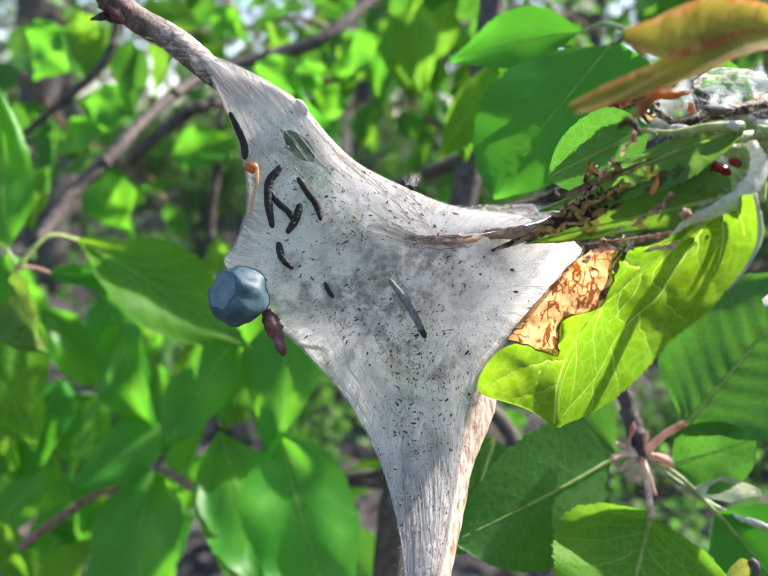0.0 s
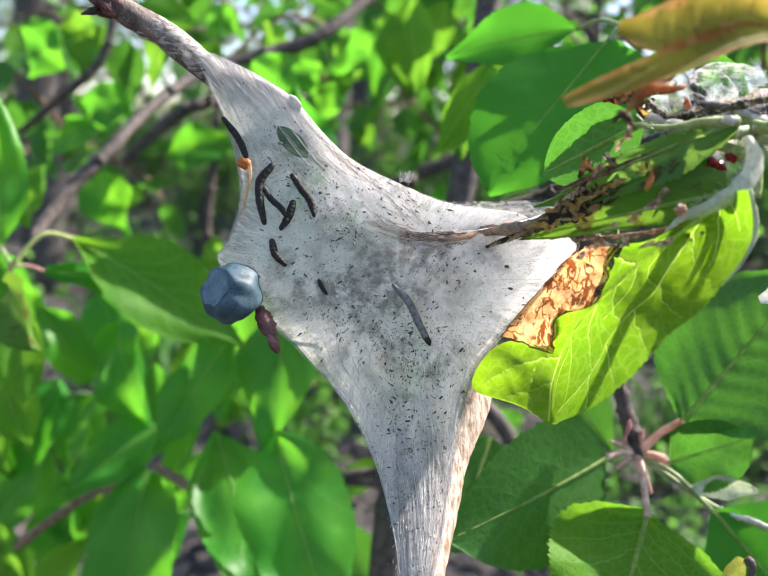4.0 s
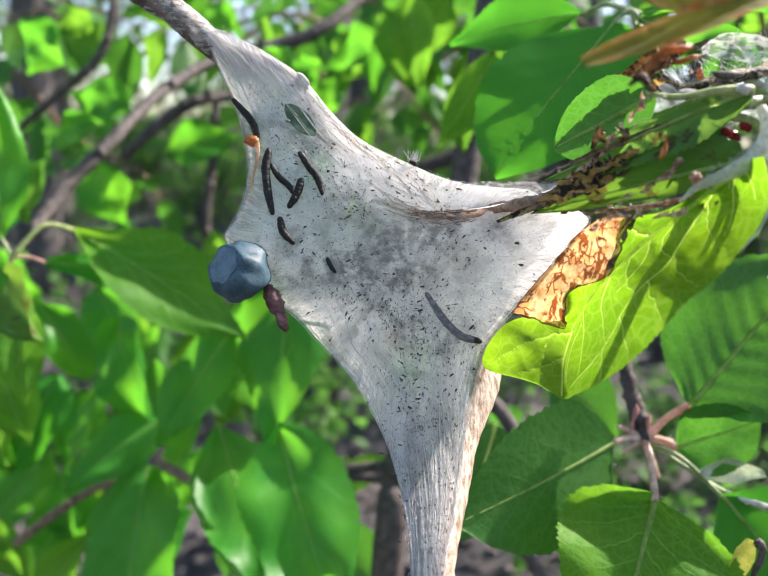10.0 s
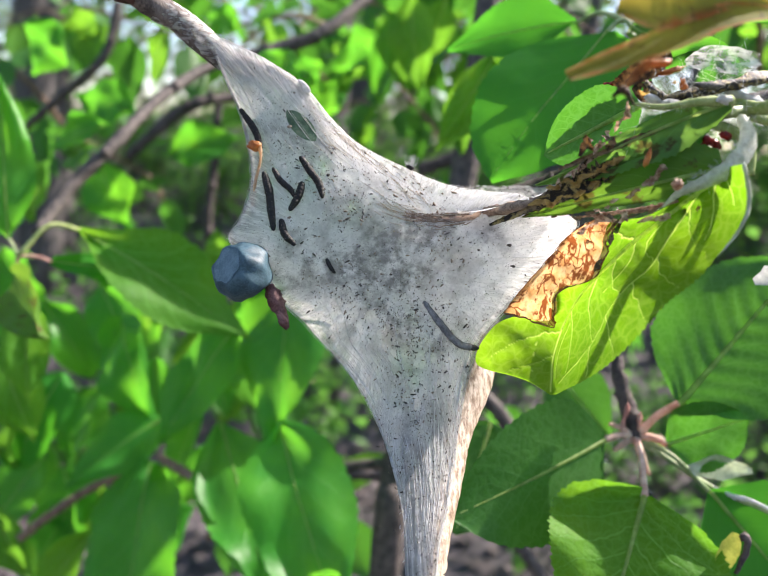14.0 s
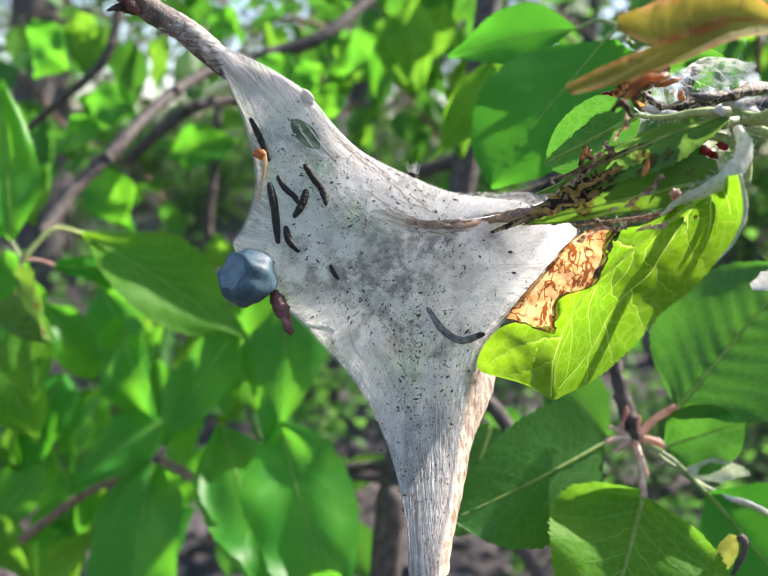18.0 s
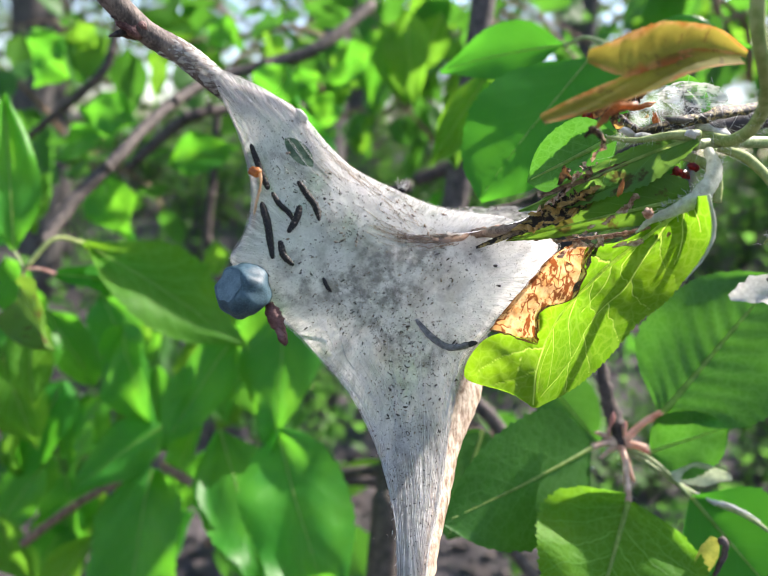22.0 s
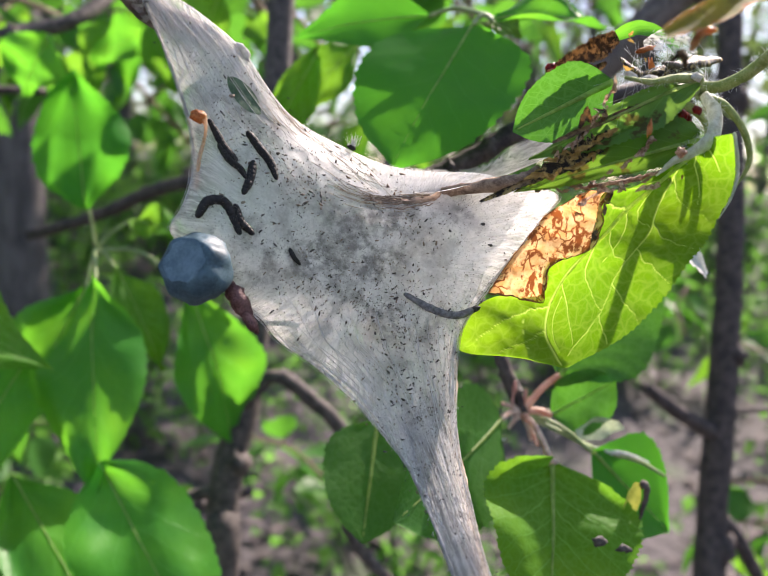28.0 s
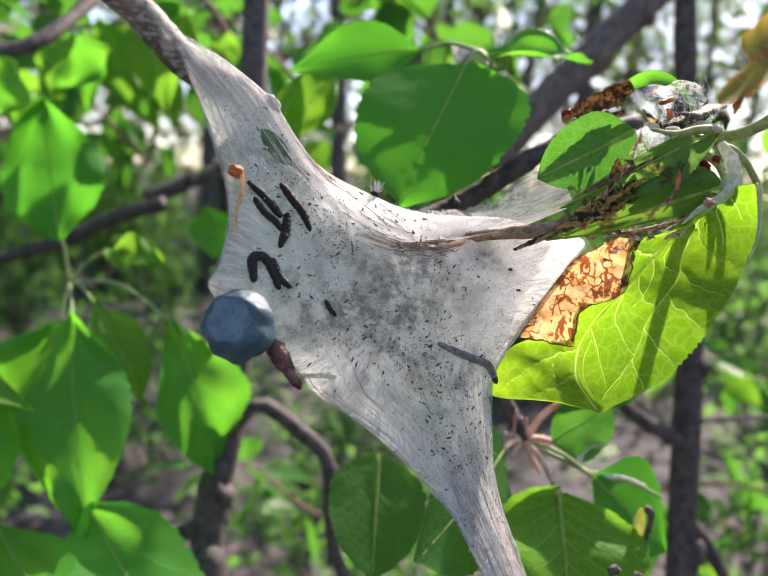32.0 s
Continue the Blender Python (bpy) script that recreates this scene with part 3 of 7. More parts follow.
def leaf(base, tip, half, face=(0, -1, 0.35), joint=None, label="green apple leaf with a toothed edge", material=None, stem=None,
         name="leaf", group="leaves round the nest", stalk=0.0007, bow=None, rib=0.0005, ribbing=None, **shape):
    """One leaf: blade, midrib and, from its joint on the twig, the stalk."""
    ob = thing(name, joint or base, label, "leaf", group)
    bm = bmesh.new()
    mid, up = blade(bm, base, tip, face, half, **shape)
    part("blade", bm, material or LEAF, ob)
    part("midrib", ribbon(bmesh.new(), mid, (rib * 1.4, rib, rib * 0.7, rib * 0.3), up), ribbing or RIB, ob, "paler green raised midrib")
    if joint:
        a, b = Vector(joint), Vector(base)
        c = a.lerp(b, 0.5) + (Vector(bow) if bow else Vector((0, 0, 0.1 * (b - a).length)))
        bm = bmesh.new()
        tube(bm, (a, c, b), (stalk * 1.3, stalk, stalk * 1.1), 7, 12)
        part("stalk", bm, stem or STALK, ob, "slender leaf stalk")
    return ob


# ---- ground, far wood ----
def ground():
    bm = bmesh.new()
    rings = (0.0, 0.6, 1.2, 2, 3, 4.5, 6.5, 9, 13, 20, 35, 70, 160, 400)
    rows = []
    for r in rings:
        rows.append([bm.verts.new((r * math.sin(a), r * math.cos(a), 0.10 * soft_noise((r * math.sin(a), r * math.cos(a), 0), 0.6) * min(1, r) + 0.0012 * r * r * (r < 40) + (1.9 + 0.01 * r) * (r >= 40)))
                     for a in (2 * math.pi * k / 48 for k in range(48))] if r else [bm.verts.new((0, 0, 0))])
    for a, b in zip(rows, rows[1:]):
        for j in range(48):
            k = (j + 1) % 48
            if len(a) == 1:
                bm.faces.new((a[0], b[k], b[j]))
            else:
                bm.faces.new((a[j], a[k], b[k], b[j]))
    ob = part("ground", bm, LITTER)
    return tagged(ob, "woodland floor of grey-brown leaf litter with seedlings", "ground", kind="structure")


def ground_height(x, y):
    r = math.hypot(x, y)
    return 0.0012 * r * r if r < 40 else 1.9 + 0.01 * r


def flat_leaf(bm, at, way, up, length, half):
    """A small folded leaf of six faces for masses of foliage."""
    way, up = Vector(way).normalized(), Vector(up)
    side = way.cross(up).normalized()
    up = side.cross(way)
    rows = []
    for u, w, s in ((0, 0.08, 0), (0.35, 1, 0.06), (0.7, 0.72, 0.03), (1, 0.02, -0.05)):
        c = Vector(at) + way * length * u + up * length * s
        rows.append([bm.verts.new(c - side * half * w + up * half * w * 0.3), bm.verts.new(c), bm.verts.new(c + side * half * w + up * half * w * 0.3)])
    for a, b in zip(rows, rows[1:]):
        bm.faces.new((a[0], a[1], b[1], b[0]))
        bm.faces.new((a[1], a[2], b[2], b[1]))


def shrub(rng, height, spread, stems, leaves, size):
    ob = thing("shrub", (0, 0, 0), "leafy green woodland shrub with thin grey stems", "shrub", "undergrowth shrubs")
    crown = bmesh.new()
    for k in range(stems):
        a = rng.uniform(0, 6.28)
        top = Vector((math.cos(a) * spread * rng.uniform(0.3, 1), math.sin(a) * spread * rng.uniform(0.3, 1), height * rng.uniform(0.6, 1)))
        mid = top * 0.5 + Vector((rng.uniform(-0.1, 0.1), rng.uniform(-0.1, 0.1), 0.1)) * height
        bm = bmesh.new()
        tube(bm, ((0.02 * math.cos(a), 0.02 * math.sin(a), -0.05), mid, top), (0.012 * height, 0.008 * height, 0.003 * height), 6, 10, 0.2, seed=k)
        part("stem", bm, TRUNK, ob)
        path = glide(((0, 0, 0), mid, top), 20)
        for _ in range(leaves // stems):
            q = path[min(19, int(20 * rng.random() ** 0.6))] + Vector([rng.gauss(0, spread * 0.22) for _ in range(3)])
            q.z = max(q.z, 0.03)
            flat_leaf(crown, q, (rng.uniform(-1, 1), rng.uniform(-1, 1), rng.uniform(-0.9, 0.2)), (rng.uniform(-.5, .5), rng.uniform(-.5, .5), 1), size * rng.uniform(0.6, 1.3), size * rng.uniform(0.25, 0.42))
    part("foliage", crown, BUSH, ob, kind="stuff")
    return ob


def tree(rng, height, girth, limbs):
    ob = thing("tree", (0, 0, 0), "tall woodland tree with grey bark and a thin leafy crown", "tree", "woodland trees")
    lean = Vector((rng.uniform(-0.08, 0.08), rng.uniform(-0.08, 0.08), 0)) * height
    pts = [Vector((0, 0, -0.1)), Vector((0.02, 0, height * 0.3)) + lean * 0.25, Vector((0, 0.03, height * 0.65)) + lean * 0.6, Vector((0, 0, height)) + lean]
    bm = bmesh.new()
    tube(bm, pts, (girth * 1.25, girth, girth * 0.7, girth * 0.25), 10, 22, 0.18)
    part("trunk", bm, TRUNK, ob)
    crown, path = bmesh.new(), glide(pts, 40)
    for k in range(limbs):
        f = rng.uniform(0.25, 0.97)
        root = path[int(39 * f)]
        a = rng.uniform(0, 6.28)
        reach = (1.1 - f) * height * 0.3 + 0.4
        end = root + Vector((math.cos(a) * reach, math.sin(a) * reach, reach * rng.uniform(0.2, 0.9)))
        bm = bmesh.new()
        tube(bm, (root, root.lerp(end, 0.5) + Vector((0, 0, -0.05 * reach)), end), (girth * 0.35, girth * 0.2, girth * 0.06), 6, 9, 0.2, seed=k)
        part("limb", bm, TRUNK, ob)
        for _ in range(34):
            q = root.lerp(end, rng.uniform(0.35, 1.1)) + Vector([rng.gauss(0, 0.16 * reach) for _ in range(3)])
            flat_leaf(crown, q, (rng.uniform(-1, 1), rng.uniform(-1, 1), rng.uniform(-0.9, 0.3)), (rng.uniform(-.5, .5), rng.uniform(-.5, .5), 1), rng.uniform(0.06, 0.13), rng.uniform(0.025, 0.05))
    part("crown", crown, BUSH, ob, kind="stuff")
    return ob


def in_sun(x, y, clear=0.9):
    """Whether a place stands between the nest and the sun."""
    d = Vector((SUN.x, SUN.y)).normalized()
    along = x * d.x + y * d.y
    return along > 0 and abs(x * d.y - y * d.x) < clear + 0.05 * along


def wood():
    rng = random.Random(5)
    shrubs = [shrub(rng, 0.75, 0.38, 7, 260, 0.06), shrub(rng, 0.55, 0.42, 6, 220, 0.05), shrub(rng, 0.9, 0.35, 8, 300, 0.07)]
    trees = [tree(rng, 8.0, 0.09, 22), tree(rng, 9.5, 0.13, 26), tree(rng, 6.5, 0.055, 18)]
    spots = [(-0.9, 2.6), (0.5, 3.0), (1.7, 2.7)]
    for ob, (x, y) in zip(shrubs, spots):
        ob.matrix_basis = pose(x, y, ground_height(x, y))
    for k, (ob, (x, y)) in enumerate(zip(trees, ((-0.22, 3.2), (-2.4, 5.0), (1.9, 4.2)))):
        ob.matrix_basis = pose(x, y, ground_height(x, y))
    n = 0
    while n < 190:
        r, a = rng.uniform(1.7, 11) if n < 100 else rng.uniform(7, 20), rng.uniform(-1.0, 1.5)
        x, y = r * math.sin(a), r * math.cos(a)
        k = rng.uniform(0.6, 1.1) * (1 + max(0, r - 3) * 0.16)
        if in_sun(x, y) and k * 0.9 > 0.5 + 0.4 * r:
            continue
        ob = copy_thing(rng.choice(shrubs), pose(x, y, ground_height(x, y), 0, 0, rng.uniform(0, 360)))
        ob.scale = (k, k, k)
        n += 1
    n = 0
    while n < 70:
        r, a = rng.uniform(3.5, 22), rng.uniform(-1.3, 1.9) if n < 52 else rng.uniform(1.9, 4.9)
        x, y = r * math.sin(a), r * math.cos(a)
        if in_sun(x, y) and r < 16:
            continue
        k, kind, spin = rng.uniform(0.8, 1.3), rng.choice(trees), rng.uniform(0, 360)
        n += 1
        if not (in_sun(x, y, 1.7) and r < 12 or in_sun(x, y, 2.8) and r < 8):
            ob = copy_thing(kind, pose(x, y, ground_height(x, y), 0, 0, spin))
            ob.scale = (k, k, k)
    bm = bmesh.new()
    for _ in range(2600):
        r, a = 1.2 + 6 * rng.random() ** 1.3, rng.uniform(-1.0, 1.6)
        x, y = r * math.sin(a), r * math.cos(a)
        z = 0.10 * soft_noise((x, y, 0), 0.6) * min(1, r) + 0.0012 * r * r + 0.012
        flat_leaf(bm, (x, y, z), (rng.uniform(-1, 1), rng.uniform(-1, 1), rng.uniform(-0.2, 0.3)), (rng.uniform(-.4, .4), rng.uniform(-.4, .4), 1), rng.uniform(0.05, 0.11), rng.uniform(0.018, 0.035))
    far = bmesh.new()
    for _ in range(50000):
        r, a = rng.uniform(11, 30), rng.uniform(-1.15, 1.75)
        x, y = r * math.sin(a), r * math.cos(a)
        clump = soft_noise((x, y, 0), 0.35, 2.0)
        z = ground_height(x, y) + rng.random() * (4.2 + 2.4 * clump + 0.2 * r)
        s = rng.uniform(0.13, 0.32)
        flat_leaf(far, (x, y, z), (rng.uniform(-1, 1), rng.uniform(-1, 1), rng.uniform(-0.8, 0.4)), (rng.uniform(-.6, .6), rng.uniform(-.6, .6), 1), s, s * 0.36)
    tagged(part("far_foliage", far, FAR_LEAF), "distant woodland foliage in spring green and grey", "foliage", kind="stuff")
    tagged(part("fallen_leaves", bm, OLD_LEAF), "old dry brown leaves strewn on the woodland floor", "leaf litter", kind="stuff")


# ---- the silk nest ----
RIM = (
    (-0.0388, 0.1540, 1.3150), (-0.0345, 0.1552, 1.3142), (-0.0275, 0.1575, 1.3117), (-0.0190, 0.1600, 1.3068), (-0.0123, 0.1630, 1.2999), (-0.0052, 0.1650, 1.2943), (0.0068, 0.1650, 1.2894),
    (0.0162, 0.1630, 1.2865), (0.0249, 0.1580, 1.2859), (0.0312, 0.1500, 1.2862), (0.0345, 0.1392, 1.2847), (0.0394, 0.1322, 1.2828), (0.0385, 0.1346, 1.2780),
    (0.0354, 0.1368, 1.2722), (0.0318, 0.1376, 1.2668), (0.0282, 0.1380, 1.2620), (0.0239, 0.1380, 1.2558), (0.0223, 0.1372, 1.2512), (0.0208, 0.1345, 1.2449),
    (0.0199, 0.1316, 1.2375), (0.0191, 0.1271, 1.2309), (0.0177, 0.1203, 1.2259), (0.0159, 0.1136, 1.2216), (0.0150, 0.1070, 1.2170), (0.0145, 0.1015, 1.2114),
    (0.0104, 0.1025, 1.2103), (0.0101, 0.1090, 1.2151), (0.0096, 0.1156, 1.2208), (0.0083, 0.1203, 1.2261), (0.0061, 0.1246, 1.2322), (0.0035, 0.1311, 1.2365),
    (-0.0005, 0.1374, 1.2414), (-0.0058, 0.1435, 1.2460), (-0.0120, 0.1490, 1.2502), (-0.0162, 0.1475, 1.2551), (-0.0215, 0.1480, 1.2589), (-0.0267, 0.1490, 1.2645),
    (-0.0330, 0.1500, 1.2712), (-0.0312, 0.1510, 1.2754), (-0.0294, 0.1520, 1.2808), (-0.0290, 0.1530, 1.2862), (-0.0301, 0.1540, 1.2925), (-0.0326, 0.1550, 1.2997),
    (-0.0352, 0.1540, 1.3056), (-0.0378, 0.1535, 1.3109), (-0.0391, 0.1532, 1.3136), (-0.0396, 0.1530, 1.3151))
HEART = (0.0056, 0.1430, 1.2683)


def conjugate(edges, weights, fixed, start, load):
    """Solves the weighted Laplace equation on a net by conjugate gradients."""
    i, j = edges
    n = len(start)
    free = ~fixed

    def apply(x):
        d = weights * (x[i] - x[j])
        y = np.bincount(i, d, n) - np.bincount(j, d, n)
        y[fixed] = 0
        return y
    x = start.copy()
    r = np.where(free, load, 0) - apply(x)
    r[fixed] = 0
    p, rr = r.copy(), r @ r
    for _ in range(900):
        ap = apply(p)
        a = rr / max(p @ ap, 1e-30)
        x += a * p
        r -= a * ap
        new_rr = r @ r
        if new_rr < 1e-18:
            break
        p, rr = r + p * (new_rr / rr), new_rr
    return x


def film_of(rim, heart, around=300, rings=44, cell=0.0005):
    """A film stretched over a closed rim: its places ring by ring, and how far each lies from the rim. The film is solved on a fine square net."""
    loop = np.array(glide((*rim, rim[0]), around + 1)[:-1])
    low = loop[:, (0, 2)].min(0) - 3 * cell
    nx, nz = ((loop[:, (0, 2)].max(0) - low) / cell).astype(int) + 4
    gx, gz = np.meshgrid(low[0] + cell * np.arange(nx), low[1] + cell * np.arange(nz), indexing="ij")
    inside = np.zeros((nx, nz), bool)
    for p, q in zip(loop, np.roll(loop, -1, 0)):
        cross = (p[2] > gz) != (q[2] > gz)
        inside ^= cross & (gx < p[0] + (gz - p[2]) / (q[2] - p[2] + 1e-15) * (q[0] - p[0]))
    number = np.arange(nx * nz).reshape(nx, nz)
    edges = (np.concatenate([number[:-1].ravel(), number[:, :-1].ravel()]), np.concatenate([number[1:].ravel(), number[:, 1:].ravel()]))
    fixed = ~inside.ravel()
    start = np.full(nx * nz, loop[:, 1].mean())
    flat_x, flat_z = gx.ravel(), gz.ravel()
    near = [k for k in np.nonzero(fixed)[0] if np.min(np.abs(loop[:, 0] - flat_x[k]) + np.abs(loop[:, 2] - flat_z[k])) < 6 * cell]
    for k in near:
        start[k] = loop[np.argmin((loop[:, 0] - flat_x[k]) ** 2 + (loop[:, 2] - flat_z[k]) ** 2), 1]
    ones = np.ones(len(edges[0]))
    depth = conjugate(edges, ones, fixed, start, np.zeros(nx * nz)).reshape(nx, nz)
    swell = conjugate(edges, ones, fixed, np.zeros(nx * nz), np.full(nx * nz, cell * cell)).reshape(nx, nz)
    swell = np.sqrt(2 * np.maximum(swell, 0))
    for _ in range(3):
        for axis in (0, 1):
            swell = 0.5 * swell + 0.25 * (np.roll(swell, 1, axis) + np.roll(swell, -1, axis))

    def sample(field, xz):
        f = (xz - low) / cell
        i = np.clip(f.astype(int), 0, (nx - 2, nz - 2))
        u, v = (f - i).T
        i, j = i.T
        return field[i, j] * (1 - u) * (1 - v) + field[i + 1, j] * u * (1 - v) + field[i, j + 1] * (1 - u) * v + field[i + 1, j + 1] * u * v
    t = (np.arange(1, rings + 1) / rings) ** 0.85
    heart = np.array(heart)
    places = np.concatenate([heart[None], (heart[None, None] + t[:, None, None] * (loop[None] - heart)).reshape(-1, 3)])
    idx = lambda k, a: 1 + k * around + a % around
    tris = [(0, idx(0, a), idx(0, a + 1)) for a in range(around)]
    for k in range(rings - 1):
        for a in range(around):
            tris.append((idx(k, a), idx(k + 1, a), idx(k + 1, a + 1)))
            tris.append((idx(k, a), idx(k + 1, a + 1), idx(k, a + 1)))
    xz = places[:, (0, 2)]
    bulge = sample(swell, xz)
    bulge[-around:] = 0
    y = sample(depth, xz)
    y[-around:] = loop[:, 1]
    places[:, 1] = y
    return places, bulge, np.array(tris)


AROUND, RINGS = 300, 44
FILM, SWELL, FACES = film_of(RIM, HEART, AROUND, RINGS)
FRONT = FILM.copy()
FRONT[:, 1] -= 0.14 * SWELL
FRONT[:-AROUND, 1] += [0.0010 * soft_noise(p, 60) + 0.00042 * soft_noise(p, 170) + 0.00016 * soft_noise(p, 520) for p in FRONT[:-AROUND]]
BACK = FILM.copy()
BACK[:, 1] += 0.45 * SWELL


def on_silk(x, z, off=0.0):
    """The place on the nest's front at x, z."""
    d = (FRONT[:, 0] - x) ** 2 + (FRONT[:, 2] - z) ** 2
    k = np.argpartition(d, 4)[:4]
    w = 1 / (d[k] + 1e-8)
    return Vector((x, float((FRONT[k, 1] * w).sum() / w.sum()) - off, z))


def inside_silk(q):
    """Whether a place lies over the nest, clear of its rim."""
    k = int(np.argmin((FRONT[:, 0] - q.x) ** 2 + (FRONT[:, 2] - q.z) ** 2))
    return k < len(FRONT) - 2 * AROUND


def nest():
    ob = thing("caterpillar_nest", HEART, "white silk tent of caterpillars spun between branches, specked with frass", "caterpillar nest")
    rng = random.Random(11)
    for name, places, flip in (("silk_front", FRONT, True), ("silk_back", BACK, False)):
        bm = bmesh.new()
        uv = bm.loops.layers.uv.verify()
        verts = [bm.verts.new(p) for p in places]
        for f in FACES:
            bm.faces.new([verts[k] for k in (f if flip else f[::-1])])
        bm.verts.index_update()
        for face, f in zip(bm.faces, FACES):
            ang = [((k - 1) % AROUND) / AROUND for k in f]
            if max(ang) - min(ang) > 0.5:
                ang = [a + 1 if a < 0.5 else a for a in ang]
            if f[0] == 0:
                ang[0] = ang[1]
            table = {int(k): (a, 0.0 if k == 0 else ((k - 1) // AROUND + 1) / RINGS) for k, a in zip(f, ang)}
            for loop in face.loops:
                loop[uv].uv = table[loop.vert.index]
        part(name, bm, SILK if flip else SILK_CLEAN, ob, "matted white silk wall" if flip else "")
    # a sail of silk strung back to the twig behind
    low = glide(((0.0185, 0.1475, 1.2812), (0.0244, 0.1440, 1.2832), (0.0294, 0.1390, 1.2853), (0.0371, 0.1335, 1.2900)), 14)
    high = glide(((0.0169, 0.1640, 1.2863), (0.0520, 0.1870, 1.2880), (0.0645, 0.1870, 1.2953), (0.0799, 0.1845, 1.3040)), 14)
    bm = bmesh.new()
    uv = bm.loops.layers.uv.verify()
    rows = [[bm.verts.new(a.lerp(b, j / 7) + Vector((0, 0, -0.0022 * math.sin(math.pi * j / 7)))) for j in range(8)] for a, b in zip(low, high)]
    for i in range(13):
        for j in range(7):
            face = bm.faces.new((rows[i][j], rows[i + 1][j], rows[i + 1][j + 1], rows[i][j + 1]))
            for loop, (u, v) in zip(face.loops, ((i, j), (i + 1, j), (i + 1, j + 1), (i, j + 1))):
                loop[uv].uv = (0.2 + 0.002 * u, v / 7)
    part("silk_sail", bm, SILK_CLEAN, ob, "thin sail of silk strung to a twig")
    # patchy sheet inside, unseen, added to hold back sun from the middle
    bm = bmesh.new()
    uv = bm.loops.layers.uv.verify()
    core = FILM.copy()
    core[:, 1] += 0.10 * SWELL
    keep = [f for f in FACES if max(f) < 28 * AROUND and soft_noise(core[f[0]], 60, 2.0) > 0.06 + 0.40 * (max(f) / (28 * AROUND))]
    verts = {int(k): bm.verts.new(core[k]) for k in sorted({int(k) for f in keep for k in f})}
    for f in keep:
        bm.faces.new([verts[int(k)] for k in f])
    part("inner_layer", bm, SILK_BLOCKER, ob, "unseen grey sheet added inside to shade the silk", kind="stuff")
    # threads drawn along the arms
    bm = bmesh.new()
    for k in range(170):
        a = rng.randrange(AROUND) if k < 130 else rng.randrange(int(AROUND * 0.40), int(AROUND * 0.70))
        lo = rng.randint(20, 36)
        hi = min(RINGS - 1, lo + rng.randint(8, 24))
        pts = [Vector(FRONT[1 + r * AROUND + (a + int((r - lo) * rng.uniform(-0.02, 0.02))) % AROUND]) - Vector((0, 0.00012 + 0.0003 * math.sin(math.pi * (r - lo) / (hi - lo)), 0)) for r in range(lo, hi + 1, 3)]
        if len(pts) > 2:
            tube(bm, pts, (0.00001, 0.00003, 0.000028, 0.00001), 3, len(pts) * 2)
    part("silk_threads", bm, THREAD, ob, "taut pale silk threads", kind="stuff")
    # tan fibres over the upper ridge
    bm = bmesh.new()
    for k in range(80):
        s, d = rng.uniform(0, 0.7), rng.gauss(-0.001, 0.0024)
        a, b = Vector((-0.0171, 0.1550, 1.3023)), Vector((0.0138, 0.1480, 1.2811))
        way = (b - a).normalized()
        off = Vector((way.z, 0, -way.x)) * d
        pts = [a.lerp(b, min(1.0, s + f)) + off + Vector((rng.gauss(0, 0.0004), 0, rng.gauss(0, 0.0004))) for f in (0, 0.1, 0.2, 0.32)]
        if inside_silk(pts[0]) and inside_silk(pts[-1]):
            tube(bm, [on_silk(q.x, q.z, 0.00010) for q in pts], (0.00001, 0.00004, 0.00005, 0.00001), 4, 10)
    flakes = bmesh.new()
    for k in range(150):
        f, d = rng.random() ** 0.8, rng.gauss(-0.0012, 0.0021)
        q = Vector((-0.0180, 0, 1.3030)).lerp(Vector((0.0150, 0, 1.2795)), f) + Vector((-0.58, 0, -0.81)) * d
        if inside_silk(q):
            size = 0.00008 * math.exp(rng.gauss(0, 0.6))
            blob(flakes, on_silk(q.x, q.z, 0.00003), (size * rng.uniform(1.5, 3.5), size * 0.35, size), Euler((0, rng.gauss(0.65, 0.5), 0)).to_matrix(), 6, 4, 0.8, k)
    part("brown_flakes", flakes, TWIG_SILKED, ob, "brown flakes of bark caught along the ridge", kind="stuff")
    part("loose_fibre", bm, FIBRE, ob, "tan fibres drawn over the ridge", kind="stuff")
    # glossy strands along the two narrow arms
    for first, last, count, name in ((24, 25, 90, "lower"), (46, 0, 16, "upper")):
        bm = bmesh.new()
        steps = 11 if name == "lower" else 7
        for k in range(count):
            d = min(0.95, max(0.01, rng.random() ** 2.2 if k % 4 else 1 - rng.random() ** 3))
            lo = rng.randint(0, steps - 5)
            hi = min(steps - 1, lo + rng.randint(3, 7))
            pts = []
            for j in range(lo, hi + 1):
                a, b = Vector(RIM[(first + 1 + j) % len(RIM)] if name == "lower" else RIM[first - j]), Vector(RIM[first - j] if name == "lower" else RIM[j])
                q = a.lerp(b, min(0.97, max(0.02, d + rng.gauss(0, 0.012))))
                pts.append(on_silk(q.x, q.z, 0.00012))
            w = rng.uniform(0.00003, 0.00008)
            tube(bm, pts, (w * 0.4, w, w, w * 0.4), 4, len(pts) * 4)
        part("silk_strand", bm, THREAD, ob, "glossy white silk strands along the arm", kind="stuff")
    # glints of loose silk low on the nest
    bm = bmesh.new()
    for k in range(240):
        r = rng.randint(26, RINGS - 2)
        p = FRONT[1 + r * AROUND + rng.randrange(int(AROUND * 0.40), int(AROUND * 0.72))]
        if p[2] > HEART[2] - 0.012:
            continue
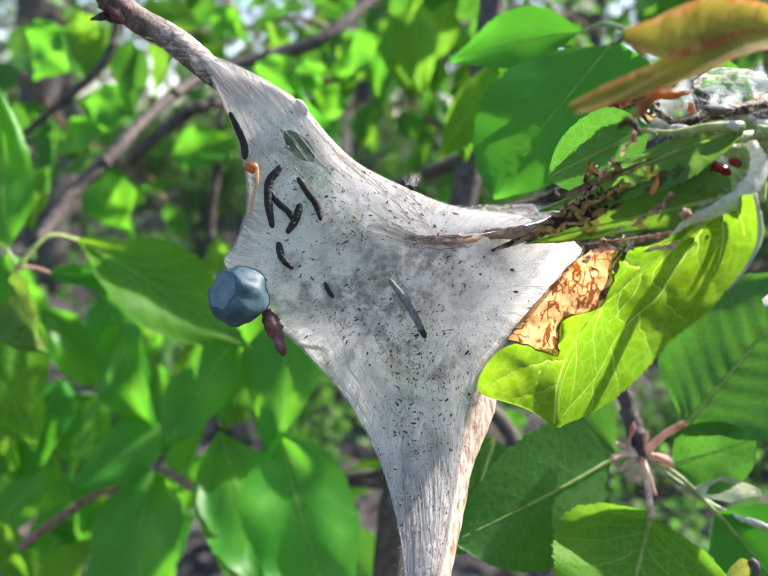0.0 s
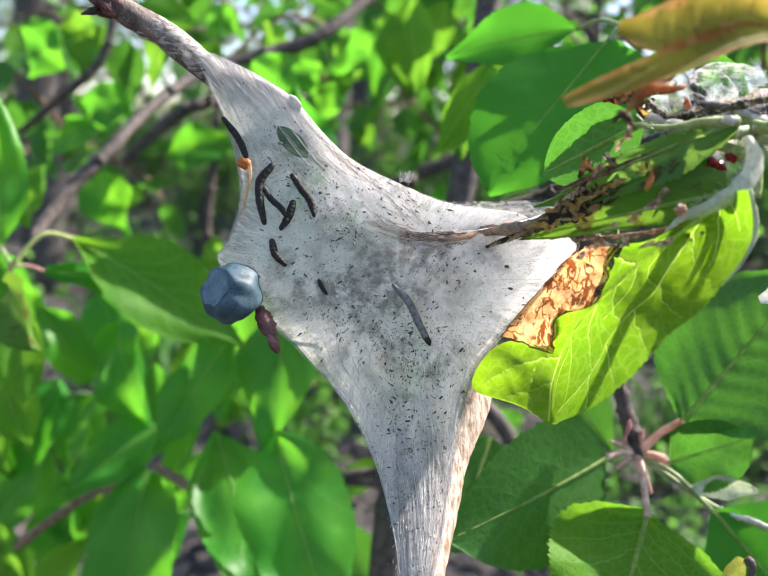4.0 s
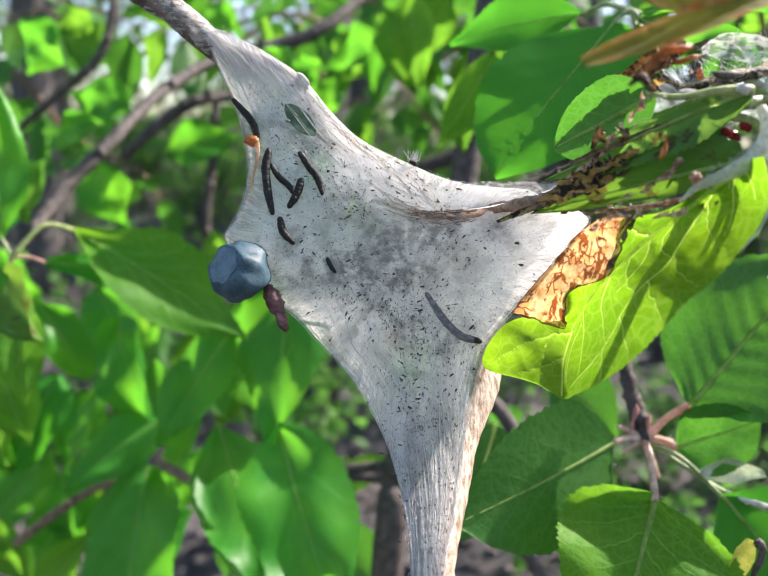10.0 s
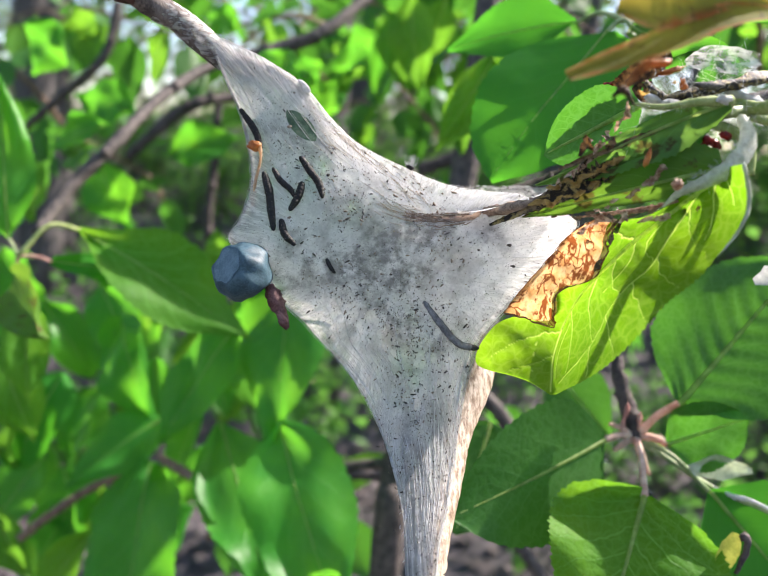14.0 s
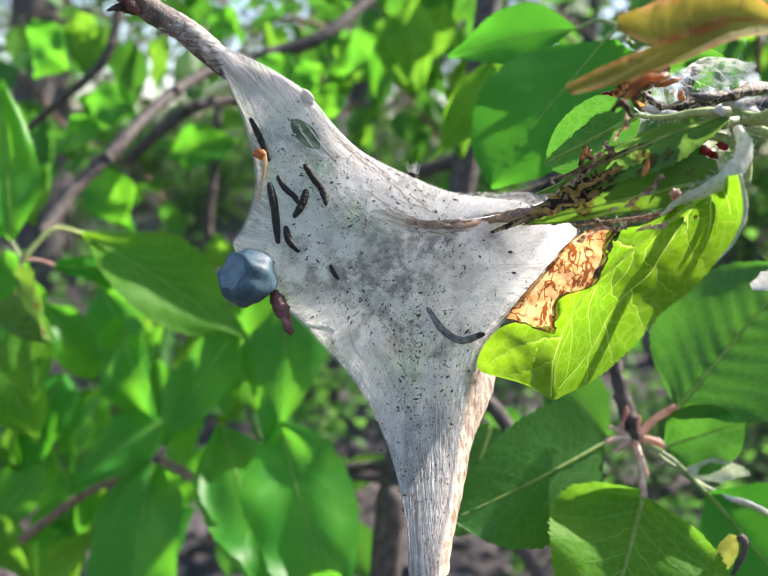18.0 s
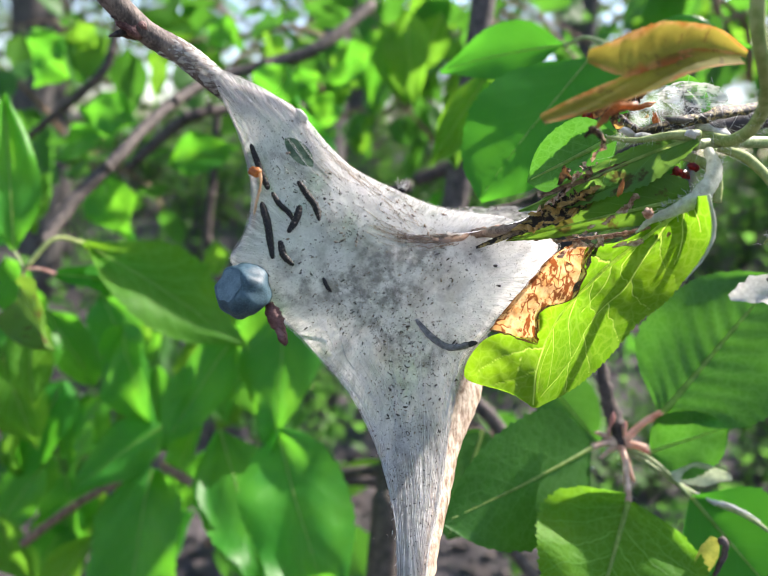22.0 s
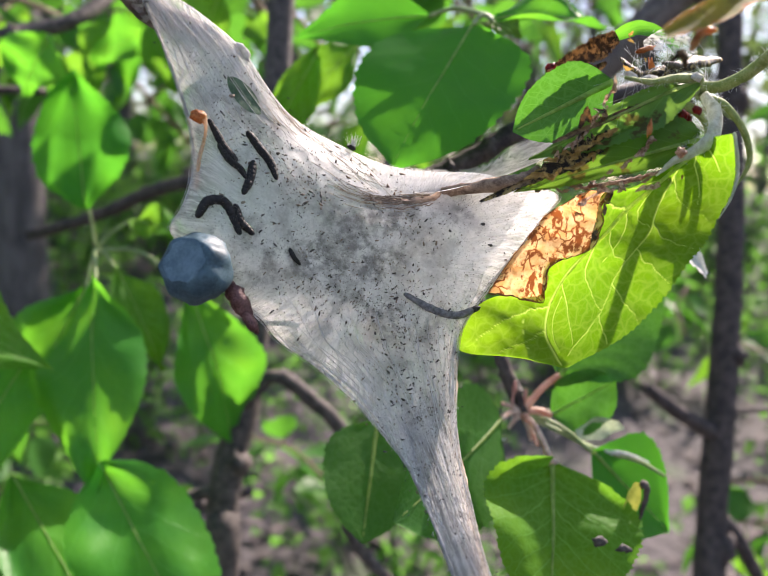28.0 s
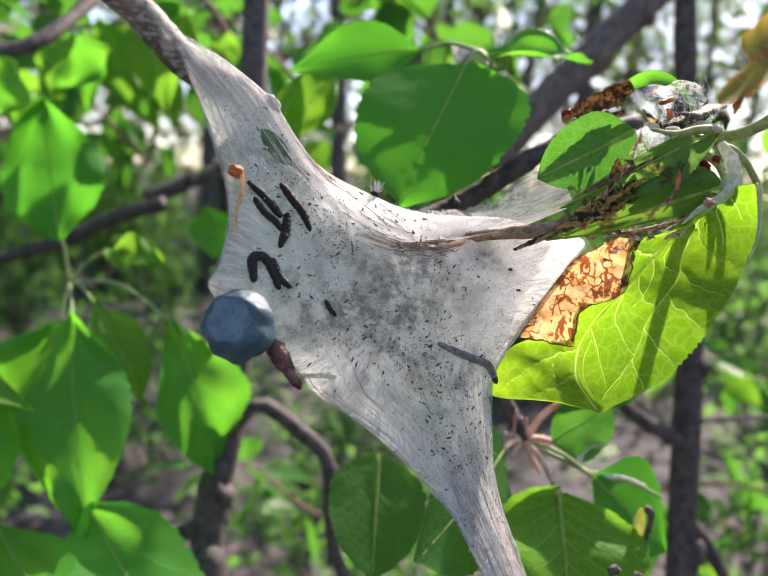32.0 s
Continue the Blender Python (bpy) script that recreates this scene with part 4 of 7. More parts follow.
        q = on_silk(p[0] + rng.gauss(0, 0.0006), p[2], 0.00008)
        d = Vector((rng.gauss(0, 0.4), 0, 1)).normalized() * rng.uniform(0.0002, 0.0006)
        tube(bm, (q - d, q + d), (0.00005, 0.00008), 4, 2)
    part("silk_end", bm, THREAD, ob, "short bright silk ends", kind="stuff")
    # stray threads that blur the edge of the silk
    bm = bmesh.new()
    edge = glide((*RIM, RIM[0]), 480)
    for k in range(520):
        i, n = rng.randrange(480), rng.randint(14, 46)
        path = [edge[(i + j) % 480] for j in range(0, n, 4)]
        lift = rng.uniform(-0.0010, 0.0007)
        pts = []
        for j, q in enumerate(path):
            away = (q - Vector(HEART))
            away = Vector((away.x, 0, away.z)).normalized()
            bow = math.sin(math.pi * j / max(1, len(path) - 1))
            pts.append(q + away * lift * (1 - 0.5 * bow) + Vector((0, rng.uniform(-0.0004, 0.0002), 0)))
        if len(pts) > 2 and max((a - b).length for a, b in zip(pts, pts[1:])) < 0.004:
            tube(bm, pts, (0.000012, 0.000026, 0.000012), 3, 2 * len(pts))
    part("stray_threads", bm, THREAD, ob, "stray threads along the edge", kind="stuff")
    # droppings caught in the silk
    bm, pale_bits = bmesh.new(), bmesh.new()
    placed = 0
    while placed < 2700:
        k = rng.randrange(1, len(FRONT) - 6 * AROUND)
        if k < 5 * AROUND and rng.random() < 0.8 or k > 24 * AROUND and rng.random() < 0.45:
            continue
        p = FRONT[k] + np.array([rng.gauss(0, 0.003), 0, rng.gauss(0, 0.003)])
        if soft_noise(p, 60, 3.0) + 0.7 * soft_noise(p, 210, 6.0) < rng.uniform(-0.75, 0.7):
            continue
        q = on_silk(p[0], p[2], 0.00002)
        s = 0.000070 * math.exp(rng.gauss(0, 0.5))
        blob(bm if rng.random() < 0.6 else pale_bits, q, (s * rng.uniform(1.2, 4.2), s * 0.7, s), Euler((0, rng.uniform(0, 3.1), 0)).to_matrix(), 5, 3)
        placed += 1
    for _ in range(900):
        j = rng.uniform(0, 9.99)
        k, f = int(j), j - int(j)
        a, b = Vector(RIM[25 + k]).lerp(Vector(RIM[26 + k]), f), Vector(RIM[24 - k]).lerp(Vector(RIM[23 - k]), f)
        q = a.lerp(b, 1 - 0.7 * rng.random() ** 1.5)
        q = on_silk(q.x, q.z, 0.00008)
        s = 0.00007 * math.exp(rng.gauss(0, 0.4))
        blob(bm, q, (s, s * 0.8, s * rng.uniform(1, 2.5)), Euler((0, rng.uniform(-0.5, 0.5), 0)).to_matrix(), 5, 3)
    part("frass", bm, FRASS, ob, "black frass pellets", kind="stuff")
    part("frass", pale_bits, FRASS_BROWN, ob, "brown frass pellets and hairs", kind="stuff")
    return ob


def branches():
    ob = thing("apple_branch", (0.0203, 0.1250, 1.2072), "grey apple branch partly wrapped in silk", "branch")
    bm = bmesh.new()
    tube(bm, ((-0.0607, 0.1400, 1.3300), (-0.0537, 0.1470, 1.3221), (-0.0458, 0.1520, 1.3178), (-0.0366, 0.1570, 1.3109), (-0.0237, 0.1620, 1.3072), (-0.0147, 0.1655, 1.2982), (-0.0050, 0.1660, 1.2897), (0.0049, 0.1640, 1.2830), (0.0142, 0.1590, 1.2789)),
         (0.0026, 0.0027, 0.0028, 0.0026, 0.0020, 0.0014, 0.0009, 0.0003), 12, 50, 0.16)
    part("stem", bm, BARK, ob, "grey bark under thin silk")
    bm = bmesh.new()
    tube(bm, ((-0.0498, 0.1500, 1.3196), (-0.0458, 0.1520, 1.3178), (-0.0413, 0.1545, 1.3146), (-0.0361, 0.1570, 1.3105)), (0.0027, 0.0029, 0.0030, 0.0027), 14, 26, 0.06, seed=7)
    part("silk_sleeve", bm, WEB, ob, "loose silk sleeve")
    bm = bmesh.new()
    tube(bm, ((0.0299, 0.1680, 1.2555), (0.0284, 0.1580, 1.2480), (0.0262, 0.1495, 1.2420), (0.0232, 0.1435, 1.2368), (0.0207, 0.1378, 1.2322), (0.0185, 0.1285, 1.2258), (0.0160, 0.1195, 1.2206), (0.0148, 0.1130, 1.2165), (0.0128, 0.1075, 1.2100), (0.0115, 0.1070, 1.19), (0.012, 0.110, 1.12), (0.03, 0.16, 0.7), (0.04, 0.24, 0.3), (0.04, 0.26, -0.04)),
         (0.0030, 0.0034, 0.0035, 0.0033, 0.0030, 0.0029, 0.0028, 0.0027, 0.0025, 0.0026, 0.0030, 0.006, 0.010, 0.014), 14, 110, 0.10)
    part("stem", bm, BARK_TAN, ob, "tan bark with fine webbing")
    bm = bmesh.new()
    blob(bm, (-0.0549, 0.1460, 1.3220), (0.0030, 0.0028, 0.0024), Euler((0, 0.6, 0)).to_matrix(), 12, 9, 0.8, 3)
    part("knot", bm, BUD, ob, "dark reddish knot")
    bm = bmesh.new()
    for a, b in (((-0.0547, 0.1460, 1.3228), (-0.0581, 0.1420, 1.3232)), ((-0.0562, 0.1460, 1.3209), (-0.0585, 0.1420, 1.3191)), ((-0.0538, 0.1460, 1.3233), (-0.0556, 0.1420, 1.3256))):
        tube(bm, (a, Vector(a).lerp(Vector(b), 0.6), b), (0.0009, 0.0006, 0.0002), 6, 6, 0.3)
    part("spur", bm, BARK_DARK, ob, "short black curved spur")
    bm = bmesh.new()
    blob(bm, (-0.0189, 0.1600, 1.3063), (0.0010, 0.0012, 0.0019), Euler((0, -0.75, 0)).to_matrix(), 12, 9, 0.5, 5)
    part("bud_scar", bm, FLUFF, ob, "grey bud scar")
    stub = thing("cut_branch_stub", (-0.0247, 0.1500, 1.2644), "weathered grey cut branch stub in the silk, tinted with sky blue", "branch stub")
    mid, cut = Vector((-0.0289, 0.1450, 1.2654)), Vector((-0.62, -0.68, 0.36)).normalized()
    bm = bmesh.new()
    blob(bm, mid, (0.0064, 0.0066, 0.0064), None, 48, 34, 0.13, 4)
    for v in bm.verts:
        over = (v.co - mid).dot(cut) - 0.0043
        if over > 0:
            v.co -= cut * over * 0.97
        v.co += (v.co - mid).normalized() * (0.00030 * soft_noise(v.co, 300) + 0.00012 * soft_noise(v.co, 900))
    part("wood", bm, STUB, stub)
    bm = bmesh.new()
    across, over = cut.orthogonal().normalized(), cut.cross(cut.orthogonal().normalized())
    rows = [[bm.verts.new(mid + cut * (0.00452 + 0.00008 * soft_noise((k, r, 0), 1.7)) + (across * math.cos(k * 0.3927) + over * math.sin(k * 0.3927)) * r * 0.0040 * (1 + 0.10 * math.sin(k * 2.3)))
             for k in range(16)] for r in (1.0, 0.85, 0.5, 0.15)]
    for p, q in zip(rows, rows[1:]):
        for k in range(16):
            bm.faces.new((p[k], p[(k + 1) % 16], q[(k + 1) % 16], q[k]))
    bm.faces.new(rows[-1])
    part("cut_face", bm, CUT, stub, "paler weathered cut face, tinted with sky blue")
    bud = thing("withered_bud", (-0.0223, 0.1460, 1.2604), "withered pinkish bud with a dark red tip", "bud")
    bm = bmesh.new()
    tube(bm, ((-0.0231, 0.1460, 1.2623), (-0.0218, 0.1448, 1.2602), (-0.0200, 0.1438, 1.2572), (-0.0180, 0.1430, 1.2537)), (0.0009, 0.0017, 0.0018, 0.0012, 0.0003), 9, 18, 0.45, seed=8)
    part("scale", bm, BUD, bud)
    bm = bmesh.new()
    tube(bm, ((-0.0206, 0.1428, 1.2574), (-0.0191, 0.1420, 1.2552), (-0.0181, 0.1415, 1.2537)), (0.0006, 0.0011, 0.0003), 7, 8, 0.3, seed=9)
    part("scale", bm, BUD, bud, "dark red inner scale")
    amber = thing("bud_scale", (-0.0283, 0.1520, 1.2834), "amber dry bud stalk with a swollen orange top", "bud scale")
    bm = bmesh.new()
    tube(bm, ((-0.0275, 0.1520, 1.2931), (-0.0269, 0.1520, 1.2898), (-0.0279, 0.1520, 1.2852), (-0.0283, 0.1520, 1.2798)), (0.0005, 0.0003, 0.00035, 0.0004), 8, 14, 0.4)
    part("stalk", bm, CREAM, amber, "cream-coloured dry stalk")
    bm = bmesh.new()
    blob(bm, (-0.0284, 0.1518, 1.2924), (0.0014, 0.0009, 0.0011), None, 14, 10, 0.6, 2)
    part("top", bm, AMBER, amber, "swollen orange top")
    bm = bmesh.new()
    blob(bm, (-0.0283, 0.1518, 1.2796), (0.0005, 0.0004, 0.0007), None, 8, 6, 0.3)
    part("tip", bm, AMBER, amber, "burnt orange tip")
    twig = thing("twig", (0.0059, 0.1440, 1.2787), "thin brown twig wrapped in silk and chewed leaf", "twig")
    line = [on_silk(x, z, off) for x, z, off in ((0.0050, 1.2802, -0.0012), (0.0075, 1.2796, -0.0011), (0.0110, 1.2787, -0.0010), (0.0160, 1.2787, -0.0009), (0.0210, 1.2797, -0.0007), (0.0250, 1.2818, -0.0003))]
    line += [Vector((0.0290, 0.1332, 1.2848)), Vector((0.0330, 0.1298, 1.2873))]
    bm = bmesh.new()
    tube(bm, line, (0.0002, 0.0004, 0.0007, 0.0009, 0.0010, 0.0012, 0.0013, 0.0010), 9, 60, 0.5, seed=2)
    part("wood", bm, TWIG_SILKED, twig)
    rng = random.Random(52)
    for name, material, count, spread, thick in (("fibre", TWIG_SILKED, 70, 0.00050, 0.00012), ("fibre", FIBRE, 70, 0.00070, 0.00006), ("fibre", THREAD, 60, 0.0008, 0.00003)):
        bm = bmesh.new()
        for _ in range(count):
            a = rng.uniform(0.25, 0.72) if material is TWIG_SILKED else rng.uniform(0.0, 0.66)
            b = min(0.80, a + rng.uniform(0.12, 0.34))
            d = rng.gauss(0, spread)
            pts = []
            for k in range(5):
                f = a + (b - a) * k / 4
                q = Vector((-0.0020 + 0.0290 * f, 0, 1.2822 - 0.0140 * f + 0.0148 * f * f))
                q.z += d * (1.7 - f) + rng.gauss(0, 0.00012)
                pts.append(on_silk(q.x, q.z, (0.00002 if material is TWIG_SILKED else 0.00008) + 0.0005 * max(0, f - 0.5)))
            tube(bm, pts, (thick * 0.3, thick, thick * 0.9, thick * 0.2), 4, 12, 0.4)
        part(name, bm, material, twig, "brown and white fibres drawn along the twig", kind="stuff")


def fragment():
    ob = thing("leaf_fragment", (-0.0188, 0.1490, 1.2978), "thin grey-green leaf fragment under the silk", "leaf fragment")
    bm = bmesh.new()
    a, b = Vector((-0.0223, 0.1490, 1.3008)), Vector((-0.0153, 0.1490, 1.2945))
    n = 12
    rows = []
    way, side = b - a, (b - a).cross(Vector((0, -1, 0))).normalized()
    for i in range(n + 1):
        w = 0.0021 * math.sin(math.pi * i / n) ** 0.6
        c = a + way * i / n
        rows.append([bm.verts.new(on_silk(q.x, q.z, 0.00015)) for q in (c + side * w * s for s in (-1, -0.5, 0, 0.5, 1))])
    for p, q in zip(rows, rows[1:]):
        for j in range(4):
            bm.faces.new((p[j], p[j + 1], q[j + 1], q[j]))
    part("blade", bm, FRAGMENT, ob)


# ---- caterpillars ----
def caterpillar_segment(r, length, hairs, seed):
    bm = bmesh.new()
    blob(bm, (0, 0, 0), (length * 1.35, r, r * 0.9), None, 10, 8, 0.16, seed)
    return bm


def hair_tuft(r, length, seed, count):
    rng = random.Random(seed)
    bm = bmesh.new()
    for _ in range(count):
        a = rng.uniform(-1.9, 1.9)
        x = rng.uniform(-0.5, 0.5) * length
        d = Vector((rng.uniform(-0.4, 0.4), math.sin(a), math.cos(a)))
        q = Vector((x, math.sin(a) * r * 0.9, math.cos(a) * r * 0.85))
        tube(bm, (q, q + d * r * rng.uniform(0.6, 1.1)), (0.00003, 0.00001), 3, 2)
    return bm


def spine_poses(path, count, lift):
    """Poses of count segments along a path on the silk, head first; each segment's z points out of the silk."""
    pts = glide(path, count * 4)
    out = []
    for k in range(count):
        i = int((k + 0.5) * 4)
        q = pts[min(i, len(pts) - 1)]
        way = (pts[max(i - 2, 0)] - pts[min(i + 2, len(pts) - 1)]).normalized()
        up = Vector((0, -1, 0))
        up = (up - way * up.dot(way)).normalized()
        m = Matrix((way, up.cross(way), up)).transposed().to_4x4()
        out.append(Matrix.Translation(q + up * lift) @ m)
    return out


def caterpillar(path, radius, label, material=None, count=10, hairs=5):
    """A caterpillar in rigid segments; path: places from head to tail, laid onto the silk."""
    laid = [on_silk(p[0], p[2]) for p in path]
    ob = thing("caterpillar", laid[0], label, "caterpillar", "caterpillars on the nest")
    size = sum((a - b).length for a, b in zip(laid, laid[1:])) / count
    segments = []
    for k, m in enumerate(spine_poses(laid, count, radius * 0.45)):
        s = k / (count - 1)
        r = radius * (0.82 if k == 0 else ramp((0.9, 1.05, 1.0, 1.0, 0.7), s))
        me = mesh_of("segment", caterpillar_segment(r, size, hairs, k), BLACK if k == 0 else (material or HAIRY))
        seg = new("head" if k == 0 else "segment", me)
        seg.parent = ob
        seg.matrix_basis = Matrix.Translation(-laid[0]) @ m
        if hairs:
            tuft = new("hair_tuft", mesh_of("hair_tuft", hair_tuft(r, size, k, hairs), HAIR, False))
            tuft.parent = seg
        segments.append(seg)
    return ob, segments, radius


# ---- the leaf that the nest has drawn in ----
# the drawn-in leaf, from stalk to tip: its midrib, its eaten edge beside the silk and its whole toothed edge
BLADE_MID = ((0.0582, 0.1140, 1.2939), (0.0552, 0.1165, 1.2904), (0.0515, 0.1190, 1.2856), (0.0474, 0.1213, 1.2808), (0.0446, 0.1220, 1.2770), (0.0421, 0.1230, 1.2735), (0.0403, 0.1265, 1.2685), (0.0392, 0.1290, 1.2640), (0.0383, 0.1300, 1.2592), (0.0371, 0.1280, 1.2547), (0.0358, 0.1230, 1.2519), (0.0349, 0.1193, 1.2506))
BLADE_EATEN = ((0.0564, 0.1170, 1.2941), (0.0527, 0.1190, 1.2888), (0.0482, 0.1205, 1.2855), (0.0431, 0.1228, 1.2839), (0.0425, 0.1235, 1.2802), (0.0412, 0.1237, 1.2732), (0.0367, 0.1295, 1.2692), (0.0368, 0.1310, 1.2633), (0.0299, 0.1370, 1.2611), (0.0252, 0.1382, 1.2570), (0.0236, 0.1383, 1.2498), (0.0313, 0.1300, 1.2501))
BLADE_WHOLE = ((0.0585, 0.1090, 1.2960), (0.0605, 0.1088, 1.2904), (0.0592, 0.1080, 1.2854), (0.0545, 0.1070, 1.2785), (0.0513, 0.1062, 1.2754), (0.0483, 0.1056, 1.2728), (0.0456, 0.1060, 1.2683), (0.0436, 0.1075, 1.2642), (0.0411, 0.1095, 1.2600), (0.0389, 0.1130, 1.2561), (0.0369, 0.1170, 1.2527), (0.0358, 0.1187, 1.2510))
BLADE_LINES = [glide(c, 241) for c in (BLADE_MID, BLADE_EATEN, BLADE_WHOLE)]


def on_blade(u, v):
    """A place on the drawn-in leaf: u from stalk to tip, v from the eaten edge (-1) over the midrib (0) to the whole edge (1)."""
    x = min(max(u, 0), 1) * 240
    k = min(int(x), 239)
    mid, eaten, whole = (c[k].lerp(c[k + 1], x - k) for c in BLADE_LINES)
    a = abs(v)
    q = mid.lerp(whole if v > 0 else eaten, a)
    hump = math.sin(math.pi * min(a, 1))
    q += Vector((0.0, 0.0042 * (1 - u) if v > 0 else 0.0012, 0.0)) * hump
    q += Vector((0.2, -1.0, 0.3)) * (0.00035 * soft_noise(q, 150) + 0.0005 * hump * soft_noise(q, 330, 3.0))
    return q


def drawn_leaf():
    ob = thing("leaf", (0.0618, 0.1180, 1.2969), "bright backlit apple leaf drawn into the nest, half eaten", "leaf", "leaves round the nest")
    out = Vector((-0.35, -0.9, 0.25)).normalized()
    veins = (
        (((0.0, 0.0), (0.12, 0.0), (0.27, 0.0), (0.45, 0.0), (0.58, 0.0), (0.72, 0.0), (0.86, 0.0), (0.97, 0.0)), 0.00052),
        (((0.08, 0.0), (0.10, 0.15), (0.19, 0.34), (0.27, 0.48), (0.37, 0.55), (0.50, 0.52), (0.70, 0.62), (0.80, 0.60), (0.90, 0.5)), 0.00026),
        (((0.0, 0.15), (0.05, 0.42), (0.12, 0.62), (0.22, 0.80)), 0.00026), (((0.0, 0.5), (0.05, 0.72), (0.12, 0.86)), 0.00020),
        (((0.26, 0.0), (0.33, 0.2), (0.40, 0.28), (0.50, 0.30)), 0.00017), (((0.45, 0.0), (0.52, 0.15), (0.60, 0.35), (0.68, 0.60)), 0.00020),
        (((0.60, 0.0), (0.72, 0.28), (0.84, 0.52)), 0.00018), (((0.17, 0.0), (0.24, 0.16), (0.29, 0.34), (0.31, 0.50)), 0.00015), (((0.36, 0.0), (0.42, 0.16), (0.47, 0.34), (0.49, 0.52)), 0.00015),
        (((0.29, 0.50), (0.35, 0.72), (0.38, 0.95)), 0.00015), (((0.43, 0.54), (0.49, 0.75), (0.53, 0.95)), 0.00015), (((0.57, 0.55), (0.64, 0.78), (0.69, 0.96)), 0.00015), (((0.14, 0.26), (0.21, 0.60), (0.25, 0.94)), 0.00015),
        (((0.70, 0.62), (0.76, 0.80), (0.80, 0.95)), 0.00014), (((0.27, 0.0), (0.285, -0.4), (0.30, -0.93)), 0.00026), (((0.15, 0.0), (0.19, -0.5), (0.22, -0.9)), 0.00016),
        (((0.70, 0.0), (0.74, -0.25), (0.80, -0.5), (0.88, -0.8)), 0.00020), (((0.80, 0.0), (0.86, -0.25), (0.93, -0.6)), 0.00016), (((0.74, -0.3), (0.83, -0.25), (0.90, -0.22)), 0.00012), (((0.66, 0.1), (0.78, 0.12), (0.88, 0.2)), 0.00014),
        (((0.43, -0.5), (0.46, -0.96), (0.52, -0.98), (0.58, -0.98), (0.64, -0.98)), 0.00030))
    # where the veins run, and how wide they are
    samples = []
    for track, width in veins:
        path = glide([(u, v, 0) for u, v in track], 30 * len(track))
        for k, q in enumerate(path):
            wobble = 0.012 * soft_noise((q.x, q.y, width * 9000), 14)
            samples.append((on_blade(q.x + wobble, q.y + (wobble if width < 0.0004 else 0)), width * (1.0 - 0.55 * k / len(path))))
    tree_of = kdtree.KDTree(len(samples))
    for k, (q, _) in enumerate(samples):
        tree_of.insert(q, k)
    tree_of.balance()
    nu, left_n, right_n = 330, 44, 100
    verts, strength, where = [], [], []
    for i in range(nu + 1):
        u = i / nu
        for j in range(-left_n, right_n + 1):
            v = j / (left_n if j < 0 else right_n)
            if j > right_n - 5:
                v += (j - right_n + 5) / 5 * 0.016 * ((i % 8) / 4 - 1) * (0.7 + 0.3 * math.sin(i * 0.43))
            q = on_blade(u, v)
            _, k, d = tree_of.find(q)
            wide = samples[k][1]
            x = min(max((d / wide - 0.35) / 0.75, 0), 1)
            strength.append(1 - x * x * (3 - 2 * x))
            verts.append(q - out * (0.00032 * min(1.0, (d / 0.0020)) ** 0.7 - (0.5 * wide * strength[-1])))
            where.append((u, v * 0.5 + 0.5))
    across = left_n + right_n + 1
    faces = [(i * across + j, i * across + j + 1, (i + 1) * across + j + 1, (i + 1) * across + j) for i in range(nu) for j in range(across - 1)]
    home = Vector(ob.location)
    me = bpy.data.meshes.new("blade")
    me.from_pydata([v - home for v in verts], [], faces)
    me.attributes.new("vein", "FLOAT", "POINT").data.foreach_set("value", strength)
    layer = me.uv_layers.new(name="UVMap")
    layer.data.foreach_set("uv", [c for f in faces for k in f for c in where[k]])
    me.polygons.foreach_set("use_smooth", [True] * len(faces))
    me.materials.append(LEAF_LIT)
    blade_part = new("blade", me)
    blade_part.parent = ob
    ORIGIN[blade_part.name] = home
    mid = [on_blade(u, 0) for u in (0, 0.1, 0.2, 0.3, 0.4, 0.5, 0.6, 0.7)]
    part("midrib", ribbon(bmesh.new(), mid, (0.00040, 0.00034, 0.00026, 0.00010), out, 60), VEIN, ob, "pale raised midrib")
    down_edge = [on_blade(u, 1.0) + out * 0.0001 for u in (0, 0.05, 0.1, 0.15, 0.2, 0.24)]
    part("rim", tube(bmesh.new(), down_edge, (0.0003, 0.0004, 0.0003, 0.0001), 6, 40, 0.5), LEAF_FELT, blade_part, "downy white edge")
    # the dried skin beside the silk
    bm = bmesh.new()
    fray = lambda c, seed: [q + Vector((0.55, 0.0, 0.45)) * (0.0009 * soft_noise(q, 520, seed) + 0.0004 * soft_noise(q, 1300, seed)) for q in c]
    left = glide(((0.0412, 0.1250, 1.2843), (0.0388, 0.1278, 1.2820), (0.0374, 0.1334, 1.2783), (0.0343, 0.1354, 1.2727), (0.0308, 0.1362, 1.2673), (0.0276, 0.1366, 1.2620)), 54)
    right = glide(((0.0440, 0.1226, 1.2842), (0.0428, 0.1229, 1.2802), (0.0427, 0.1229, 1.2775), (0.0413, 0.1231, 1.2732), (0.0370, 0.1286, 1.2693), (0.0363, 0.1294, 1.2660), (0.0371, 0.1306, 1.2612)), 54)
    left, right = fray(left, 2.0), fray(right, 5.0)
    rows = []
    for i, (a, b) in enumerate(zip(left, right)):
        row = []
        for j in range(21):
            q = a.lerp(b, j / 20)
            edge = 0.0007 * soft_noise(q, 620, 4.0) if j in (0, 20) else 0
            row.append(bm.verts.new(q + Vector((edge, -0.0003 + 0.0008 * soft_noise(q, 420) + 0.0004 * soft_noise(q, 1100, 7.0) + 0.0012 * math.sin(math.pi * j / 20), edge))))
        rows.append(row)
